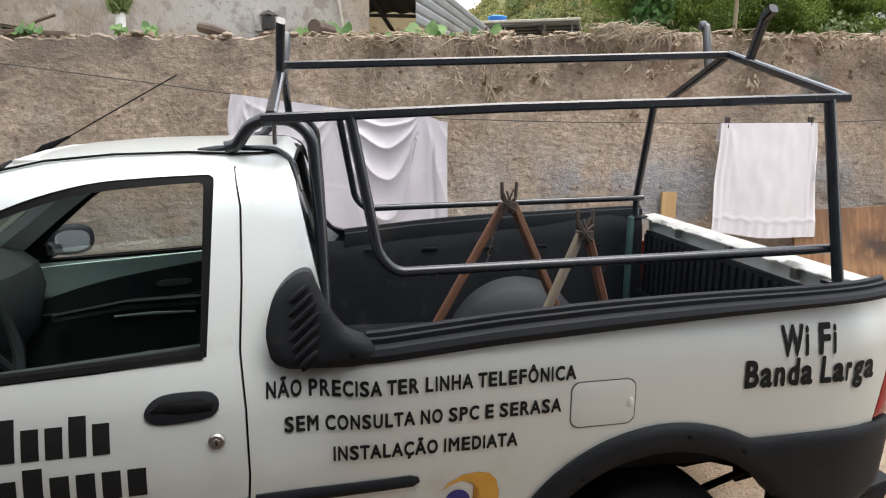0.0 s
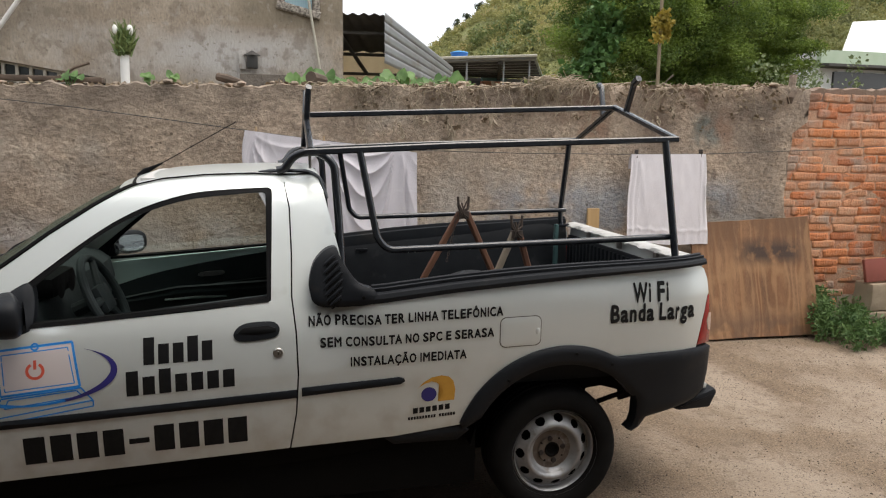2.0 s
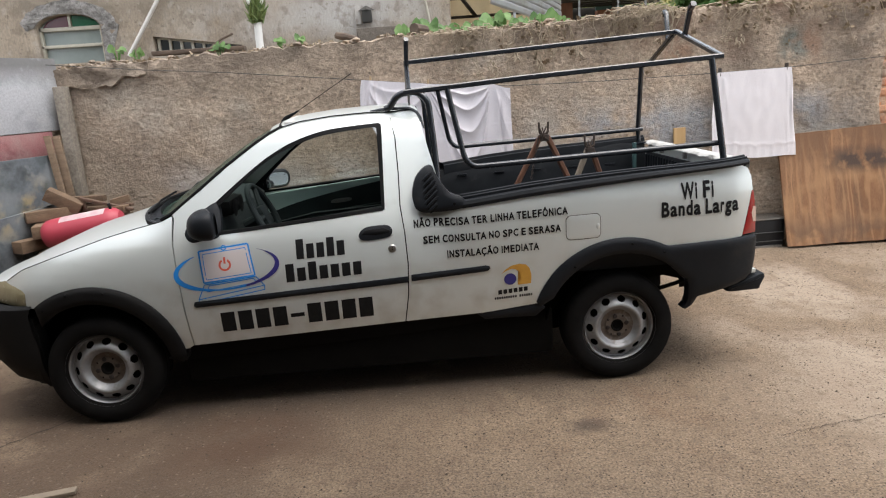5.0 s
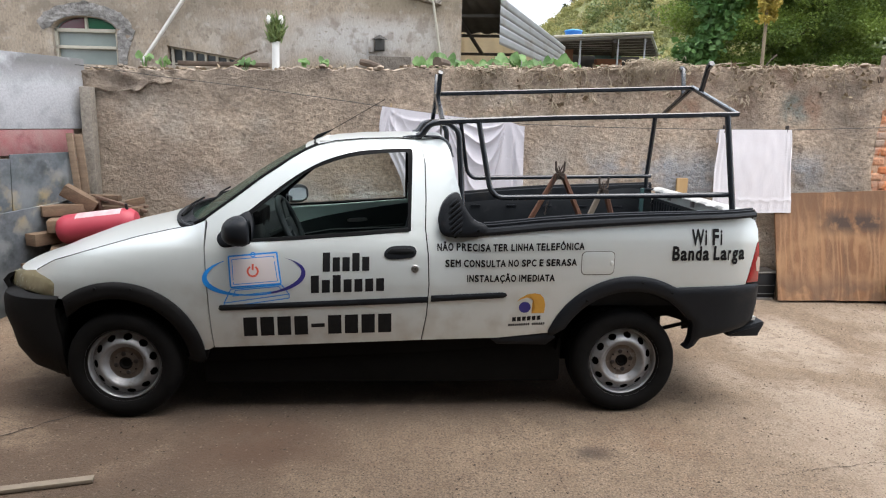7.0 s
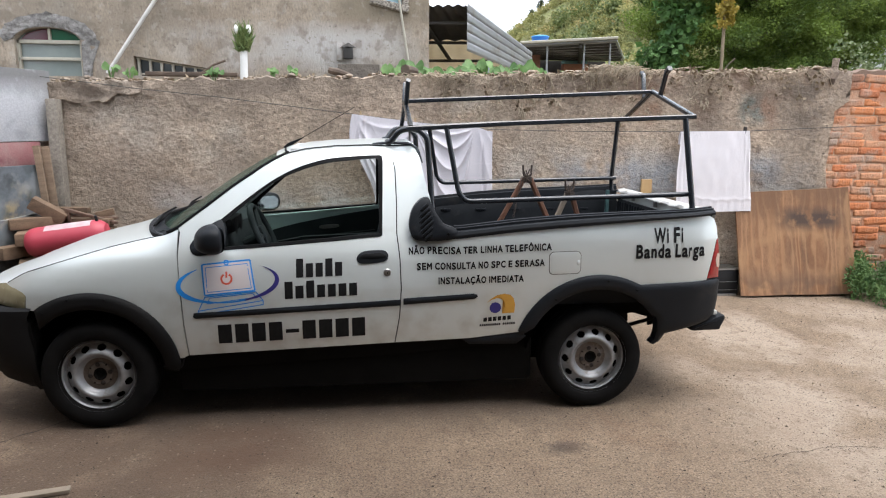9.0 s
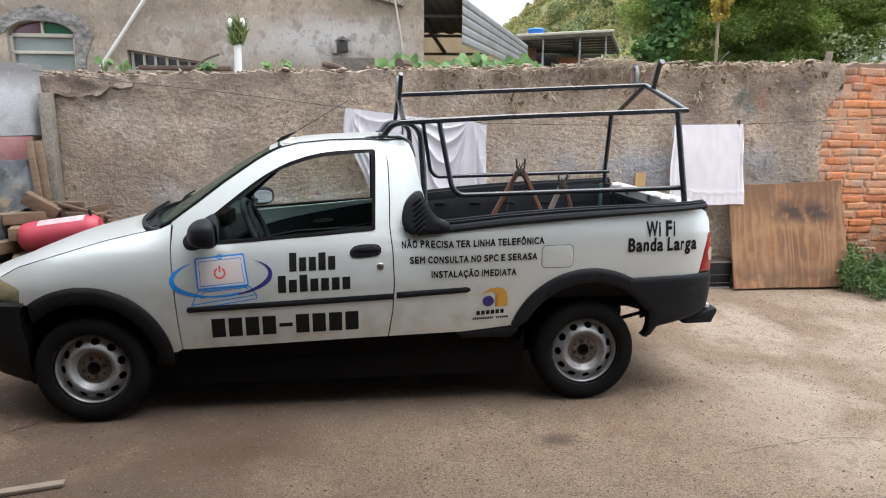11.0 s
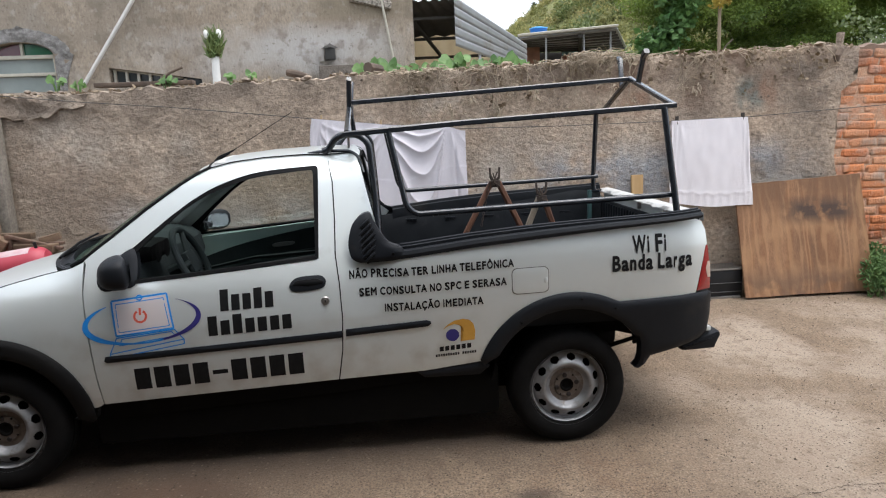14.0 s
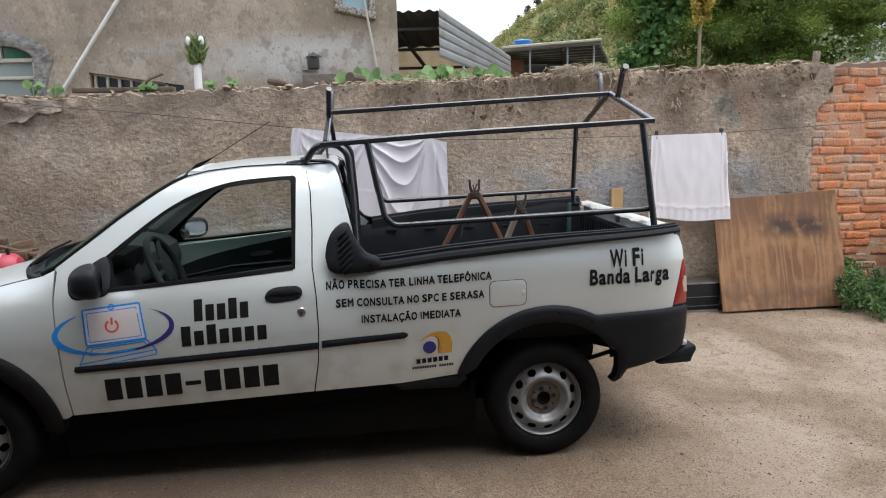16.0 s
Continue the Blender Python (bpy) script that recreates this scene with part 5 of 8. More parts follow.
for far in (0, 1):
    pts = [(x, side_y(x, z) + 0.0015, z + 0.001) for x, z in [(lerp(-3.15, -2.33, k / 20), table(HOOD_LINE, lerp(-3.15, -2.33, k / 20))) for k in range(21)]]
    part("bonnet_gap", tube([(x, 2 * MID - y if far else y, z) for x, y, z in pts], 0.0028, 6), RUBBER, bonnet, "dark gap along the bonnet edge")

# cowl and windscreen
rows = []
for i, (dx, dz) in enumerate(((-0.02, 0.0), (0.02, 0.002), (0.045, 0.008), (0.065, 0.022))):
    rows.append([(-2.335 - 0.185 * (1 - (2 * v - 1) ** 2) ** 0.6 + dx, lerp(0.085, 2 * MID - 0.085, v), 1.030 + 0.030 * (1 - (2 * v - 1) ** 2) ** 0.6 + dz) for v in [k / 24 for k in range(25)]])
cowl = part("cowl", thicken(grid_mesh(rows), 0.03, (0, 0, -1)), PLASTIC, truck, "black plastic scuttle below the windscreen")
PIL3 = [(x, side_y(x, z) + 0.012, z) for x, z in PILLAR[:6]]


def screen_row(p, b):
    """Across the car from the near pillar point p to its twin, bulging forward by b."""
    return [(p[0] - b * (1 - (2 * v - 1) ** 2) ** 0.75, lerp(p[1], 2 * MID - p[1], v), p[2] + 0.016 * (1 - (2 * v - 1) ** 2)) for v in [k / 20 for k in range(21)]]


rows = [screen_row((-2.30, 0.085, 1.04), 0.15)] + [screen_row(p, lerp(0.13, 0.05, i / 5)) for i, p in enumerate(PIL3)]
shield = part("windscreen", grid_mesh(rows), SHIELD, truck, "green-tinted windscreen")
shield.visible_shadow = False
for far in (0, 1):
    pts = [(x - 0.004, (2 * MID - y) if far else y - 0.002, z + 0.004) for x, y, z in [(-2.32, 0.085, 1.04)] + PIL3]
    part("windscreen_seal", tube(pts, 0.010, 6), RUBBER, shield)
part("header_strip", tube([(x - 0.006, y, z + 0.002) for x, y, z in rows[-1]], 0.008, 6), RUBBER, shield)
for y0, y1 in ((0.30, 0.95), (0.95, 1.45)):
    pts = [(-2.445, y0, 1.062), (-2.455, lerp(y0, y1, 0.5), 1.080), (-2.41, y1, 1.085)]
    w = part("wiper", tube(pts, 0.008, 6), RUBBER, truck, "black wiper arm")
    part("wiper_blade", tube([(-2.42, y0 - 0.1, 1.068), (-2.455, y0 + 0.2, 1.092), (-2.445, y0 + 0.42, 1.105)], 0.006, 6), RUBBER, w)

# roof and pillars
ROOF = [(-1.756, 1.424), (-1.70, 1.450), (-1.608, 1.471), (-1.452, 1.486), (-1.261, 1.493), (-1.12, 1.494), (-1.02, 1.492), (-0.985, 1.475)]
rows = []
for i, (x, z) in enumerate(ROOF):
    y0 = side_y(min(x, -1.0), z)
    rows.append([(x - 0.05 * (1 - (2 * v - 1) ** 2) ** 0.75 * (1 - i / (len(ROOF) - 1)) ** 1.5, lerp(y0, 2 * MID - y0, v), z + 0.030 * (1 - abs(2 * v - 1) ** 2.6) * (1 if i < len(ROOF) - 1 else 0.6)) for v in [k / 28 for k in range(29)]])
roof = part("roof", thicken(grid_mesh(rows), 0.02, (0, 0, -1)), PAINT, truck, angle=50)
for far in (False, True):
    rail = [(x, z) for x, z in PILLAR] + [(-1.137, 1.468)] + [(x - 0.0, z + 0.004) for x, z in door_top[::-1]]
    part("roof_pillar", flank([(x, z) for x, z in PILLAR + [(-1.06, 1.494)]] + [(-1.06, 1.46), (-1.13, 1.462)] + [(p[0] + 0.020, p[1] - 0.030) for p in PILLAR[:-1][::-1]], off=-0.004, depth=0.05, far=far), PAINT, truck)
    pts = [(x, side_y(x, z) - 0.001, z + 0.003) for x, z in PILLAR[5:] + [(-1.03, 1.494)]]
    if far:
        pts = [(x, 2 * MID - y, z) for x, y, z in pts]
    part("roof_gutter", tube(pts, 0.0035, 6), RUBBER, truck)
part("headlining", thicken(grid_mesh([[(x + 0.02, lerp(0.36, 2 * MID - 0.36, v), 1.475 + 0.02 * math.sin(v * math.pi)) for v in (0, 0.25, 0.5, 0.75, 1)] for x in (-1.72, -1.4, -1.03)]), 0.015, (0, 0, -1)), HEADLINING, truck)
# rear cab wall with its window
zs = [(0.45, 0.06), (0.9, 0.05), (1.03, 0.085), (1.2, 0.16), (1.40, 0.25)]
bm = grid_mesh([[(-0.925 - 0.08 * sstep(1.0, 1.5, z), lerp(y0, 2 * MID - y0, v), z) for v in [k / 10 for k in range(11)]] for z, y0 in zs[:3]])
part("cab_back", thicken(bm, 0.03, (-1, 0, 0)), LINER, truck)
bw = thicken(grid_mesh([[(-0.925 - 0.08 * sstep(1.0, 1.5, z), lerp(y0, 2 * MID - y0, v), z) for v in [k / 10 for k in range(11)]] for z, y0 in ((1.03, 0.13), (1.2, 0.20), (1.42, 0.29))]), 0.006, (-1, 0, 0))
rear_glass = part("rear_window", bw, WINDOW, truck)
rear_glass.visible_shadow = False
for far in (False, True):
    pts = [(-0.950, 0.145, 1.03), (-0.965, 0.215, 1.2), (-0.995, 0.315, 1.40), (-1.0, 0.38, 1.465), (-1.0, MID, 1.485)]
    if far:
        pts = [(x, 2 * MID - y, z) for x, y, z in pts]
    part("rear_window_seal", tube(pts, 0.020, 8), RUBBER, truck)

# underbody, wheel housings: near-black guesses, hung low to keep light out below
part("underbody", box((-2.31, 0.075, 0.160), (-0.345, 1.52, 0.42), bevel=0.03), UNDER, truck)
# unseen box added to block light from the far side
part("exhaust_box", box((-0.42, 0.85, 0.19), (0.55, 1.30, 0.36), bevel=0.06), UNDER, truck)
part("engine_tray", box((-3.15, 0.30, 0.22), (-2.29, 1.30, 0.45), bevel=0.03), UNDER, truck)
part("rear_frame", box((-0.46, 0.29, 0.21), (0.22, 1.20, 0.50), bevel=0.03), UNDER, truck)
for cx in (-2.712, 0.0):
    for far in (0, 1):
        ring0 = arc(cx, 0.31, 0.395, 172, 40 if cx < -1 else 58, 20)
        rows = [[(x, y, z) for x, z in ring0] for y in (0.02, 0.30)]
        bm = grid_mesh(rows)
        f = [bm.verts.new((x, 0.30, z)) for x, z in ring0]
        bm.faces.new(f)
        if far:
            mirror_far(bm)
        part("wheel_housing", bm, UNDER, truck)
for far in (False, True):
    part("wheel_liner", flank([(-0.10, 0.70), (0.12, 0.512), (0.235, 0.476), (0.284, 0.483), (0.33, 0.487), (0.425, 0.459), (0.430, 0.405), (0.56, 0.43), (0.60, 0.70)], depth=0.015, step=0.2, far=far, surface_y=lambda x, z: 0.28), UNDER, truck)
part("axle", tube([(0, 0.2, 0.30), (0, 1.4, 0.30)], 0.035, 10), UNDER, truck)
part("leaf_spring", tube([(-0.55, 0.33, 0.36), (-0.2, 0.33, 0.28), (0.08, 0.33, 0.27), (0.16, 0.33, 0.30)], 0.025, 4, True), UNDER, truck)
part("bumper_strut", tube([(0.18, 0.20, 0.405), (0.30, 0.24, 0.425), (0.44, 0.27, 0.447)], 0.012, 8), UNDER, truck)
part("rear_valance", box((0.62, 0.12, 0.52), (0.70, 1.48, 0.76), bevel=0.02), PLASTIC, truck)

# rear step bumper
bm = box((0.585, 0.03, 0.438), (0.815, 1.57, 0.530), bevel=0.022)
for v in bm.verts:
    k = sstep(0.71, 0.585, v.co.x)
    v.co.z -= 0.060 * k if v.co.z > 0.485 else 0.004 * k
    v.co.x -= 0.022 * sstep(0.20, 0.03, v.co.y) * sstep(0.7, 0.82, v.co.x) + (0.024 * sstep(0.70, 0.82, v.co.x) if v.co.z < 0.47 else 0)
step = part("rear_step", bm, PLASTIC, truck, "black rear step bumper")
part("step_tread", box((0.690, 0.05, 0.528), (0.748, 0.16, 0.552), bevel=0.006), PAINT, step, "small white step plate")
for y in (0.30, 1.30):
    part("step_bracket", box((0.5, y - 0.03, 0.42), (0.72, y + 0.03, 0.47), bevel=0.006), UNDER, step)

# tail lamps
for far in (False, True):
    tl = part("tail_lamp", flank([(0.684, 0.984), (0.634, 0.762), (0.718, 0.762), (0.716, 0.85), (0.704, 0.93), (0.694, 0.985)], off=0.006, depth=0.05, taper=0.006, step=0.03, far=far), LENS_RED, truck, "red tail lamp")
    part("clear_lens", flank([(0.692, 0.905), (0.682, 0.87), (0.694, 0.825), (0.715, 0.82), (0.708, 0.90)], off=0.010, depth=0.02, taper=0.003, step=0.03, far=far), LENS_CLEAR, tl, "pale clear lens")

# load bed
part("bed_floor", box((-0.92, 0.10, 0.60), (0.66, 1.50, 0.63)), LINER, truck)
for far in (0, 1):
    bm = grid_mesh([[(x, y, z + (rail_z(x) - 1.07 if z > 0.8 else 0)) for x in [-0.92 + 0.0988 * i for i in range(17)]] for y, z in ((0.12, 0.62), (0.105, 0.80), (0.085, 0.98), (0.07, 1.04), (0.05, 1.075))])
    thicken(bm, 0.03, (0, -1, 0))
    if far:
        mirror_far(bm)
    inner = part("bed_inner_side", bm, LINER, truck)
    bm = add_lathe(bmesh.new(), [(0.0, 0.16), (0.24, 0.15), (0.31, 0.11), (0.34, 0.0)], (0.0, 0.12, 0.50), seg=40)
    bmesh.ops.bisect_plane(bm, geom=bm.verts[:] + bm.edges[:] + bm.faces[:], plane_co=(0, 0, 0.615), plane_no=(0, 0, -1), clear_outer=True)
    if far:
        mirror_far(bm)
    part("wheel_hump", bm, surface("worn_hump", (0.022, 0.025, 0.029), (0.045, 0.048, 0.05), scale=5, rough=0.5), truck)
    for i in range(5):
        x = -0.72 + 0.27 * i
        bm = box((x, 0.078, 0.97), (x + 0.075, 0.092, 0.985), bevel=0.003)
        if far:
            mirror_far(bm)
        part("tie_slot", bm, PLASTIC, inner)

# tailgate, worn cap
gate = part("tailgate", box((0.665, 0.13, 0.64), (0.715, 1.47, 1.115), bevel=0.012), PAINT, truck, "white tailgate with a torn top cap")
rows = []
for i in range(81):
    y = lerp(0.12, 1.48, i / 80)
    w = 0.016 * noise.noise(Vector((y * 9, 0, 0))) + 0.010 * noise.noise(Vector((y * 31, 2, 0)))
    rows.append([(0.725, y, 1.09), (0.728, y, 1.125), (0.70, y, 1.137), (0.645 + w, y, 1.130), (0.632 + 1.6 * w, y, 1.122 - abs(w))])
part("gate_cap", thicken(grid_mesh(rows), 0.006, (0, 0, -1)), surface("chipped_white", (0.58, 0.58, 0.56), (0.38, 0.365, 0.34), scale=18, rough=0.5), gate, "white chipped metal cap")
part("gate_liner", box((0.640, 0.16, 0.66), (0.664, 1.44, 1.06), bevel=0.006), LINER, gate)
for i in range(26):
    y = 0.20 + i * 0.0485
    part("rib", box((0.628, y, 0.70), (0.642, y + 0.018, 1.045), bevel=0.004), LINER, gate)
for y in (0.36, 0.74, 1.12):
    part("gate_hook", box((0.630, y, 1.075), (0.650, y + 0.03, 1.115), bevel=0.004), CHROME, gate)

# wheels
TYRE_P = [(0.190, 0.004), (0.200, -0.018), (0.215, -0.026), (0.245, -0.030), (0.272, -0.022), (0.288, -0.006), (0.294, 0.02), (0.296, 0.045), (0.288, 0.047), (0.288, 0.055), (0.2965, 0.057), (0.2965, 0.085), (0.288, 0.087), (0.288, 0.095), (0.296, 0.097), (0.295, 0.125), (0.292, 0.15), (0.27, 0.175), (0.23, 0.18), (0.19, 0.165)]
RIM_P = [(0.198, -0.016), (0.203, -0.013), (0.205, -0.006), (0.199, 0.002), (0.188, 0.004), (0.184, -0.004), (0.180, 0.000), (0.178, 0.020), (0.176, 0.030), (0.172, 0.032)]


def wheel(cx, far):
    c = (cx + (0.008 if cx < -1 else -0.003), 0.022 if cx < -1 else 0.038, 0.293)
    bm = add_lathe(bmesh.new(), TYRE_P, c, seg=56)
    if far:
        mirror_far(bm)
    w = part("wheel", bm, TYRE, truck, "dusty black tyre on a grey steel wheel", angle=40)
    bm = add_lathe(bmesh.new(), RIM_P, c, seg=56)
    # dish with eleven oval holes round it
    n_h = 11
    prof = [(0.172, 0.034), (0.168, 0.030)] + [(0.168 - 0.003 * q, 0.029 - 0.0026 * q) for q in range(1, 13)] + [(0.127, -0.006), (0.120, -0.008), (0.112, -0.004), (0.104, 0.009), (0.096, 0.022), (0.088, 0.027)]
    rings = []
    seg = 220
    for r, o in prof:
        rings.append([bm.verts.new((c[0] + r * math.cos(2 * math.pi * j / seg), c[1] + o, c[2] + r * math.sin(2 * math.pi * j / seg))) for j in range(seg)])
    for i, (r0, r1) in enumerate(zip(rings, rings[1:])):
        for j in range(seg):
            turn = ((j + 0.5) % (seg // n_h) - seg / n_h / 2) * 2 * math.pi / seg
            r_mid = (prof[i][0] + prof[i + 1][0]) / 2
            if ((r_mid - 0.1515) / 0.0155) ** 2 + (turn / 0.140) ** 2 < 1:
                continue
            bm.faces.new((r0[j], r0[(j + 1) % seg], r1[(j + 1) % seg], r1[j]))
    bm2 = add_lathe(bmesh.new(), [(0.168, 0.075), (0.03, 0.075)], c, seg=40)
    bm3 = add_lathe(bmesh.new(), [(0.090, 0.0265), (0.080, 0.0285), (0.066, 0.0275), (0.060, 0.022), (0.034, 0.022)], c, seg=48)
    if far:
        mirror_far(bm), mirror_far(bm2), mirror_far(bm3)
    rim = part("rim", bm, STEEL, w, "grey painted steel rim with oval holes", angle=50)
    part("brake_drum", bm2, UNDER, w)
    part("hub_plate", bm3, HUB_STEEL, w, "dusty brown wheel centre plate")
    # a near-black disc paints the shade in the open hub
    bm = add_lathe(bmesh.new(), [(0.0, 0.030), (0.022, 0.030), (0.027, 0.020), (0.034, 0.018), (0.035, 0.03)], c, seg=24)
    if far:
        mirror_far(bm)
    part("hub_cap", bm, UNDER, w, "near-black disc for the shaded open wheel centre")
    for k in range(8):
        a = 2 * math.pi * k / 8 + 0.2
        p = (c[0] + (0.052 if k % 2 == 0 else 0.058) * math.cos(a), c[1] + (0.016 if k % 2 == 0 else 0.021), c[2] + (0.052 if k % 2 == 0 else 0.058) * math.sin(a))
        r = 0.0125 if k % 2 == 0 else 0.006
        bm = add_lathe(bmesh.new(), [(0, 0.0), (r * 0.7, 0.0), (r, 0.004), (r, 0.016)], p, seg=10)
        if far:
            mirror_far(bm)
        part("wheel_bolt", bm, RUST if k % 2 == 0 else UNDER, w)


for cx in (-2.712, 0.0):
    for far in (False, True):
        wheel(cx, far)

# door mirrors
for far in (False, True):
    turn_m = Matrix.Translation((-2.03, -0.065, 1.033)) @ Matrix.Rotation(radians(62), 4, "Z") if far else Matrix.Translation((-2.05, -0.075, 1.033)) @ Matrix.Rotation(radians(24), 4, "Z")
    bm = bmesh.new()
    bmesh.ops.create_uvsphere(bm, u_segments=28, v_segments=18, radius=1.0)
    big = 1.0 if far else 1.10
    for v in bm.verts:
        x, y, z = v.co * big
        k = 1.0 if x < 0 else 0.35
        v.co = (0.085 * x * k * (1 - 0.15 * z), 0.098 * math.copysign(abs(y) ** 0.75, y), 0.070 * math.copysign(abs(z) ** 0.75, z))
    bmesh.ops.transform(bm, matrix=turn_m, verts=bm.verts)
    if far:
        mirror_far(bm)
    mir = part("door_mirror", bm, PLASTIC, truck, "black plastic door mirror")
    bm = bmesh.new()
    bmesh.ops.create_circle(bm, cap_ends=True, segments=28, radius=1.0)
    for v in bm.verts:
        x, y, z = v.co
        v.co = (0.034, (0.070 if far else 0.084) * math.copysign(abs(x) ** 0.7, x), (0.047 if far else 0.057) * math.copysign(abs(y) ** 0.7, y))
    if far:
        bmesh.ops.rotate(bm, verts=bm.verts, cent=(0.034, 0, 0), matrix=Matrix.Rotation(radians(-5), 3, "Y"))
        bmesh.ops.translate(bm, verts=bm.verts, vec=(0.008, 0, 0))
    bmesh.ops.transform(bm, matrix=turn_m, verts=bm.verts)
    if far:
        mirror_far(bm)
    part("mirror_glass", bm, MIRROR, mir, "reflecting mirror glass")
    if far:
        bm = flank([(-2.19, 0.965), (-2.19, 1.0), (-2.13, 1.06), (-2.08, 1.065), (-2.08, 0.985)], off=0.012, depth=0.03, taper=0.01, step=0.03)
    else:
        bm = flank(rounded([(-2.196, 0.990), (-2.190, 0.950), (-2.160, 0.930), (-2.10, 0.937), (-2.03, 0.950), (-2.02, 1.04), (-2.04, 1.105), (-2.075, 1.100), (-2.138, 1.053)]), off=0.012, depth=0.04, taper=0.01, step=0.03)
    if far:
        mirror_far(bm)
    part("mirror_foot", bm, PLASTIC, mir)
    bm = tube([(-2.10, 0.05, 1.0), (-2.09, 0.0, 1.0), (-2.05, -0.05, 1.01)], [0.040, 0.034, 0.028], 10)
    if far:
        mirror_far(bm)
    part("mirror_stalk", bm, PLASTIC, mir)

# antenna on the roof
ant = part("antenna", tube([(-1.768, 0.70, 1.463), (-1.745, 0.70, 1.488), (-1.70, 0.70, 1.51), (-1.67, 0.70, 1.525)], [0.016, 0.013, 0.007, 0.004], 8), RUBBER, truck, "black roof antenna with a thin raked mast")
part("mast", tube([(-1.70, 0.70, 1.508), (-1.345, 0.70, 1.715)], 0.0022, 6), RUBBER, ant)

# cabin
part("cabin_floor", box((-2.4, 0.12, 0.36), (-0.98, 1.48, 0.40)), INTERIOR, truck)
rows = []
for i, (x, z) in enumerate(((-2.36, 1.05), (-2.24, 1.04), (-2.15, 1.02), (-2.10, 0.98), (-2.08, 0.88), (-2.12, 0.7), (-2.2, 0.6))):
    rows.append([(x + 0.02 * math.sin(v * 9), lerp(0.14, 1.46, v), z + (0.025 * math.exp(-((v - 0.23) / 0.12) ** 2) if i in (2, 3) else 0)) for v in [k / 24 for k in range(25)]])
dash = part("dashboard", thicken(grid_mesh(rows), 0.03, (-1, 0, -0.4)), INTERIOR, truck, "dark grey dashboard")
part("gauge_hood", box((-2.15, 0.28, 1.00), (-2.02, 0.58, 1.092), bevel=0.035), RUBBER, dash)
for dy in (-0.07, 0.07):
    part("dial", add_lathe(bmesh.new(), [(0.05, 0), (0.0, 0.002)], (-2.018, 0.43 + dy, 1.042), "x", 20), RUBBER, dash)
tilt = Matrix.Translation((-1.872, 0.42, 0.978)) @ Matrix.Rotation(radians(66), 4, "Y")
bm = bmesh.new()
ring = [tilt @ Vector((0.180 * math.cos(2 * math.pi * k / 40), 0.180 * math.sin(2 * math.pi * k / 40), 0)) for k in range(41)]
add_tube(bm, ring, 0.017, 10)
sw = part("steering_wheel", bm, INTERIOR, truck, "black steering wheel")
bm = bmesh.new()
add_box(bm, (-0.06, -0.07, -0.03), (0.06, 0.07, 0.012), tilt, 0.02)
for a in (25, 155, 270):
    add_tube(bm, [tilt @ Vector((0.04 * math.cos(radians(a)), 0.04 * math.sin(radians(a)), -0.01)), tilt @ Vector((0.172 * math.cos(radians(a)), 0.172 * math.sin(radians(a)), 0))], [0.02, 0.014], 8)
part("wheel_centre", bm, INTERIOR, sw)
part("steering_column", tube([tilt @ Vector((0, 0, -0.02)), tilt @ Vector((0.0, 0, -0.13))], 0.03, 10), INTERIOR, sw)
for y in (0.42, 1.16):
    base = part("seat", box((-1.72, y - 0.24, 0.42), (-1.22, y + 0.24, 0.60), bevel=0.06), SEAT, truck, "dark cloth seat")
    part("seat_back", box((-1.28, y - 0.23, 0.52), (-1.16, y + 0.23, 1.00), Matrix.Translation((-1.2, 0, 0.55)) @ Matrix.Rotation(radians(14), 4, "Y") @ Matrix.Translation((1.2, 0, -0.55)), bevel=0.05), SEAT, base)
    part("headrest", box((-1.14, y - 0.12, 1.02), (-1.05, y + 0.12, 1.14), bevel=0.035), SEAT, base)
part("inner_mirror", box((-1.83, 0.70, 1.385), (-1.805, 0.90, 1.435), bevel=0.01), RUBBER, truck)

# ---- roof rack ----
rack = thing("roof_rack", (-0.25, 0.75, 1.1), "black welded tube ladder rack on the truck bed", "roof rack")
NY, FY = 0.19, 1.40
TOP_Y = {NY: 0.19, FY: 1.25}
SQ = 0.0135
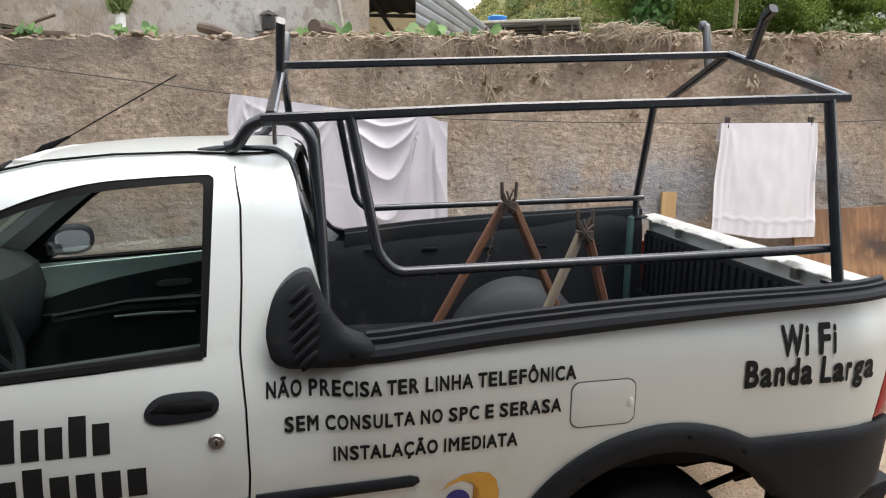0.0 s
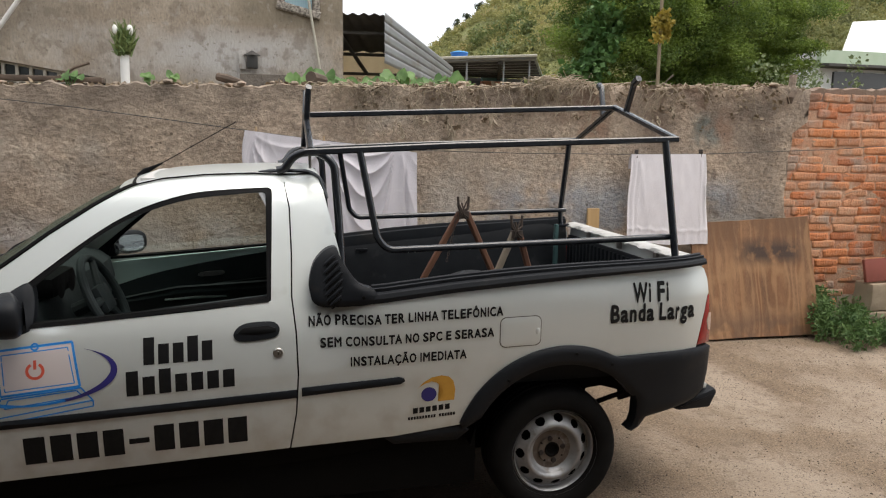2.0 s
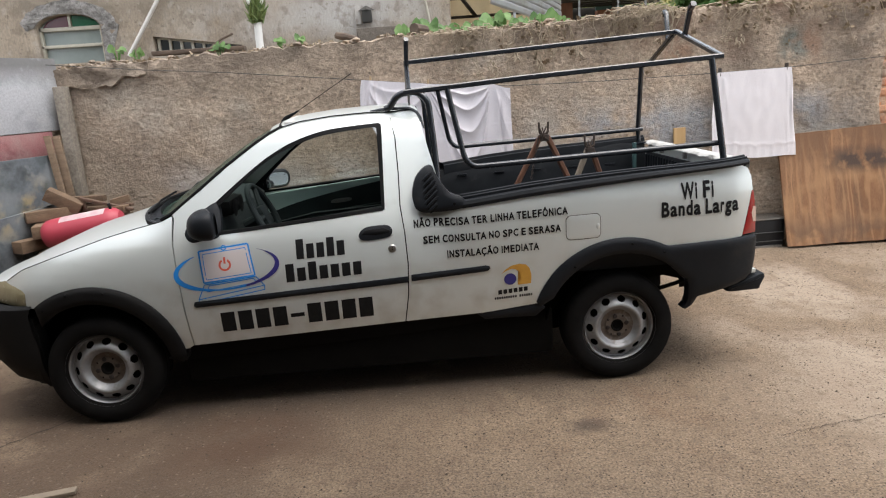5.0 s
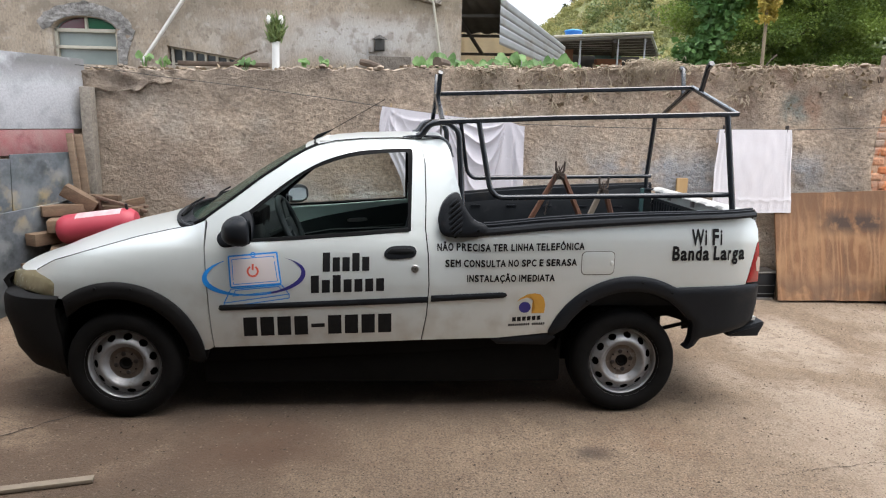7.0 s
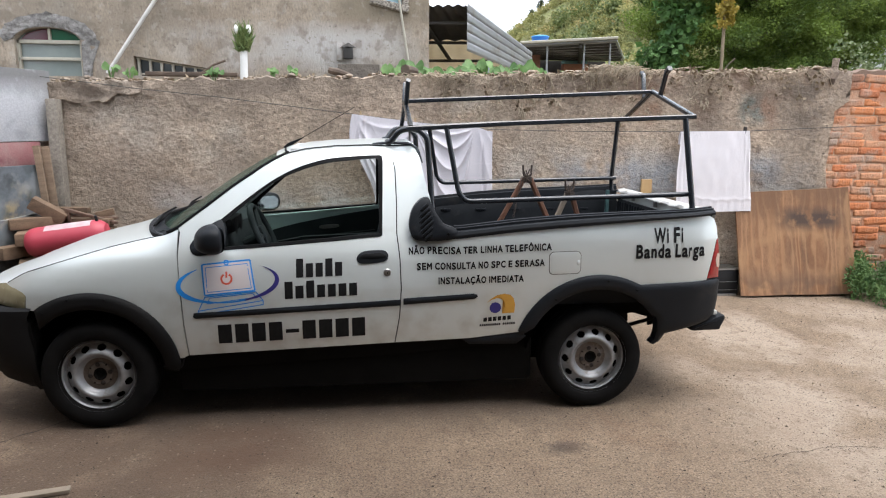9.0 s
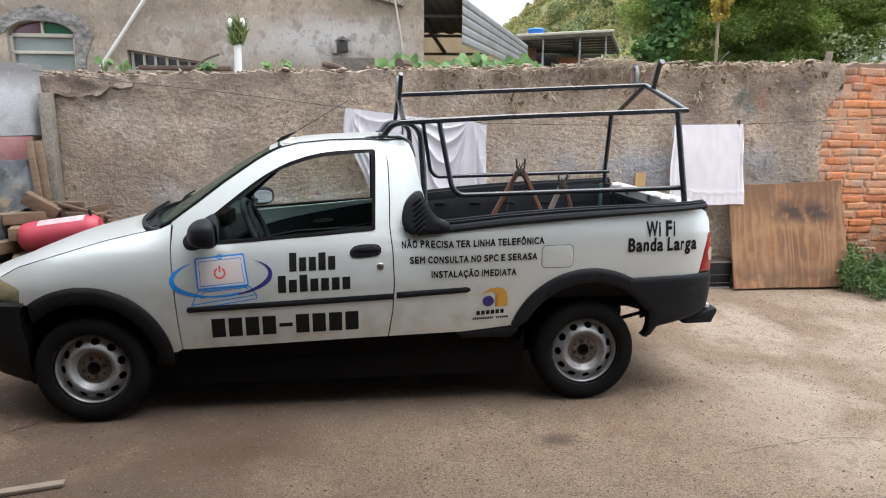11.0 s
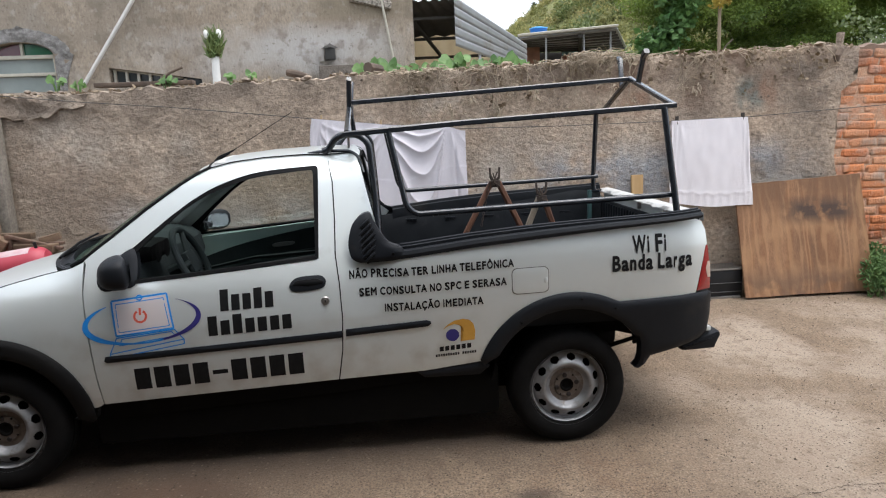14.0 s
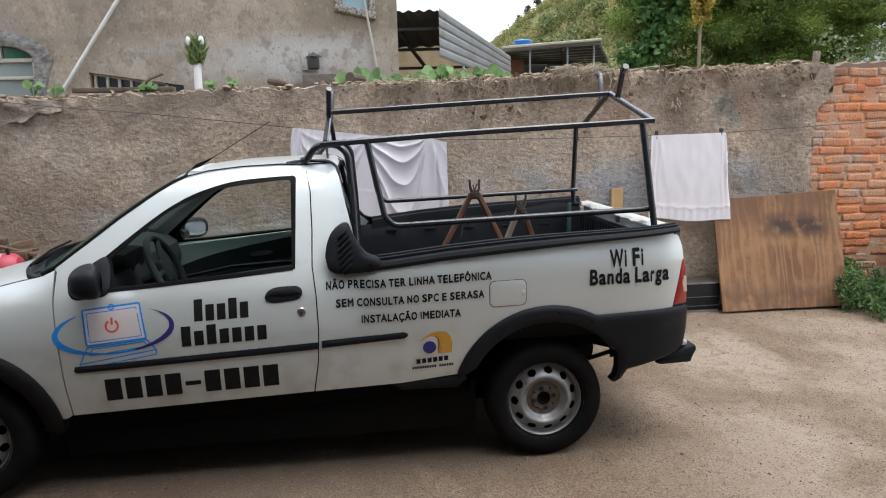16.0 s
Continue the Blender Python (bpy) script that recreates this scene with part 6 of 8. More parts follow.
for y in (NY, FY):
    part("top_rail", tube([(-1.055, TOP_Y[y], 1.588), (-0.44, TOP_Y[y], 1.622), (0.60, TOP_Y[y], 1.663)], SQ, square=True), RACK, rack)
    o = 0.02 if y == NY else -0.02
    pts = bend([(-0.835, TOP_Y[y], 1.60), (-0.765, y - o, 1.235), (-0.72, y - o, 1.188), (0.605, y - o, 1.222)], 0.07)
    part("lower_rail", tube(pts, 0.0145, 12), RACK, rack)
    part("rear_post", tube([(0.540, TOP_Y[y], 1.655), (0.583, y - 2.4 * o, 1.22), (0.592, y - 3.0 * o, 1.125)], 0.0165, 12), RACK, rack)
    part("post_foot", box((0.56, y - 3.0 * o - 0.035, 1.118), (0.665, y - 3.0 * o + 0.035, 1.130), bevel=0.003), RACK, rack)
    s = 1 if y == NY else -1
    # front hoop: down to the roof gutter and behind the cab into the bed
    yy = y + 0.13 * s
    hoop = bend([(-1.165, yy + 0.03 * s, 1.508), (-1.135, yy + 0.03 * s, 1.514), (-1.085, yy, 1.583), (-0.985, yy, 1.588), (-0.930, yy - 0.02 * s, 1.54), (-0.915, yy - 0.05 * s, 1.30), (-0.905, yy - 0.12 * s, 0.98)], 0.05)
    part("front_hoop", tube(hoop, 0.0175, 12), RACK, rack)
    foot = bend([(-1.24, yy + 0.05 * s, 1.503), (-1.15, yy + 0.045 * s, 1.508), (-1.03, yy + 0.04 * s, 1.506), (-0.985, yy + 0.0 * s, 1.478), (-0.962, yy - 0.06 * s, 1.40)], 0.05)
    part("hoop_foot", tube(foot, [0.003] + [0.008] * (len(foot) - 2) + [0.004], 8), RACK, rack)
part("front_crossbar", tube([(-1.03, NY + 0.12, 1.588), (-1.03, FY - 0.12, 1.588)], SQ, square=True), RACK, rack)
part("roof_crossbar", tube([(-1.03, NY, 1.59), (-1.03, FY, 1.59)], SQ, square=True), RACK, rack)
YM = (NY + FY) / 2
part("ridge_bar", tube([(-1.02, YM, 1.757), (0.585, YM, 1.830)], SQ, square=True), RACK, rack)
for x, zr, zt, tipz in ((-1.03, 1.595, 1.757, 1.875), (0.590, 1.663, 1.832, 1.955)):
    for y in (NY, FY):
        part("gable_brace", tube([(x, TOP_Y[y], zr), (x, YM, zt)], SQ, square=True), RACK, rack)
    for s in (-1, 1):
        k = 0.30
        ya, yb = YM + s * 0.125, YM + s * 0.185
        za = zt - 0.17 * 0.125 / 0.6
        bm = tube([(x, ya, za - 0.01), (x + 0.01, yb, tipz - 0.005), (x + 0.012, yb + s * 0.006, tipz)], SQ, square=True)
        if x > 0:
            add_tube(bm, [(x + 0.01, yb, tipz - 0.012), (x + 0.012, yb + s * 0.035, tipz + 0.010)], 0.016, square=True)
        part("ladder_stop", bm, RACK, rack)
for y in (NY + 0.05,):
    part("clamp_bolt", tube([(-1.03, y + 0.06, 1.52), (-1.03, y + 0.06, 1.62)], 0.006, 8), CHROME, rack)

# ---- lettering and decals on the truck ----


def drape(bm, off=0.0014, step=0.06):
    """Lay a flat (x, z) mesh on the near flank."""
    xs = [v.co.x for v in bm.verts]
    zs = [v.co.z for v in bm.verts]
    bmesh.ops.triangulate(bm, faces=bm.faces[:])
    for k in range(1, int((max(xs) - min(xs)) / step) + 1):
        bmesh.ops.bisect_plane(bm, geom=bm.verts[:] + bm.edges[:] + bm.faces[:], plane_co=(min(xs) + k * step, 0, 0), plane_no=(1, 0, 0))
    for k in range(1, int((max(zs) - min(zs)) / 0.03) + 1):
        bmesh.ops.bisect_plane(bm, geom=bm.verts[:] + bm.edges[:] + bm.faces[:], plane_co=(0, 0, min(zs) + k * 0.03), plane_no=(0, 0, 1))
    for v in bm.verts:
        v.co.y = side_y(v.co.x, v.co.z) - off - v.co.y
    return bm


ADVANCE = dict(zip("ABCDEFGHIJKLMNOPQRSTUVWXYZ", (722, 722, 722, 722, 667, 611, 778, 722, 278, 556, 722, 611, 833, 722, 778, 667, 778, 722, 667, 611, 722, 667, 944, 667, 667, 611)))
ADVANCE.update(zip("abcdefghijklmnopqrstuvwxyz", (556, 611, 556, 611, 556, 333, 611, 611, 278, 278, 556, 278, 889, 611, 611, 611, 611, 389, 556, 333, 611, 556, 778, 556, 556, 500)))
ADVANCE.update({" ": 278, "Ã": 722, "Ô": 778, "Ç": 722})
STEM_LEFT, STEM_RIGHT = "BDEFHIKLMNPRUhiklmnrb", "HIMNUhilmnqd"
BARE = "AÃVWTYavwy"


def glyph(ch):
    """One character as a flat mesh, with its box."""
    cu = bpy.data.curves.new("glyph", "FONT")
    cu.body, cu.size, cu.offset, cu.resolution_u = ch, 1.0, 0.0, 3
    tmp = new("glyph_tmp", cu)
    bpy.context.view_layer.update()
    me = bpy.data.meshes.new_from_object(tmp.evaluated_get(bpy.context.evaluated_depsgraph_get()))
    bpy.data.objects.remove(tmp)
    verts, faces = [v.co.copy() for v in me.vertices], [tuple(p.vertices) for p in me.polygons]
    bpy.data.meshes.remove(me)
    return verts, faces


def lettering(text, x0, x1, z0, z1, cap, parent, bold=0.037):
    """A line of heavy lettering from x0 to x1, its baseline from z0 to z1, set to a grotesque's widths."""
    spans, at = [], 0.0
    for ch in text:
        adv = ADVANCE[ch] / 1000
        lb = 0.07 if ch in STEM_LEFT else (0.005 if ch in BARE else 0.045)
        rb = 0.07 if ch in STEM_RIGHT else (0.005 if ch in BARE else 0.045)
        spans.append((at + lb, at + adv - rb))
        at += adv
    lo, hi = spans[0][0], spans[-1][1]
    cap_v = glyph("H")[0]
    base, top = min(v.y for v in cap_v) - bold, max(v.y for v in cap_v) + bold
    bm = bmesh.new()
    for ch, (a, b) in zip(text, spans):
        if ch == " ":
            continue
        verts, faces = glyph(ch)
        ga, gb = min(v.x for v in verts) - bold, max(v.x for v in verts) + bold
        for k in range(9):  # the strokes swell by the same shape laid round itself
            ox, oy = (0, 0) if k == 8 else (bold * math.cos(k * math.pi / 4), bold * math.sin(k * math.pi / 4))
            vs = []
            for v in verts:
                t = (lerp(a, b, (v.x + ox - ga) / (gb - ga)) - lo) / (hi - lo)
                vs.append(bm.verts.new((lerp(x0, x1, t), 0.00003 * k, lerp(z0, z1, t) + (v.y + oy - base) / (top - base) * cap)))
            for f in faces:
                bm.faces.new([vs[i] for i in f])
    return part("lettering", drape(bm, 0.0030), DECAL, parent, "black adhesive lettering")


def bars(marks, x0, x1, z0, z1, cap, material, parent, fill=0.74):
    """Plain bars, one a character; marks are heights as shares of the capital height."""
    n = len(marks)
    for i, h in enumerate(marks):
        if h <= 0:
            continue
        a, b = lerp(x0, x1, (i + (1 - fill) / 2) / n), lerp(x0, x1, (i + (1 + fill) / 2) / n)
        za, zb = lerp(z0, z1, i / n), lerp(z0, z1, (i + 1) / n)
        lift = cap * 0.38 if h < 0.3 else 0
        bm = bmesh.new()
        bm.faces.new([bm.verts.new(p) for p in ((a, 0, za + lift), (b, 0, zb + lift), (b, 0, zb + lift + cap * h), (a, 0, za + lift + cap * h))])
        part("bar", drape(bm), material, parent)


def ribbon(pts, width, material, parent, name="line", off=0.0016):
    """A flat line through (x, z) points; width a number or one for each point."""
    ws = width if isinstance(width, list) else [width] * len(pts)
    bm = bmesh.new()
    vs = []
    for i, p in enumerate(pts):
        a, b = Vector(pts[max(i - 1, 0)]), Vector(pts[min(i + 1, len(pts) - 1)])
        t = (b - a).normalized()
        nrm = Vector((-t.y, t.x)) * ws[i] / 2
        vs.append((bm.verts.new((p[0] + nrm.x, 0, p[1] + nrm.y)), bm.verts.new((p[0] - nrm.x, 0, p[1] - nrm.y))))
    for (a, b), (c, d) in zip(vs, vs[1:]):
        bm.faces.new((a, c, d, b))
    return part(name, drape(bm, off), material, parent)


lettering("NÃO PRECISA TER LINHA TELEFÔNICA", -1.055, -0.278, 0.920, 0.940, 0.0395, near_quarter)
lettering("SEM CONSULTA NO SPC E SERASA", -1.013, -0.315, 0.838, 0.854, 0.0385, near_quarter)
lettering("INSTALAÇÃO IMEDIATA", -0.897, -0.429, 0.761, 0.768, 0.0385, near_quarter)
lettering("Wi Fi", 0.300, 0.464, 0.969, 0.974, 0.087, near_quarter)
lettering("Banda Larga", 0.200, 0.599, 0.885, 0.895, 0.079, near_quarter)
bars([1, 0.74, 0.74, 0.95, 0.74], -1.660, -1.405, 0.810, 0.817, 0.098, DECAL, door)
bars([1, 0.74, 1, 0.74, 0.74, 0.74, 0.74], -1.722, -1.327, 0.697, 0.711, 0.092, DECAL, door)
bars([1, 1, 1, 1, 0.2, 1, 1, 1, 1], -2.078, -1.286, 0.457, 0.481, 0.106, DECAL, door, 0.80)
bars([1, 1, 1, 1, 1, 1], -0.650, -0.490, 0.541, 0.552, 0.024, DECAL, near_quarter)
bars([1] * 10 + [0] + [1] * 6, -0.668, -0.468, 0.514, 0.524, 0.013, DECAL, near_quarter)


def px(u, v):
    return (-0.619 + (u - 852) * 0.00313, 0.698 - (v - 510) * 0.00334)


GOLD = [(849, 524), (856, 517), (867, 511), (880, 509), (890, 511), (896, 517), (899, 528), (898, 542), (876, 543), (881, 536), (882, 528), (877, 519), (867, 516), (857, 519)]
bm = bmesh.new()
bm.faces.new([bm.verts.new((px(*p)[0], 0, px(*p)[1])) for p in GOLD])
part("gold_emblem", drape(bm, step=0.03), DECAL_GOLD, near_quarter, "gold crescent decal")
bm = bmesh.new()
bm.faces.new([bm.verts.new((-0.582 + 0.032 * math.cos(a), 0, 0.622 + 0.031 * math.sin(a))) for a in [2 * math.pi * k / 28 for k in range(28)]])
part("navy_disc", drape(bm, step=0.03), DECAL_NAVY, near_quarter, "navy disc decal")


def lp(u, v):
    """Places in the laptop emblem."""
    return (-2.136 + (u - 345) * 0.00288, 0.889 - (v - 458) * 0.00312 + 0.0)


bm = bmesh.new()
bm.faces.new([bm.verts.new((lp(*p)[0], 0, lp(*p)[1])) for p in ((347, 460), (429, 454), (436, 502), (350, 509))])
part("screen_fill", drape(bm, 0.0015), surface("decal_pale", (0.60, 0.545, 0.54), rough=0.5), door, "pale pinkish screen decal")
for quad, w in (([(345, 459), (430, 452), (438, 503), (349, 510), (345, 459)], 0.008), ([(351, 464), (425, 458), (432, 499), (354, 505), (351, 464)], 0.004),
                ([(349, 513), (439, 505), (452, 521), (336, 537), (349, 513)], 0.005), ([(336, 537), (336, 544), (452, 528), (452, 521)], 0.005),
                ([(357, 515), (434, 508), (440, 515), (352, 525), (357, 515)], 0.004)):
    for a, b in zip(quad, quad[1:]):
        ribbon([lp(*a), lp(*b)], w, DECAL_BLUE, door)
ribbon([(lp(388, 456)[0] + 0.011 * math.cos(a), lp(388, 456)[1] + 0.011 * math.sin(a)) for a in [2 * math.pi * k / 16 for k in range(17)]], 0.006, DECAL_BLUE, door)
cx, cz = lp(388, 483)
ribbon([(cx + 0.026 * math.cos(radians(a)), cz + 0.026 * math.sin(radians(a))) for a in range(120, 421, 15)], 0.010, DECAL_RED, door, "power_ring")
ribbon([(cx, cz + 0.006), (cx, cz + 0.038)], 0.010, DECAL_RED, door, "power_bar")


def swoosh(a0, a1, w, material):
    n = 40
    pts, ws = [], []
    for k in range(n + 1):
        t = k / n
        a = radians(lerp(a0, a1, t))
        x, z = 0.252 * math.cos(a), 0.103 * math.sin(a)
        pts.append((-2.005 + x, 0.790 + z + 0.06 * x))
        ws.append(max(0.001, w(t)))
    ribbon(pts, ws, material, door, "swoosh", 0.002)


swoosh(128, 290, lambda t: 0.003 + 0.021 * math.sin(math.pi * min(1, t * 1.25)) ** 1.2 + 0.006 * t, DECAL_BLUE)
swoosh(289, 412, lambda t: 0.010 * (1 - t) + 0.018 * math.sin(math.pi * t) ** 1.5, DECAL_NAVY)

# ---- washing ----
CLOTH_A = surface("lilac_sheet", (0.70, 0.66, 0.68), (0.62, 0.58, 0.61), scale=5, rough=0.95, bump=0.25, bump_scale=160)
CLOTH_B = surface("white_towel", (0.84, 0.80, 0.815), (0.78, 0.74, 0.755), scale=4, rough=0.98, bump=0.35, bump_scale=200)
PEG = surface("wooden_peg", (0.42, 0.30, 0.17), rough=0.8)
PEG_DARK = surface("dark_peg", (0.05, 0.04, 0.035), rough=0.8)
LINE = [(-4.05, 2.005), (-3.22, 1.908), (-2.54, 1.842), (-1.76, 1.748), (-1.40, 1.703), (-0.83, 1.634), (-0.18, 1.576), (0.6, 1.564), (1.46, 1.566), (2.10, 1.575), (3.2, 1.625), (4.4, 1.71)]
LINE_Y = 0.13


def line_y(x):
    return wall_y(x) - LINE_Y


washing_line = solid("clothes_line", tube([(x, line_y(x), z) for x, z in LINE], 0.003, 5), surface("line_wire", (0.06, 0.055, 0.05), rough=0.7), "thin dark clothes line strung along the wall", "clothes line")


def cloth(name, x0, x1, z_bot, folds, material, label, seed, nx=90, nz=60, top=lambda s: 0.0):
    """A cloth pegged to the line, doubled over it, with folds."""
    bm = bmesh.new()
    rows = []
    for j in range(-4, nz + 1):
        t = j / nz
        row = []
        for i in range(nx + 1):
            s = i / nx
            x = lerp(x0, x1, s)
            zt = table(LINE, x) + top(s)
            dx, dy, zb = folds(s, max(0, t))
            if j < 0:
                p = (x + dx, line_y(x) + 0.012 * -j / 4 + 0.004, zt - 0.028 * -j)
            else:
                p = (x + dx, line_y(x) - 0.006 - dy, lerp(zt, zb + z_bot(s), t))
            row.append(p)
        rows.append(row)
    return solid(name, thicken(grid_mesh(rows), 0.004), material, label, "laundry", "washing on the line", angle=80)


def crease(a):
    """A sharp-crested fold."""
    return 1 - abs(math.sin(a)) ** 0.7 * 1.3


def swag(s, z, a, b, skew, k, ph):
    """Folds that hang in bows from peg to peg; z is the drop below the line."""
    u = (s - a) / (b - a)
    if not 0.02 < u < 0.98:
        return 0.0
    bow = max(0.06, 4 * u ** skew * (1 - u ** skew))
    d = z / bow
    return crease(k * math.sqrt(d + 0.02) + ph) * min(1, 2.2 * bow) * sstep(0.03, 0.10, d) * (1 - sstep(0.55, 0.95, d))


def fold_sheet(s, t):
    n1 = noise.noise(Vector((s * 4, t * 1.1, 3)))
    n2 = noise.noise(Vector((s * 11, t * 2.0, 6)))
    drop = t * 0.78
    bow = 0.019 * swag(s, drop, 0.42, 0.865, 1.45, 19.0, 0.5 + 0.9 * n1 + 0.3 * n2) + 0.012 * swag(s, drop, 0.05, 0.50, 0.62, 16.0, 1.4 + 0.8 * n1)
    # long folds that fan down from the pegs
    fan = 0.0
    for peg, k, w in ((0.06, 30, 0.10), (0.45, 12, 0.09), (0.88, 24, 0.13)):
        d = s - peg
        fan += 0.013 * crease(math.atan2(d, t + 0.16) * k * 0.5 + 1.2 * n1 + peg * 9) * math.exp(-(d / w) ** 2) * sstep(0, 0.2, t)
    seam = -0.014 * math.exp(-((s - 0.915 - 0.035 * t) / 0.011) ** 2) * sstep(0.12, 0.3, t)
    at = 0.54 - 0.12 * sstep(0.6, 0.95, s) + 0.015 * n2
    hem = 0.0018 * sstep(at - 0.012, at + 0.004, t)
    bunch = 0.016 * math.sin(s * 95 + 5 * t) * math.exp(-((s - 0.05) / 0.06) ** 2)
    # the loose end at the first peg swings in as it falls
    dx = (-0.03 * math.sin(math.pi * min(1, t / 0.5)) + 0.19 * sstep(0.25, 1.0, t)) * (1 - sstep(0.0, 0.45, s)) + 0.006 * math.sin(s * 23 + t * 3)
    return dx, 0.034 + bow + fan + seam + hem + bunch + 0.008 * n2 + 0.006 * n1, 0.016 * math.sin(s * 21) + 0.012 * n2


cloth("sheet", -1.40, -0.175, lambda s: 0.93 - 0.12 * sstep(0.03, 0.2, s) + 0.06 * sstep(0.6, 1, s), fold_sheet, CLOTH_A, "lilac-white bed sheet hanging in swags on the line", 1, 200, 120,
      lambda s: 0.030 * math.exp(-((s - 0.865) / 0.022) ** 2) - 0.016 * sstep(0.90, 0.97, s))


def fold_towel(s, t):
    edge = 0.014 * crease(s * 60 + 2 * t) * math.exp(-((s - 0.97) / 0.05) ** 2) + 0.010 * crease(s * 50) * math.exp(-((s - 0.06) / 0.06) ** 2)
    drape_in = 0.010 * crease(9 * (s - 0.10 - 0.22 * t)) * math.exp(-((s - 0.10 - 0.22 * t) / 0.10) ** 2) * (1 - t)
    soft = 0.008 * noise.noise(Vector((s * 3, t * 1.2, 2))) + 0.003 * noise.noise(Vector((s * 11, t * 5, 8)))
    hem = 0.005 * math.exp(-((t - 0.85 - 0.012 * math.sin(s * 38)) / 0.012) ** 2) + 0.004 * crease(s * 34) * sstep(0.84, 0.9, t)
    return (0.035 * (s - 0.35) + 0.05 * s * s) * t + 0.004 * math.sin(t * 9), 0.018 + (edge + drape_in) * sstep(0.02, 0.15, t) + soft + hem, 0.010 * math.sin(s * 7 + 1)


cloth("towel", 1.48, 2.09, lambda s: 0.885 - 0.035 * s, fold_towel, CLOTH_B, "plain white towel pegged on the clothes line", 2, 50, 60)
CLOTH_C = surface("pink_towel_cloth", (0.72, 0.42, 0.52), (0.64, 0.36, 0.46), scale=6, rough=0.98, bump=0.35, bump_scale=200)


def fold_rose(s, t):
    # the front half hangs shorter, over the back half
    return 0.006 * math.sin(t * 8), 0.016 + 0.010 * math.sin(s * 9 + t) * sstep(0, 0.5, t) + 0.016 * sstep(0.515, 0.50, t), 0.008 * math.sin(s * 6)


cloth("towel", 3.89, 4.36, lambda s: 0.815 - 0.02 * s, fold_rose, CLOTH_C, "pink towel folded over the clothes line by the brick wall", 3, 40, 60)
ROW = [(-1.325, PEG), (-0.85, PEG), (-0.355, PEG), (1.53, PEG_DARK), (2.06, PEG_DARK)]
for x, m in ROW:
    z = table(LINE, x)
    bm = box((x - 0.007, line_y(x) - 0.022, z - 0.03), (x + 0.007, line_y(x) - 0.010, z + 0.035), bevel=0.002)
    add_box(bm, (x - 0.007, line_y(x) + 0.006, z - 0.03), (x + 0.007, line_y(x) + 0.016, z + 0.035), bevel=0.002)
    solid("clothes_peg", bm, m, "pale wooden clothes peg on the line" if m is PEG else "dark clothes peg holding the towel on the line", "clothes peg", "pegs on the line")

# ---- by the wall: plywood, stick, scrap ----
PLY = surface("old_plywood", (0.285, 0.148, 0.072), (0.165, 0.084, 0.041), scale=2.6, spread=0.4, rough=0.8, stretch=(3.0, 1, 0.6), bump=0.25, bump_scale=40, grain=0.3, third=(0.22, 0.115, 0.06), third_scale=1.6, third_at=0.66)


def figured(m, colour, amount, across=5.0, along=0.8, twist=7.0):
    """Cathedral figure of peeled veneer: wavy bands that run up the sheet."""
    n, l = m.node_tree.nodes, m.node_tree.links
    b = n["Principled BSDF"]
    old = b.inputs["Base Color"].links[0].from_socket
    g, mp, w, r, mx = n.new("ShaderNodeNewGeometry"), n.new("ShaderNodeMapping"), n.new("ShaderNodeTexWave"), n.new("ShaderNodeMapRange"), n.new("ShaderNodeMix")
    mp.inputs["Scale"].default_value = (across, 1.0, along)
    w.bands_direction = "X"
    w.inputs["Scale"].default_value, w.inputs["Distortion"].default_value, w.inputs["Detail"].default_value, w.inputs["Detail Scale"].default_value = 1.1, twist, 3.0, 1.1
    r.inputs["From Min"].default_value, r.inputs["From Max"].default_value, r.inputs["To Max"].default_value = 0.45, 0.95, amount
    l.new(g.outputs["Position"], mp.inputs[0]), l.new(mp.outputs[0], w.inputs["Vector"])
    l.new(w.outputs["Fac"], r.inputs["Value"])
    mx.data_type = "RGBA"
    l.new(r.outputs[0], mx.inputs[0]), l.new(old, mx.inputs[6])
    mx.inputs[7].default_value = rgb(colour)
    l.new(mx.outputs[2], b.inputs["Base Color"])


figured(PLY, (0.20, 0.09, 0.037), 0.55, 2.2, 0.55, 15.0)
figured(PLY, (0.45, 0.25, 0.12), 0.35, 4.0, 0.8, 18.0)
wash(PLY, (0.15, 0.078, 0.04), (1.8, 2.0, 3.1, 3.3), (0.70, 0.98, 1.1, 1.2), 5.0, 0.36, 0.75)
wash(PLY, (0.36, 0.20, 0.095), (1.8, 2.0, 3.1, 3.3), (0.1, 0.2, 0.7, 0.9), 4.0, 0.47, 0.55)
wash(PLY, (0.13, 0.075, 0.045), (1.8, 2.0, 3.1, 3.3), (0.0, 0.1, 0.22, 0.40), 6.0, 0.42, 0.7)
wash(PLY, (0.055, 0.034, 0.025), (2.35, 2.56, 2.92, 3.06), (0.66, 0.755, 0.825, 0.92), 9.0, 0.36, 0.95)
bl, br, tr, tl = Vector((2.04, 1.985, 0.118)), Vector((3.127, 1.940, 0.125)), Vector((3.088, 2.160, 1.07)), Vector((2.03, 2.215, 1.02))
rows = [[tuple(bl.lerp(br, i / 12).lerp(tl.lerp(tr, i / 12), j / 12) + Vector((0.004 * noise.noise(Vector((i, j * 3, 1))) if i in (0, 12) else 0, 0.006 * math.sin(i / 12 * math.pi), 0.006 * noise.noise(Vector((i * 2.7, j, 5))) if j in (0, 12) else 0))) for i in range(13)] for j in range(13)]
solid("plywood_sheet", thicken(grid_mesh(rows), 0.018), PLY, "square of stained brown plywood leaning on the wall", "plywood")
bm = bmesh.new()
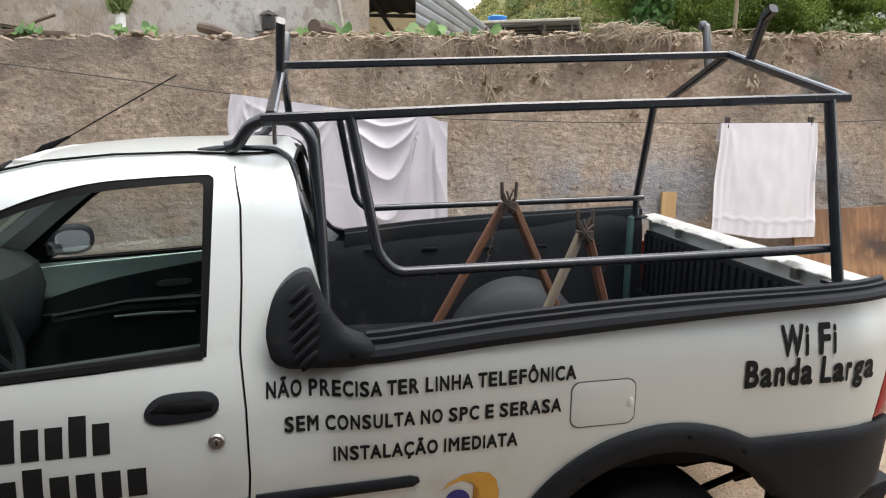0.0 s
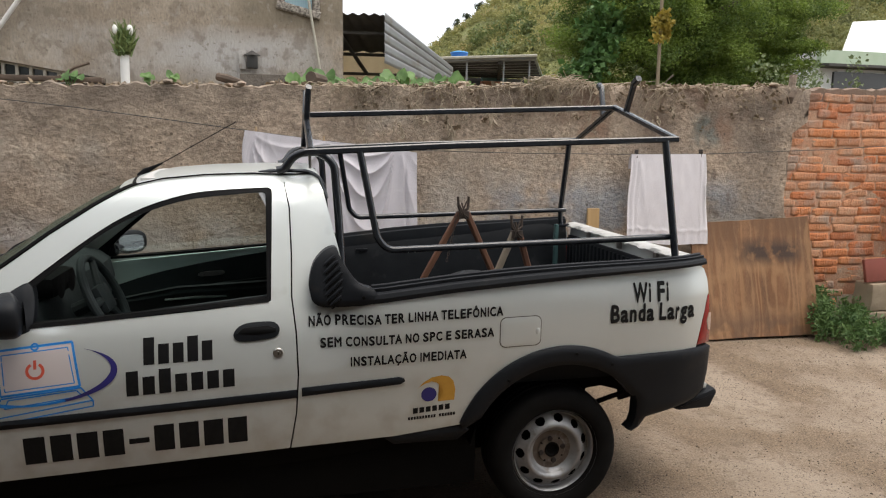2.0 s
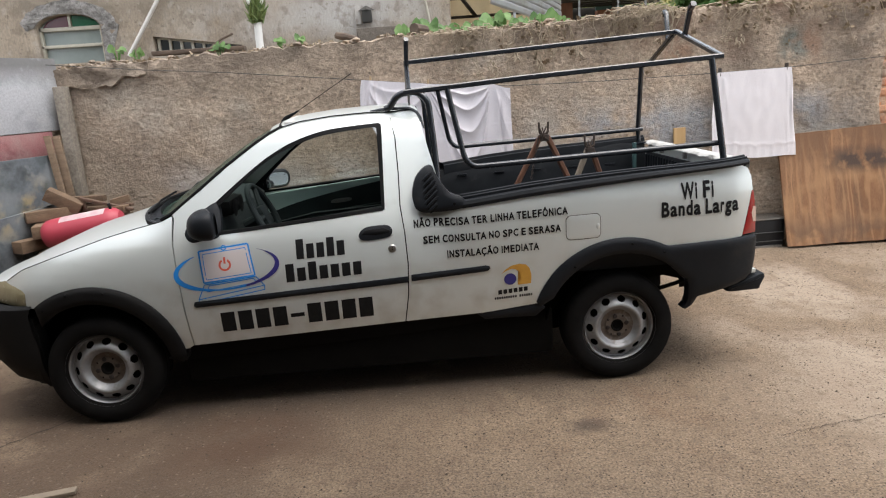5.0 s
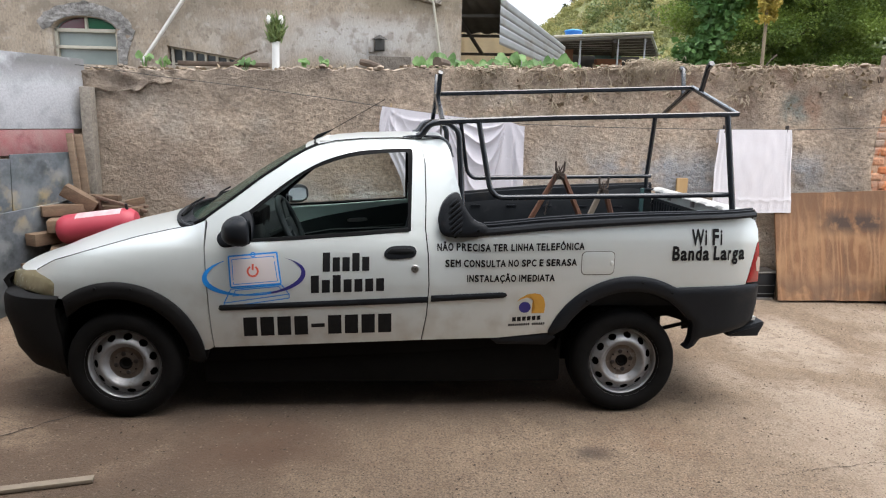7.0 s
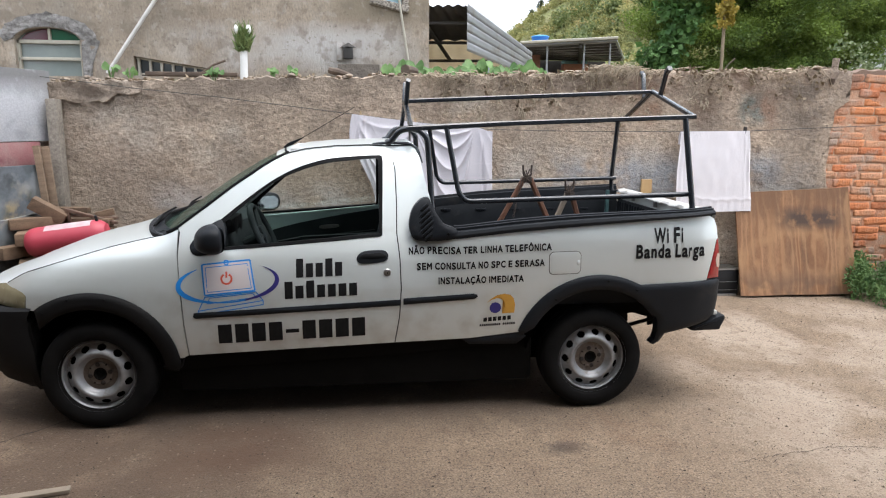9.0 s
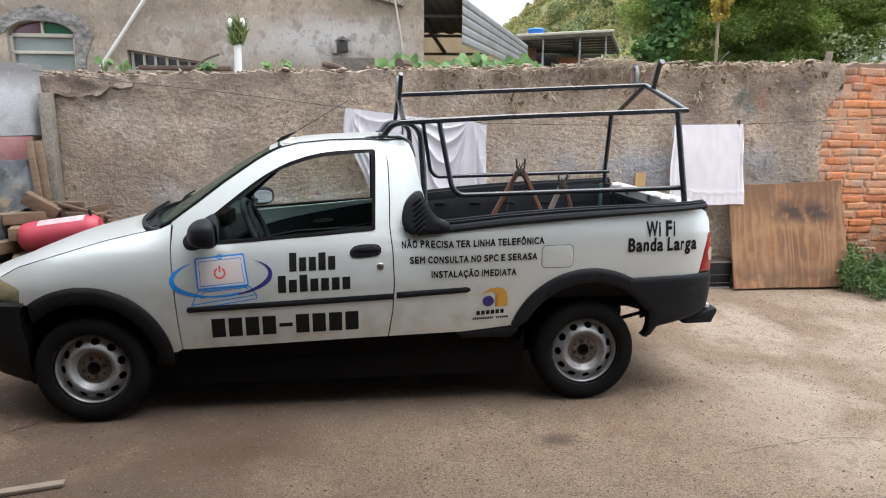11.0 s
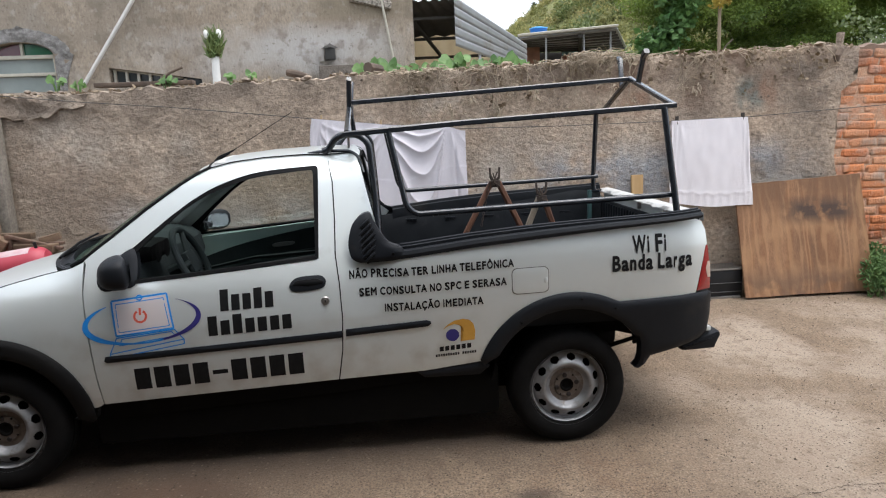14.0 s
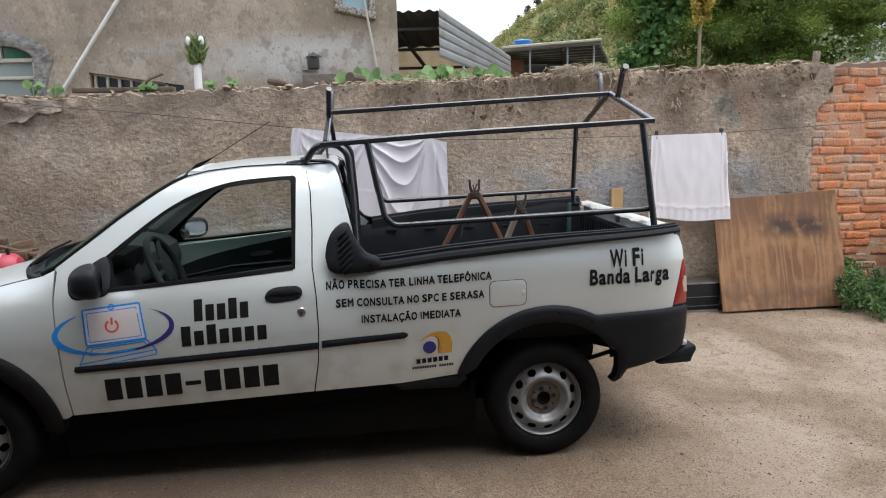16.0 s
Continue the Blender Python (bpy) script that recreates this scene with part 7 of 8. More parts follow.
add_box(bm, (-0.05, -0.012, 0.0), (0.05, 0.012, 1.07), Matrix.Translation((1.255, wall_y(1.255) - 0.05, 0.065)) @ Matrix.Rotation(radians(-1.5), 4, "X"), 0.004)
solid("timber_board", bm, surface("yellow_pine", (0.50, 0.33, 0.155), (0.38, 0.235, 0.10), scale=4, rough=0.75, stretch=(5, 5, 0.6), third=(0.3, 0.18, 0.08), third_scale=8, third_at=0.64), "yellow pine board standing against the wall", "board")
BLACKM = surface("black_metal", (0.008, 0.008, 0.009), (0.018, 0.018, 0.019), scale=6, spec=0.3, rough=0.45)
cab = thing("metal_cabinet", (1.85, 2.12, 0.09), "low black metal cabinet with a pale steel top", "cabinet")
part("cabinet_body", box((1.40, 2.085, 0.10), (2.06, 2.28, 0.335), bevel=0.008), BLACKM, cab)
part("cabinet_top", box((1.39, 2.075, 0.338), (2.07, 2.29, 0.350), bevel=0.003), CHROME, cab, "pale steel top edge")
for z in (0.150, 0.225):
    part("cabinet_rail", box((1.42, 2.078, z), (2.05, 2.084, z + 0.006), bevel=0.002), surface("rail_grey", (0.12, 0.12, 0.12), (0.06, 0.06, 0.06), scale=20, rough=0.4), cab)
part("cabinet_foot", box((1.42, 2.07, 0.08), (2.04, 2.10, 0.118), bevel=0.003), CHROME, cab, "worn steel foot rail")
REDC = surface("red_brown_board", (0.24, 0.06, 0.04), (0.17, 0.045, 0.03), scale=5, rough=0.7)
solid("red_board", box((0, 0, 0), (0.75, 0.03, 0.19), Matrix.Translation((3.52, 1.93, 0.545)) @ Matrix.Rotation(radians(-3), 4, "Y") @ Matrix.Rotation(radians(-12), 4, "X"), 0.008), REDC, "red-brown board propped on pale stone blocks", "board")
STONE = surface("pale_stone", (0.34, 0.27, 0.185), (0.25, 0.195, 0.135), scale=5, rough=0.9, bump=0.5, bump_scale=30)
STACK = [(3.58, 4.45, 0.07, 0.135, 0.26), (3.50, 4.10, 0.14, 0.215, 0.20), (3.75, 4.70, 0.14, 0.20, 0.16), (3.52, 4.30, 0.22, 0.30, 0.20), (3.53, 3.98, 0.305, 0.535, 0.18), (3.86, 4.16, 0.305, 0.43, 0.24), (4.05, 4.42, 0.305, 0.50, 0.17)]
for i, (xa, xb, za, zb, deep) in enumerate(STACK):
    bm = box((xa, 2.07 - deep, za), (xb, 2.07, zb), bevel=0.022)
    bmesh.ops.subdivide_edges(bm, edges=[e for e in bm.edges if e.calc_length() > 0.08], cuts=3, use_grid_fill=True)
    for v in bm.verts:
        v.co += 0.016 * noise.noise_vector(v.co * 7 + Vector((i * 3.1, 0, 0)))
    solid("stone_block", bm, STONE, "rough pale stone block stacked by the brick wall" if zb - za > 0.1 else "flat pale stone slab stacked by the brick wall", "stone block", "stacked stone blocks")
solid("rubble_stone", box((3.72, 1.50, 0.03), (4.02, 1.66, 0.085), Matrix.Translation((3.8, 1.6, 0)) @ Matrix.Rotation(0.3, 4, "Z") @ Matrix.Translation((-3.8, -1.6, 0)), 0.02), STONE, "flat pale stone lying on the ground", "stone")

# ---- in the truck bed: two trestles ----
WOOD_RED = surface("red_brown_wood", (0.17, 0.075, 0.04), (0.11, 0.05, 0.03), scale=8, rough=0.75, stretch=(3, 3, 0.8), bump=0.2, bump_scale=70)
WOOD_GREY = surface("greyed_wood", (0.27, 0.22, 0.16), (0.20, 0.16, 0.12), scale=8, rough=0.85, stretch=(3, 3, 0.8), bump=0.2, bump_scale=70)
IRON = surface("rusty_iron", (0.075, 0.05, 0.035), (0.04, 0.03, 0.025), scale=30, rough=0.8)


def trestle(x, y, top, span, left, right):
    t = thing("trestle", (x, y, 0.63), "small wooden trestle with iron fork in the truck bed", "trestle", "trestles in the bed")
    for dx, m, dy in ((-span, left, 0.02), (span * 0.92, right, 0.10)):
        part("leg", tube([(x + dx * 0.06, y, top - 0.02), (x + dx, y + dy, 0.632)], 0.016, square=True), m, t)
    for k in range(5):
        a = 1.3 * k
        part("wire_tie", tube([(x - 0.024 + 0.012 * k, y - 0.022, top - 0.05 + 0.008 * (k % 3)), (x - 0.01 + 0.008 * math.sin(a), y - 0.03, top - 0.015), (x - 0.028 + 0.014 * k, y - 0.02, top + 0.03 + 0.015 * math.sin(2 * a))], 0.0045, 6), IRON, t)
    bm = add_tube(bmesh.new(), bend([(x - 0.030, y, top + 0.07), (x - 0.026, y, top - 0.005), (x + 0.026, y, top - 0.005), (x + 0.030, y, top + 0.07)], 0.02), 0.007, 8)
    part("fork", bm, IRON, t, "rusty iron fork")
    part("collar", box((x - 0.03, y - 0.02, top - 0.05), (x + 0.03, y + 0.02, top - 0.008), bevel=0.004), IRON, t)
    return t


ta = trestle(-0.185, 0.98, 1.275, 0.36, WOOD_RED, WOOD_RED)
tb = trestle(0.055, 0.78, 1.19, 0.23, WOOD_GREY, WOOD_RED)
bm = bmesh.new()
for k in range(16):
    c = Vector((-0.225 - 0.006 * k * 0.6, 0.955, 1.255 - 0.017 * k))
    add_tube(bm, [c + Vector((0.006 * math.cos(a) * (1 if k % 2 else 0.3), 0.006 * math.cos(a) * (0.3 if k % 2 else 1), 0.011 * math.sin(a))) for a in [2 * math.pi * i / 8 for i in range(9)]], 0.0022, 5)
part("chain", bm, IRON, ta, "thin rusty hanging chain")
solid("green_batten", box((0.535, 1.40, 0.632), (0.558, 1.43, 1.13), bevel=0.003), surface("teal_paint", (0.02, 0.06, 0.06), (0.04, 0.09, 0.085), scale=9, rough=0.7), "narrow teal-painted batten standing in the bed corner", "batten")

# ---- timber pile and compressor by the corner ----
BLOCK = surface("cut_timber", (0.23, 0.150, 0.092), (0.105, 0.068, 0.043), scale=6, rough=0.85, stretch=(1, 1, 3), grain=0.3, bump=0.35, bump_scale=60, per_object=0.2)
pile = [(-3.98, 2.02, 0.06, 96, 0.62, 0.14, 0.14), (-3.80, 2.05, 0.06, 88, 0.60, 0.13, 0.14), (-3.60, 2.05, 0.06, 92, 0.62, 0.13, 0.14), (-3.42, 2.05, 0.06, 86, 0.55, 0.13, 0.14),
        (-3.96, 2.05, 0.205, 84, 0.60, 0.14, 0.13), (-3.76, 2.02, 0.205, 97, 0.55, 0.13, 0.13), (-3.57, 2.05, 0.205, 88, 0.6, 0.12, 0.13), (-3.42, 2.08, 0.205, 94, 0.5, 0.12, 0.13),
        (-3.99, 2.04, 0.34, 70, 0.58, 0.13, 0.115), (-3.78, 2.10, 0.34, 93, 0.50, 0.13, 0.115), (-3.58, 2.05, 0.34, 85, 0.55, 0.13, 0.115),
        (-3.98, 2.10, 0.46, 112, 0.55, 0.13, 0.10), (-3.74, 2.12, 0.46, 82, 0.5, 0.12, 0.10), (-3.55, 2.15, 0.46, 3, 0.5, 0.12, 0.10),
        (-4.00, 2.12, 0.565, 62, 0.50, 0.12, 0.10), (-3.66, 2.30, 0.565, -4, 0.55, 0.11, 0.10), (-4.00, 2.14, 0.67, 108, 0.48, 0.12, 0.10), (-3.64, 2.32, 0.67, 6, 0.5, 0.11, 0.09),
        (-3.98, 2.18, 0.775, 40, 0.34, 0.12, 0.09), (-3.66, 2.34, 0.765, -8, 0.50, 0.10, 0.07)]
for x, y, z, a, w, dpt, h in pile:
    solid("timber_block", box((-w / 2, -dpt / 2, 0), (w / 2, dpt / 2, h - 0.004), Matrix.Translation((x, y, z)) @ Matrix.Rotation(radians(a), 4, "Z"), 0.006), BLOCK, "sawn brown timber block in a loose pile", "timber", "timber pile")
solid("timber_block", box((-0.14, -0.05, -0.05), (0.14, 0.05, 0.05), Matrix.Translation((-3.88, 2.26, 0.905)) @ Euler((0.1, radians(33), 0.2)).to_matrix().to_4x4(), 0.006), BLOCK, "sawn timber block tilted on top of the pile", "timber", "timber pile")
SLAT = surface("dark_slat", (0.15, 0.092, 0.062), (0.085, 0.052, 0.036), scale=9, rough=0.85, stretch=(4, 1, 1), grain=0.2)
for x, y, z, a, tilt_d, w, d, h, m, label in ((-3.565, 2.30, 0.852, 2, 17, 0.42, 0.045, 0.022, SLAT, "dark brown timber slat sloping down the pile"), (-3.77, 2.42, 0.890, -3, 1, 0.30, 0.07, 0.05, BLOCK, "pale sawn board on the pile"),
                                       (-3.49, 2.40, 0.862, 12, -12, 0.15, 0.06, 0.055, BLOCK, "short sawn offcut on the pile"), (-3.60, 2.40, 0.835, -8, 3, 0.44, 0.05, 0.022, SLAT, "dark thin timber slat on the pile"), (-3.74, 2.29, 0.855, 0, 84, 0.09, 0.03, 0.026, SLAT, "dark upright stub of timber on the pile")):
    solid("thin_timber", box((-w / 2, -d / 2, -h / 2), (w / 2, d / 2, h / 2), Matrix.Translation((x, y, z)) @ Euler((0, radians(tilt_d), radians(a))).to_matrix().to_4x4(), 0.003), m, label, "timber", "slats on the pile")
RED_TANK = surface("compressor_red", (0.44, 0.05, 0.075), (0.36, 0.04, 0.06), scale=5, rough=0.5, third=(0.55, 0.25, 0.25), third_scale=7, third_at=0.66)
comp = thing("air_compressor", (-3.62, 2.0, 0.56), "faded red air compressor tank resting on the timber pile", "compressor")
mt = Matrix.Translation((-3.625, 1.985, 0.718)) @ Euler((0, radians(-7), radians(4))).to_matrix().to_4x4()
bm = add_lathe(bmesh.new(), [(0.0, -0.315), (0.05, -0.31), (0.09, -0.29), (0.113, -0.255), (0.118, -0.22), (0.1185, -0.20), (0.118, 0.2), (0.118, 0.22), (0.108, 0.26), (0.08, 0.295), (0.0, 0.31)], (0, 0, 0), "x", 36)
bmesh.ops.transform(bm, matrix=mt, verts=bm.verts)
tk = part("tank", bm, RED_TANK, comp)
bm = grid_mesh([[mt @ Vector((x, 0.1195 * math.sin(a) * -1, 0.1195 * math.cos(a))) for x in (-0.14, 0.0, 0.20)] for a in [lerp(-0.2, 0.75, k / 8) for k in range(9)]])
part("sticker", bm, surface("pale_sticker", (0.55, 0.46, 0.46), (0.42, 0.2, 0.22), scale=14, rough=0.5), tk, "pale worn sticker")
for x in (-0.2, 0.2):
    part("tank_foot", box((x - 0.03, -0.10, -0.15), (x + 0.03, 0.10, -0.105), mt, 0.006), BLACKM, comp)
part("valve", tube([mt @ Vector((0.24, -0.02, 0.09)), mt @ Vector((0.24, -0.03, 0.155))], 0.012, 8), BLACKM, comp)

# ---- on the ground ----
solid("timber_strip", box((-0.33, -0.022, 0), (0.33, 0.022, 0.018), Matrix.Translation((-2.92, -0.72, 0.003)) @ Matrix.Rotation(radians(13), 4, "Z"), 0.003), WOOD_GREY, "short grey timber strip lying on the concrete", "timber")
CRACK = surface("dark_joint", (0.045, 0.033, 0.025), rough=0.95)


def crack(pts, w, seed):
    r = random.Random(seed)
    out = []
    for a, b in zip(pts, pts[1:]):
        n = 14
        for k in range(n):
            t = k / n
            out.append((lerp(a[0], b[0], t) + r.uniform(-1, 1) * 0.008, lerp(a[1], b[1], t) + r.uniform(-1, 1) * 0.008))
    rows = []
    for i, (x, y) in enumerate(out):
        q = w * r.uniform(0.4, 1.3)
        rows.append([(x, y - q, ground_z(x, y - q) + 0.0035), (x, y, ground_z(x, y) + 0.0045), (x, y + q, ground_z(x, y + q) + 0.0035)])
    bm = grid_mesh(rows)
    ob = part("crack", bm, CRACK, ground, "dark crack in the concrete")


crack([(-2.85, 0.20), (-3.3, -0.25), (-3.9, -0.8)], 0.007, 1)
crack([(0.5, -0.7), (0.66, -0.66), (0.85, -0.63), (1.05, -0.59), (1.28, -0.61), (1.39, -0.69), (1.5, -0.77)], 0.0016, 2)
bm = add_tube(bmesh.new(), bend([(-4.7, 0.10, 0.008), (-4.2, -0.10, 0.008), (-3.95, 0.12, 0.008), (-4.1, 0.40, 0.008), (-4.6, 0.42, 0.008)], 0.2), 0.006, 6)
solid("hose", bm, RUBBER, "thin black hose lying looped on the concrete", "hose")

# ---- plants ----


def foliage(name, dark, light, rough=0.6, trans=0.25, bough=3.0):
    """Leaves whose green differs from bough to bough and from leaf to leaf."""
    m = bpy.data.materials.new(name)
    m.use_nodes = True
    n, l = m.node_tree.nodes, m.node_tree.links
    b = n["Principled BSDF"]
    g, r = n.new("ShaderNodeNewGeometry"), n.new("ShaderNodeMix")
    r.data_type = "RGBA"
    r.inputs[6].default_value, r.inputs[7].default_value = rgb(dark), rgb(light)
    t, spread_f, both_f = n.new("ShaderNodeTexNoise"), n.new("ShaderNodeMapRange"), n.new("ShaderNodeMath")
    t.inputs["Scale"].default_value, t.inputs["Detail"].default_value = bough, 3.0
    l.new(g.outputs["Position"], t.inputs["Vector"])
    spread_f.inputs["From Min"].default_value, spread_f.inputs["From Max"].default_value, spread_f.inputs["To Max"].default_value = 0.36, 0.64, 0.62
    l.new(t.outputs["Fac"], spread_f.inputs["Value"])
    both_f.operation = "MULTIPLY_ADD"
    both_f.inputs[1].default_value = 0.38
    l.new(g.outputs["Random Per Island"], both_f.inputs[0]), l.new(spread_f.outputs[0], both_f.inputs[2])
    l.new(both_f.outputs[0], r.inputs[0])
    l.new(r.outputs[2], b.inputs["Base Color"])
    b.inputs["Roughness"].default_value = rough
    tr, mx = n.new("ShaderNodeBsdfTranslucent"), n.new("ShaderNodeMixShader")
    l.new(r.outputs[2], tr.inputs[0])
    mx.inputs[0].default_value = trans
    l.new(b.outputs[0], mx.inputs[1])
    l.new(tr.outputs[0], mx.inputs[2])
    l.new(mx.outputs[0], n["Material Output"].inputs[0])
    return m


def leaf_mesh(name, centres, radii, each, size, material, seed, flat=0.0, aspect=0.45):
    """Many small folded leaves in clumps round centres."""
    r = np.random.default_rng(seed)
    n = len(centres) * each
    c = np.repeat(np.array(centres, float), each, 0)
    rad = np.repeat(np.array(radii, float).reshape(len(centres), -1) * np.ones((len(centres), 3)), each, 0)
    d = r.normal(size=(n, 3))
    d /= np.linalg.norm(d, axis=1, keepdims=True)
    d *= (r.random((n, 1)) ** 0.45)
    p = c + d * rad
    a = r.normal(size=(n, 3))
    a[:, 2] *= (1 - flat)
    a[:, 2] -= 0.25
    a /= np.linalg.norm(a, axis=1, keepdims=True)
    w = np.cross(a, r.normal(size=(n, 3)))
    w /= np.linalg.norm(w, axis=1, keepdims=True)
    s = size * r.uniform(0.55, 1.4, (n, 1))
    nr = np.cross(a, w) * 0.12
    v = np.stack([p, p + a * s * 0.5 + w * s * aspect + nr * s, p + a * s, p + a * s * 0.5 - w * s * aspect + nr * s], 1).reshape(-1, 3)
    i = np.arange(n) * 4
    f = np.concatenate([np.stack([i, i + 1, i + 2], 1), np.stack([i, i + 2, i + 3], 1)])
    me = bpy.data.meshes.new(name)
    me.from_pydata(v.tolist(), [], f.tolist())
    me.materials.append(material)
    return new(name, me)


LEAF_TREE = foliage("tree_leaves", (0.045, 0.09, 0.016), (0.26, 0.35, 0.062), 0.55, 0.4, 1.1)
LEAF_CREEP = foliage("creeper_leaves", (0.05, 0.13, 0.03), (0.12, 0.22, 0.06))
LEAF_SCRUB = foliage("scrub_leaves", (0.14, 0.158, 0.055), (0.46, 0.42, 0.17), 0.7, 0.4, 0.16)
LEAF_DRY = foliage("dry_leaves", (0.14, 0.10, 0.065), (0.34, 0.265, 0.175), 0.9, 0.1, 9.0)
LEAF_BROAD = foliage("broad_leaves", (0.035, 0.10, 0.022), (0.17, 0.29, 0.085), 0.55, 0.3, 6.0)
BARK = surface("bark", (0.12, 0.09, 0.065), (0.07, 0.055, 0.04), scale=6, rough=0.95, bump=0.6, bump_scale=20)
rt = random.Random(11)

# the big tree behind the wall
tree = thing("tree", (9.2, 14.6, 2.9), "large dense dark green tree behind the wall", "tree")
bm = bmesh.new()
add_tube(bm, [(9.2, 14.6, 2.3), (9.25, 14.6, 3.2), (9.1, 14.6, 4.3), (9.2, 14.5, 5.6)], [0.32, 0.26, 0.2, 0.1], 10)
part("trunk", bm, BARK, tree)
for k in range(9):
    a = k * 2.4
    bm = tube([(9.2, 14.6, 3.2 + 0.25 * k), (9.2 + 1.3 * math.cos(a), 14.6 + 0.9 * math.sin(a), 3.9 + 0.27 * k), (9.2 + 2.7 * math.cos(a), 14.6 + 1.6 * math.sin(a), 4.3 + 0.3 * k)], [0.11, 0.07, 0.03], 7)
    part("limb", bm, BARK, tree)
for k in range(5):
    part("limb", tube([(9.4, 14.8, 3.4 + 0.3 * k), (10.6, 15.0, 3.9 + 0.35 * k), (12.6 + 0.3 * k, 15.0, 4.0 + 0.5 * k)], [0.10, 0.07, 0.025], 7), BARK, tree)
cs, rs = [], []
while len(cs) < 330:
    d = Vector((rt.gauss(0, 1), rt.gauss(0, 1), rt.gauss(0, 1))).normalized() * (rt.random() ** 0.35)
    bulge = 1 + 0.22 * noise.noise(d * 2.3 + Vector((4, 1, 7)))
    p = Vector((8.95 + 3.05 * d.x * bulge, 14.6 + 2.3 * d.y * bulge, 5.0 + 2.9 * d.z * bulge))
    if p.z > 2.6 and p.y < 15.8:
        cs.append(tuple(p)), rs.append((rt.uniform(0.35, 0.7), rt.uniform(0.3, 0.6), rt.uniform(0.22, 0.42)))
while len(cs) < 500:
    d = Vector((rt.gauss(0, 1), rt.gauss(0, 1), rt.gauss(0, 1))).normalized() * (rt.random() ** 0.35)
    bulge = 1 + 0.25 * noise.noise(d * 2.3 + Vector((1, 5, 2)))
    p = Vector((11.9 + 2.5 * d.x * bulge, 15.2 + 1.6 * d.y * bulge, 5.5 + 1.9 * d.z * bulge))
    cs.append(tuple(p)), rs.append((rt.uniform(0.35, 0.7), rt.uniform(0.3, 0.6), rt.uniform(0.18, 0.36)))
while len(cs) < 600:
    d = Vector((rt.gauss(0, 1), rt.gauss(0, 1), rt.gauss(0, 1))).normalized() * (rt.random() ** 0.35)
    p = Vector((12.3 + 1.9 * d.x, 15.2 + 1.2 * d.y, 4.3 + 1.5 * d.z))
    cs.append(tuple(p)), rs.append((rt.uniform(0.35, 0.6), rt.uniform(0.3, 0.5), rt.uniform(0.14, 0.28)))
crown = leaf_mesh("crown", cs, rs, 560, 0.066, LEAF_TREE, 3, 0.3, 0.30)
adopt(crown, tree)
cs = [(5.75 + rt.uniform(-0.35, 0.5) + 0.18 * k * 0.16, 13.2 + rt.uniform(-0.3, 0.3), 2.8 + 0.065 * k) for k in range(46)]
creeper = leaf_mesh("creeper", cs, [(0.34, 0.25, 0.25)] * len(cs), 60, 0.17, LEAF_CREEP, 5, 0.2)
adopt(creeper, tree)
tagged(creeper, "lighter broad-leaved creeper on the crown")
# paler bush beside the brick end
cs = [(10.6 + rt.gauss(0, 0.9), 11.0 + rt.gauss(0, 0.3), 2.75 + abs(rt.gauss(0, 0.42))) for k in range(16)]
bush = tagged(leaf_mesh("bush", cs, [(0.3, 0.25, 0.25)] * len(cs), 40, 0.08, foliage("pale_bush_leaves", (0.09, 0.13, 0.05), (0.22, 0.26, 0.12)), 6), "sparse dusty green bush behind the wall", "bush")

# hillside scrub
cs, rs = [], []
while len(cs) < 4800:
    y = rt.uniform(30, 118)
    x = rt.uniform(4 + y * 0.05, 22 + y * 0.62)
    v = y - WALL_LEAN * x
    z = ground_z(x, y)
    k = noise.noise(Vector((x * 0.09, y * 0.09, 2)))
    if k < -0.32 and rt.random() < 0.6:
        continue
    h = rt.uniform(0.25, 0.75) * (1 + 0.9 * max(0, k))
    cs.append((x, y, z + h * 0.5)), rs.append((h * 1.1, h * 1.1, h * 0.75))
scrub = tagged(leaf_mesh("hill_scrub", cs, rs, 76, 0.17, LEAF_SCRUB, 8, 0.2, 0.6), "dense green and yellow scrub covering the hillside", "scrub", kind="stuff")
for k, (x, y, h) in enumerate(((24.5, 104, 2.6), (26.2, 106, 3.0), (27.3, 104, 2.4), (29.0, 103, 3.2), (31.5, 104, 4.2), (33.0, 103, 3.6), (35.5, 104, 4.5), (38.0, 104, 4.0))):
    z = ground_z(x, y)
    t = thing("hill_tree", (x, y, z), "small dark tree on the ridge of the hill", "tree", "trees on the ridge")
    part("trunk", tube([(x, y, z - 0.3), (x + 0.1, y, z + h * 0.7)], [0.09, 0.04], 6), BARK, t)
    cs = [(x + rt.gauss(0, 0.32 * h * 0.3), y + rt.gauss(0, 0.3), z + h * rt.uniform(0.55, 1.0)) for _ in range(9)]
    cr = leaf_mesh("crown", cs, [(0.4, 0.4, 0.3)] * 9, 40, 0.22, foliage("ridge_leaves", (0.03, 0.045, 0.02), (0.07, 0.09, 0.04)) if k == 0 else bpy.data.materials["ridge_leaves"], 20 + k)
    adopt(cr, t)

# tall pole with a dry clump on it
pole = thing("garden_pole", (3.295, 5.0, 2.1), "tall thin wooden pole with a yellow dry plant clump", "pole")
part("shaft", tube([(3.295, 5.0, 2.0), (3.285, 5.0, 3.2), (3.27, 5.0, 5.2)], [0.022, 0.02, 0.018], 8), surface("pale_pole", (0.27, 0.215, 0.14), (0.18, 0.14, 0.09), scale=9, rough=0.85, stretch=(1, 1, 0.3)), pole)
cs = [(3.295 + rt.gauss(0, 0.045), 5.0 + rt.gauss(0, 0.035), 3.06 + rt.gauss(0, 0.085)) for _ in range(22)]
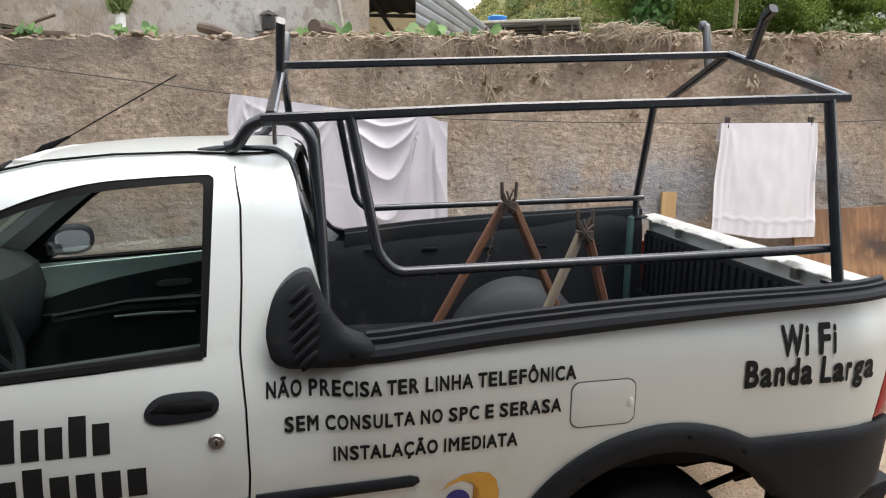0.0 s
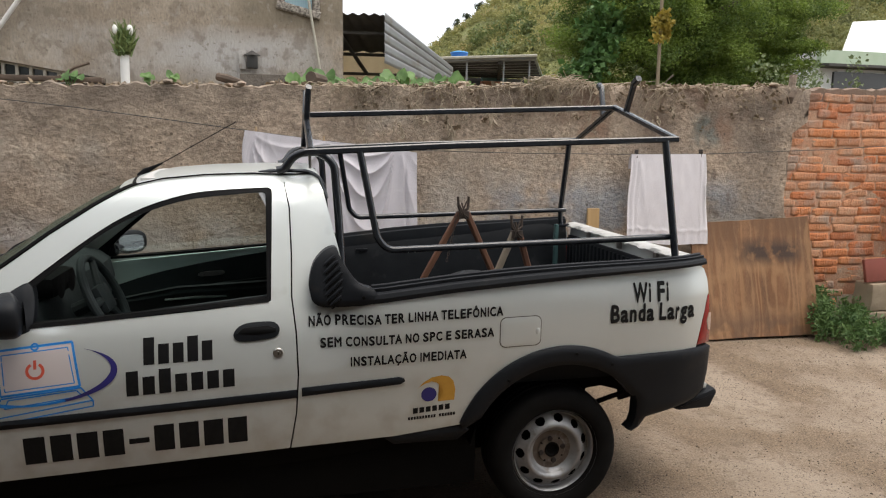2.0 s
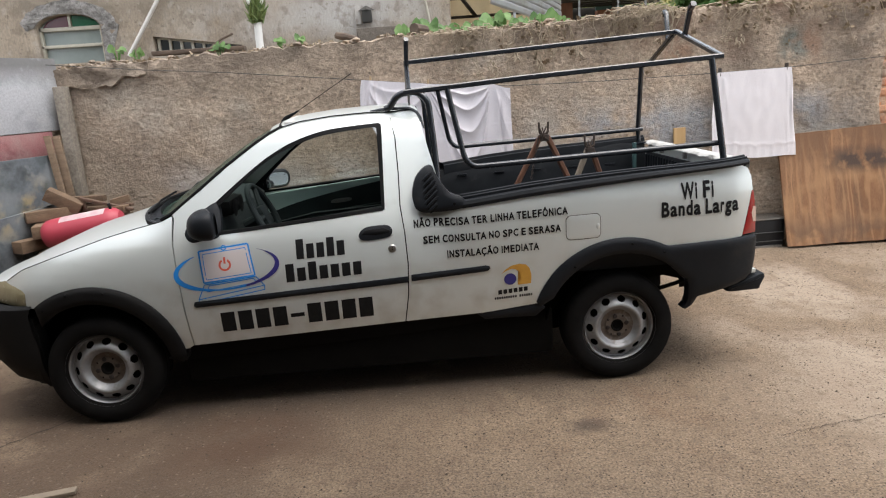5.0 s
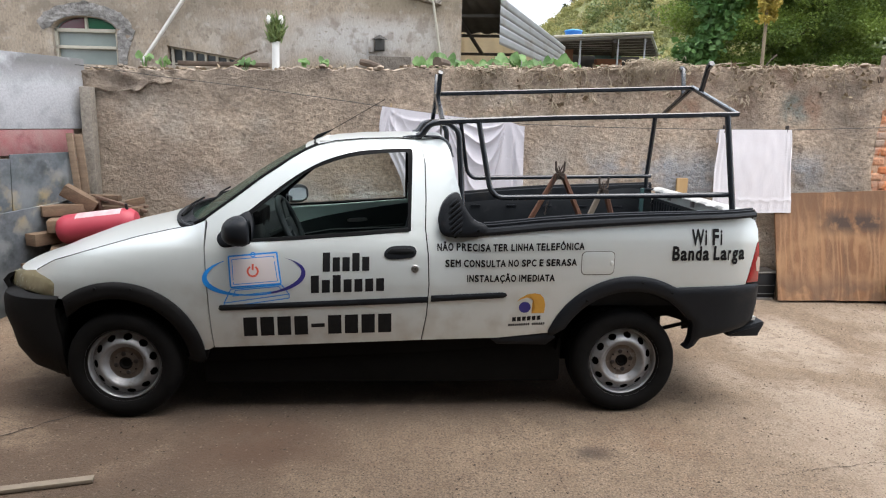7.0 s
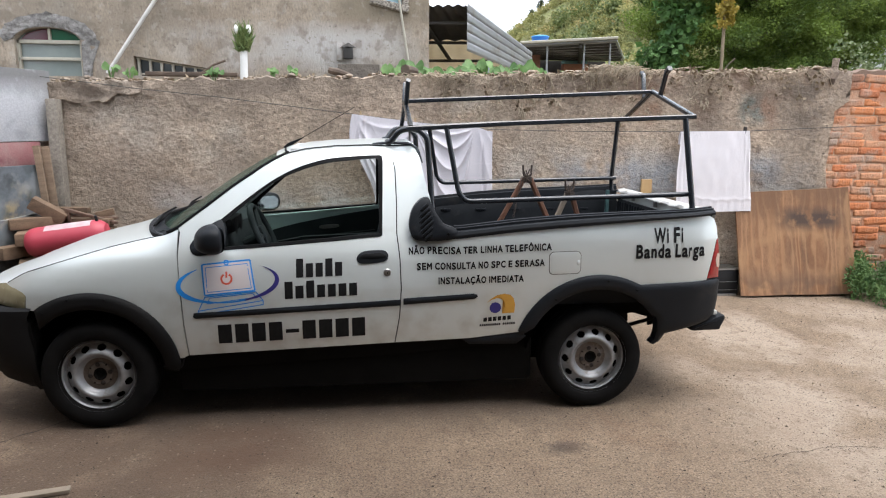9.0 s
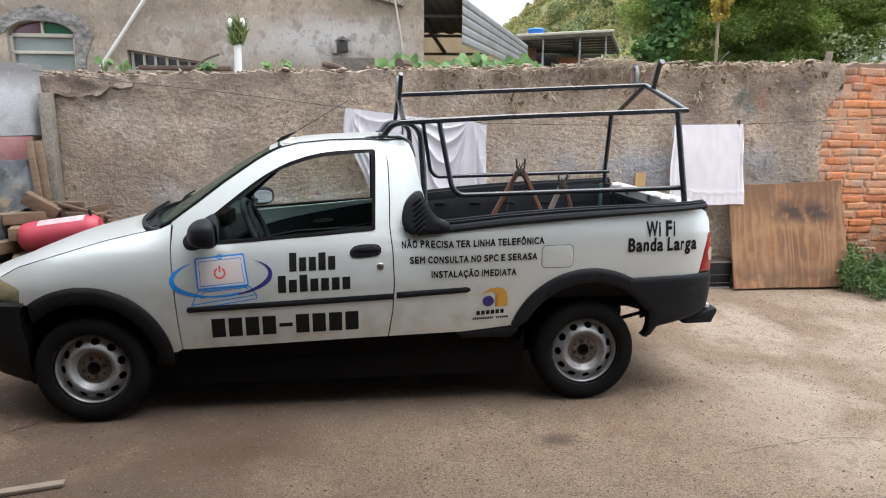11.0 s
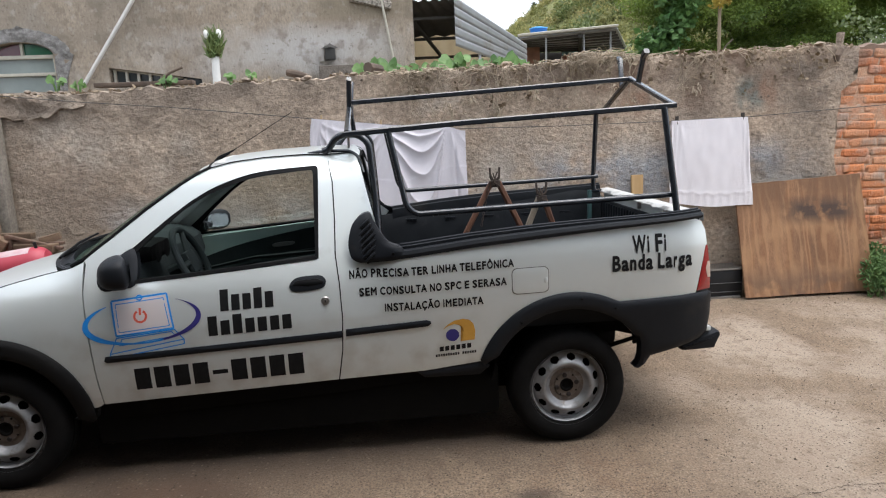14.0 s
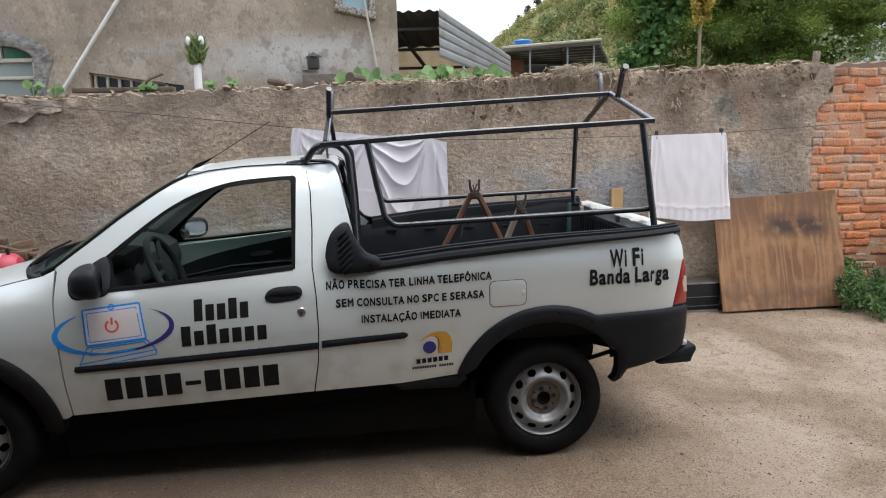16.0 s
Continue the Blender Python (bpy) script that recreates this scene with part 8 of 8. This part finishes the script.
cl = leaf_mesh("dry_clump", cs, [0.05] * 22, 26, 0.05, foliage("gold_leaves", (0.26, 0.20, 0.03), (0.46, 0.36, 0.07)), 31)
adopt(cl, pole)
solid("dead_twig", tube([(3.02, 4.6, 2.05), (3.08, 4.6, 2.25), (3.18, 4.6, 2.38), (3.25, 4.6, 2.44)], [0.009, 0.008, 0.007, 0.011], 6), BARK, "bare dead twig behind the wall", "twig")

# cactus on a white post
cac = thing("cactus_post", (-2.97, 6.4, 2.25), "white post with spiny green cactus clumps on top", "planter")
part("post", tube([(-2.975, 6.4, 2.1), (-2.965, 6.4, 2.62)], 0.052, 14), surface("white_post", (0.78, 0.77, 0.74), (0.66, 0.65, 0.62), scale=6, rough=0.7), cac)
for dx in (-0.08, 0.08):
    bm = bmesh.new()
    bmesh.ops.create_uvsphere(bm, u_segments=16, v_segments=10, radius=0.048, matrix=Matrix.Translation((-2.955 + dx, 6.33, 2.90)) @ Matrix.Diagonal((0.75, 0.75, 1.3, 1)))
    part("white_pot", bm, surface("pot_white", (0.75, 0.74, 0.70), rough=0.7), cac)
r = np.random.default_rng(4)
bm = bmesh.new()
for k in range(190):
    a, b = r.uniform(0, 6.28), r.uniform(-0.3, 1.2)
    base = Vector((-2.955 + r.uniform(-0.085, 0.085), 6.40 + r.uniform(-0.08, 0.03), 2.60 + r.uniform(0, 0.24)))
    d = Vector((math.cos(a) * 0.42, math.sin(a) * 0.35, 0.35 + b * 0.65)) * r.uniform(0.12, 0.23)
    add_tube(bm, [base, base + d * 0.5 + Vector((0, 0, 0.01)), base + d], [0.014, 0.012, 0.003], 5)
ob = part("cactus", bm, surface("cactus_green", (0.06, 0.11, 0.025), (0.17, 0.20, 0.06), scale=14, rough=0.6), cac)
tagged(ob, kind="stuff")

# roots, dry stems and leaves along the wall top
ROOT = surface("dry_root", (0.47, 0.39, 0.29), (0.28, 0.22, 0.15), scale=20, rough=0.95)
bm = bmesh.new()
for k in range(130):
    x = rt.choice((rt.uniform(-1.0, 3.0), rt.uniform(-1.0, 3.0), rt.uniform(0.75, 1.35)))
    z = wall_top(x) + rt.uniform(-0.02, 0.02)
    y = wall_y(x) + rt.uniform(-0.01, 0.10)
    L = rt.choice((0.08, 0.12, 0.16, 0.24)) * rt.uniform(0.6, 1.3)
    dx = rt.uniform(-1.3, 1.3)
    pts, p = [], Vector((x, y, z + 0.01))
    for j in range(6):
        pts.append(tuple(p))
        fall = -0.9 if p.y < wall_y(p.x) - 0.02 else 0.1
        p = p + Vector((dx + rt.uniform(-0.8, 0.8), -0.55 if p.y > wall_y(p.x) - 0.035 else 0.0, fall)) * (L / 5)
    add_tube(bm, pts, [0.0045, 0.004, 0.0038, 0.003, 0.0025, 0.0015], 4)
for k in range(46):
    x = rt.choice((rt.uniform(-0.7, 2.7), rt.uniform(-0.7, 0.5), rt.gauss(0.9, 0.25)))
    p = Vector((x, wall_y(x) - 0.03, wall_top(x)))
    pts, L = [], rt.uniform(0.12, 0.42)
    for j in range(7):
        pts.append(tuple(p))
        p = p + Vector((rt.uniform(-0.6, 0.6), rt.uniform(-0.03, 0.02), -1)) * (L / 6)
    add_tube(bm, pts, [0.004, 0.004, 0.0036, 0.003, 0.0028, 0.0022, 0.0015], 4)
    for j in range(rt.choice((0, 3, 6))):
        e = Vector(pts[-1]) + Vector((rt.uniform(-0.02, 0.02), -0.01, rt.uniform(-0.02, 0.02)))
        add_tube(bm, [e, e + Vector((rt.uniform(-0.03, 0.03), rt.uniform(-0.02, 0), rt.uniform(-0.035, 0.02)))], [0.006, 0.002], 4)
rk = random.Random(77)
for x0, spread, count, fall, rise in ((0.80, 0.06, 34, 0.24, 0.055), (0.66, 0.12, 10, 0.10, 0.02), (-0.52, 0.13, 32, 0.16, 0.015), (0.05, 0.12, 10, 0.14, 0.015), (1.73, 0.03, 10, 0.26, 0.015), (2.35, 0.12, 8, 0.10, 0.02)):
    for k in range(count):
        x = rk.gauss(x0, spread)
        p = Vector((x, wall_y(x) - 0.02 + rk.uniform(-0.02, 0.05), wall_top(x) + rk.uniform(-0.01, rise)))
        pts, lean, drop = [], rk.uniform(-0.08, 0.08), fall * rk.uniform(0.25, 1.0)
        for j in range(8):
            u = j / 7
            pts.append((p.x + lean * u + 0.05 * math.sin(u * rk.uniform(3, 7) + x * 40), min(p.y, wall_y(x) - 0.025) - 0.05 * math.sin(u * 3.1), p.z + rise * math.sin(u * 3.1) - drop * u * u))
        add_tube(bm, pts, [0.0048, 0.0046, 0.0044, 0.004, 0.0036, 0.003, 0.0024, 0.0016], 4)
# dry clumps that cling to the wall's face
for x0, z0 in ((-0.27, 1.70), (-0.30, 1.75), (0.12, 1.70), (0.10, 1.745), (0.425, 1.82), (1.72, 1.82), (-0.10, 1.83), (0.04, 1.90)):
    for k in range(9):
        e = Vector((x0 + rk.gauss(0, 0.016), wall_y(x0) - 0.035 + rk.uniform(-0.012, 0.01), z0 + rk.gauss(0, 0.026)))
        d = Vector((rk.uniform(-0.03, 0.03), rk.uniform(-0.02, 0.0), rk.uniform(-0.06, -0.01)))
        add_tube(bm, [e, e + d * 0.6 + Vector((0.006, 0, 0)), e + d], [0.008, 0.007, 0.002], 5)
tagged(solid("root_tangle", bm, ROOT, "dry roots and stems hanging over the wall top", "roots", kind="stuff"))
bm = bmesh.new()
for k in range(300):
    x = rt.gauss(1.02, 0.13)
    z = wall_top(x) - 0.01 + abs(rt.gauss(0, 0.05)) * math.exp(-((x - 1.02) / 0.20) ** 2) * 0.75
    a = rt.uniform(0, 6.28)
    c = Vector((x, wall_y(x) + rt.uniform(-0.03, 0.14), z))
    d = Vector((math.cos(a), 0.4 * math.sin(a), rt.uniform(-0.7, 0.5))) * rt.uniform(0.03, 0.09)
    bow = Vector((rt.uniform(-0.02, 0.02), rt.uniform(-0.01, 0.01), rt.uniform(0.0, 0.045)))
    add_tube(bm, [c - d, c - d * 0.5 + bow * 0.7, c + bow, c + d * 0.5 + bow * 0.6, c + d], [0.0015, 0.0022, 0.0026, 0.0022, 0.0014], 4)
tagged(solid("straw_heap", bm, ROOT, "heap of dry straw and twigs on the wall", "straw", kind="stuff"))
cs = []
for k in range(80):
    x = rt.uniform(-0.6, 2.8)
    cs.append((x, wall_y(x) - 0.03, wall_top(x) - abs(rt.gauss(0, 0.17)) + 0.03))
tagged(leaf_mesh("dead_leaves", cs, [(0.035, 0.02, 0.05)] * len(cs), 4, 0.036, LEAF_DRY, 41, 0, 0.5), "curled dead leaves caught on the wall top", "leaves", kind="stuff")
cs = []
for k in range(180):
    x = rt.uniform(-4.0, 3.1)
    cs.append((x, wall_y(x) + rt.uniform(0.0, 0.18), wall_top(x) + 0.012))
tagged(leaf_mesh("wall_litter", cs, [(0.06, 0.04, 0.012)] * len(cs), 7, 0.035, LEAF_DRY, 42, 0.5, 0.5), "dry litter lying along the wall top", "litter", kind="stuff")


def broad_plant(x, y, z, n, size, seed, label):
    """A plant of broad heart-shaped leaves on stalks."""
    r = random.Random(seed)
    t = thing("leafy_plant", (x, y, z), label, "plant", "plants on the bank")
    for k in range(n):
        a = r.uniform(0, 6.28)
        h = r.uniform(0.5, 1.0) * size * 1.6
        tip = Vector((x + math.cos(a) * size * r.uniform(0.3, 1.5), y + math.sin(a) * size * 0.7, z + h))
        part("stalk", tube([(x, y, z - 0.05), tuple(Vector((x, y, z)).lerp(tip, 0.6) + Vector((0, 0, 0.03))), tuple(tip)], 0.005, 5), LEAF_BROAD, t)
        s = size * r.uniform(0.7, 1.2)
        m = Matrix.Translation(tip) @ Euler((r.uniform(0.5, 1.4), r.uniform(-0.4, 0.4), r.uniform(-0.8, 0.8))).to_matrix().to_4x4()
        bm = bmesh.new()
        c = bm.verts.new(m @ Vector((0, 0, 0.0)))
        ring = []
        for j in range(12):
            b = 2 * math.pi * j / 12
            q = s * 0.52 * r.uniform(0.9, 1.1) * (1 + 0.55 * max(0, math.cos(b)) ** 5 - 0.45 * max(0, -math.cos(b)) ** 8 + 0.06 * math.sin(7 * b))
            ring.append(bm.verts.new(m @ Vector((q * math.sin(b), q * math.cos(b) * 1.1, 0.10 * s * math.sin(2 * b) + 0.05 * s))))
        for j in range(12):
            bm.faces.new((c, ring[j], ring[(j + 1) % 12]))
        part("leaf", bm, LEAF_BROAD, t, angle=80)


for k in range(20):
    x = -0.95 + 0.085 * k + rt.uniform(-0.04, 0.04)
    broad_plant(x, wall_y(x) + rt.uniform(1.4, 2.7), 2.085 + rt.uniform(-0.05, 0.03), 12, rt.uniform(0.07, 0.11), 50 + k, "broad-leaved green plant growing behind the wall top")
for x, dy, s in ((-3.62, 0.35, 0.060), (-2.72, 0.5, 0.062), (-2.15, 0.5, 0.055), (-1.98, 0.5, 0.06), (0.62, 0.5, 0.05), (-3.5, 0.5, 0.05)):
    broad_plant(x, wall_y(x) + dy, 2.03, 6, s, int(90 + x * 10), "small green plant growing on the wall top")
DEADWOOD = surface("dark_deadwood", (0.15, 0.108, 0.078), (0.075, 0.055, 0.042), scale=8, rough=0.95, bump=0.6, bump_scale=25)
solid("log", tube([(-1.60, wall_y(-1.6) + 0.15, 2.095), (-1.52, wall_y(-1.5) + 0.12, 2.075), (-1.42, wall_y(-1.4) + 0.10, 2.05)], [0.028, 0.034, 0.02], 9), DEADWOOD, "short dark log lying on the wall top", "log")
solid("log", tube([(-0.93, wall_y(-0.9) + 0.02, 2.095), (-0.83, wall_y(-0.8) + 0.20, 2.09)], [0.045, 0.04], 9), DEADWOOD, "dark sawn log end on the wall top", "log")
solid("plank", tube([(-3.02, wall_y(-3) + 0.9, 2.05), (-2.8, wall_y(-3) + 0.9, 2.20), (-2.68, wall_y(-3) + 0.9, 2.245)][::-1], 0.012, 6), DEADWOOD, "dark stick slanting behind the wall top", "stick")
solid("plank", box((-3.35, wall_y(-3) + 0.5, 2.06), (-2.5, wall_y(-3) + 0.62, 2.10), bevel=0.008), DEADWOOD, "dark old board lying behind the wall top", "board")
solid("stump", tube([(2.915, wall_y(2.92) + 0.03, 2.02), (2.91, wall_y(2.92) + 0.03, 2.12), (2.925, wall_y(2.92) + 0.04, 2.215)], [0.03, 0.028, 0.030], 8), STUCCO, "short grey stub standing on the wall top", "stub")
solid("log", tube([(2.94, wall_y(2.92) + 0.03, 2.10), (2.89, wall_y(2.9) - 0.02, 2.075), (2.855, wall_y(2.86) - 0.035, 2.03), (2.86, wall_y(2.86) - 0.030, 1.985)], [0.018, 0.026, 0.028, 0.016], 9), DEADWOOD, "dark root stump hanging over the wall top", "log")

# weeds by the brick wall
cs, rs = [], []
for k in range(125):
    x = rt.uniform(3.04, 4.9)
    y = wall_y(x) - rt.uniform(0.06, 0.62)
    h = (0.24 * math.exp(-((x - 3.25) / 0.35) ** 2) + 0.16) * (1 - (wall_y(x) - y) * 0.9)
    cs.append((x, y, 0.10 + h * rt.uniform(0.3, 0.9))), rs.append((0.09, 0.08, 0.05 + h * 0.25))
tagged(leaf_mesh("weeds", cs, rs, 120, 0.048, foliage("weed_leaves", (0.04, 0.10, 0.025), (0.17, 0.27, 0.085), 0.6, 0.25, 8.0), 60, -0.3, 0.17), "clump of green weeds at the foot of the brick wall", "weeds", kind="stuff")
cs = []
for k in range(90):
    x, y = rt.uniform(-4, 4), rt.uniform(-1.6, 1.9)
    cs.append((x, y, ground_z(x, y) + 0.004))
tagged(leaf_mesh("yard_litter", cs, [(0.03, 0.03, 0.001)] * len(cs), 2, 0.018, LEAF_DRY, 70, 0.9, 0.3), "small dry bits scattered on the concrete", "litter", kind="stuff")

# loose stones on the broken top of the wall
def rubble(x, y, z, size, seed, label):
    r = random.Random(seed)
    bm = bmesh.new()
    bmesh.ops.create_icosphere(bm, subdivisions=2, radius=size)
    for v in bm.verts:
        v.co = v.co * (1 + 0.28 * noise.noise(v.co / size * 1.3 + Vector((seed, 0, 0)))) * 1.0
        v.co.z *= 0.5
    bmesh.ops.transform(bm, matrix=Matrix.Translation((x, y, z)) @ Euler((0, 0, r.uniform(0, 6))).to_matrix().to_4x4(), verts=bm.verts)
    solid("wall_stone", bm, STUCCO, label, "stone", "stones on the wall top", angle=40)


for k in range(46):
    x = rt.choice((rt.uniform(-4.1, -2.6), rt.uniform(-4.1, -3.2), rt.uniform(-2.6, 2.9), rt.uniform(-2.6, 2.9)))
    s = rt.uniform(0.014, 0.042)
    rubble(x, wall_y(x) + rt.uniform(0.0, 0.12), wall_top(x) + 0.01 + s * 0.3, s, k, "crumbled grey-brown stone lying on the wall top")

# loose grit and pebbles on the worn concrete
r = np.random.default_rng(77)
n_g = 13000
gx_, gy_ = r.uniform(-4.2, 5.0, n_g), r.uniform(-1.9, 2.1, n_g)
size = r.uniform(0.002, 0.005, n_g) * np.where(r.random(n_g) < 0.05, 1.5, 0.9)
verts, faces = [], []
for i in range(n_g):
    x, y, q = float(gx_[i]), float(gy_[i]), float(size[i])
    z, a = ground_z(x, y) - 0.0005, float(r.uniform(0, 6.28))
    k = len(verts)
    for j in range(4):
        b = a + j * math.pi / 2
        verts.append((x + q * math.cos(b) * (1.4 if j % 2 else 0.8), y + q * math.sin(b) * (1.4 if j % 2 else 0.8), z))
    verts.append((x + q * 0.2, y, z + q * 1.1))
    faces += [(k + j, k + (j + 1) % 4, k + 4) for j in range(4)]
me = bpy.data.meshes.new("yard_grit")
me.from_pydata(verts, [], faces)
me.materials.append(foliage("grit_stone", (0.025, 0.018, 0.013), (0.10, 0.075, 0.055), 0.95, 0.0))
tagged(new("yard_grit", me), "fine dark grit scattered over the concrete", "grit", kind="stuff")

# darker bushes and low trees dotted over the hillside
cs, rs = [], []
while len(cs) < 260:
    y = rt.uniform(36, 112)
    x = rt.uniform(6 + y * 0.06, 22 + y * 0.6)
    if noise.noise(Vector((x * 0.07, y * 0.07, 9))) < 0.02:
        continue
    z, h = ground_z(x, y), rt.uniform(0.7, 1.7)
    cs.append((x, y, z + h * 0.6)), rs.append((h * 0.9, h * 0.9, h * 0.8))
tagged(leaf_mesh("hill_bushes", cs, rs, 170, 0.26, foliage("hill_bush_leaves", (0.065, 0.098, 0.033), (0.22, 0.25, 0.085), 0.6, 0.3), 91, 0.2, 0.55), "dark green bushes and low trees dotted over the hillside", "bushes", kind="stuff")
cs, rs = [], []
while len(cs) < 150:
    y = rt.uniform(40, 110)
    x = rt.uniform(6 + y * 0.06, 22 + y * 0.6)
    z, h = ground_z(x, y), rt.uniform(0.5, 1.0)
    cs.append((x, y, z + h * 0.4)), rs.append((h * 1.5, h * 1.5, h * 0.5))
tagged(leaf_mesh("dry_grass", cs, rs, 120, 0.22, foliage("dry_grass_blades", (0.28, 0.22, 0.09), (0.48, 0.40, 0.18), 0.8, 0.3), 92, 0.0, 0.3), "patches of dry yellow grass on the hillside", "grass", kind="stuff")
place_bricks()
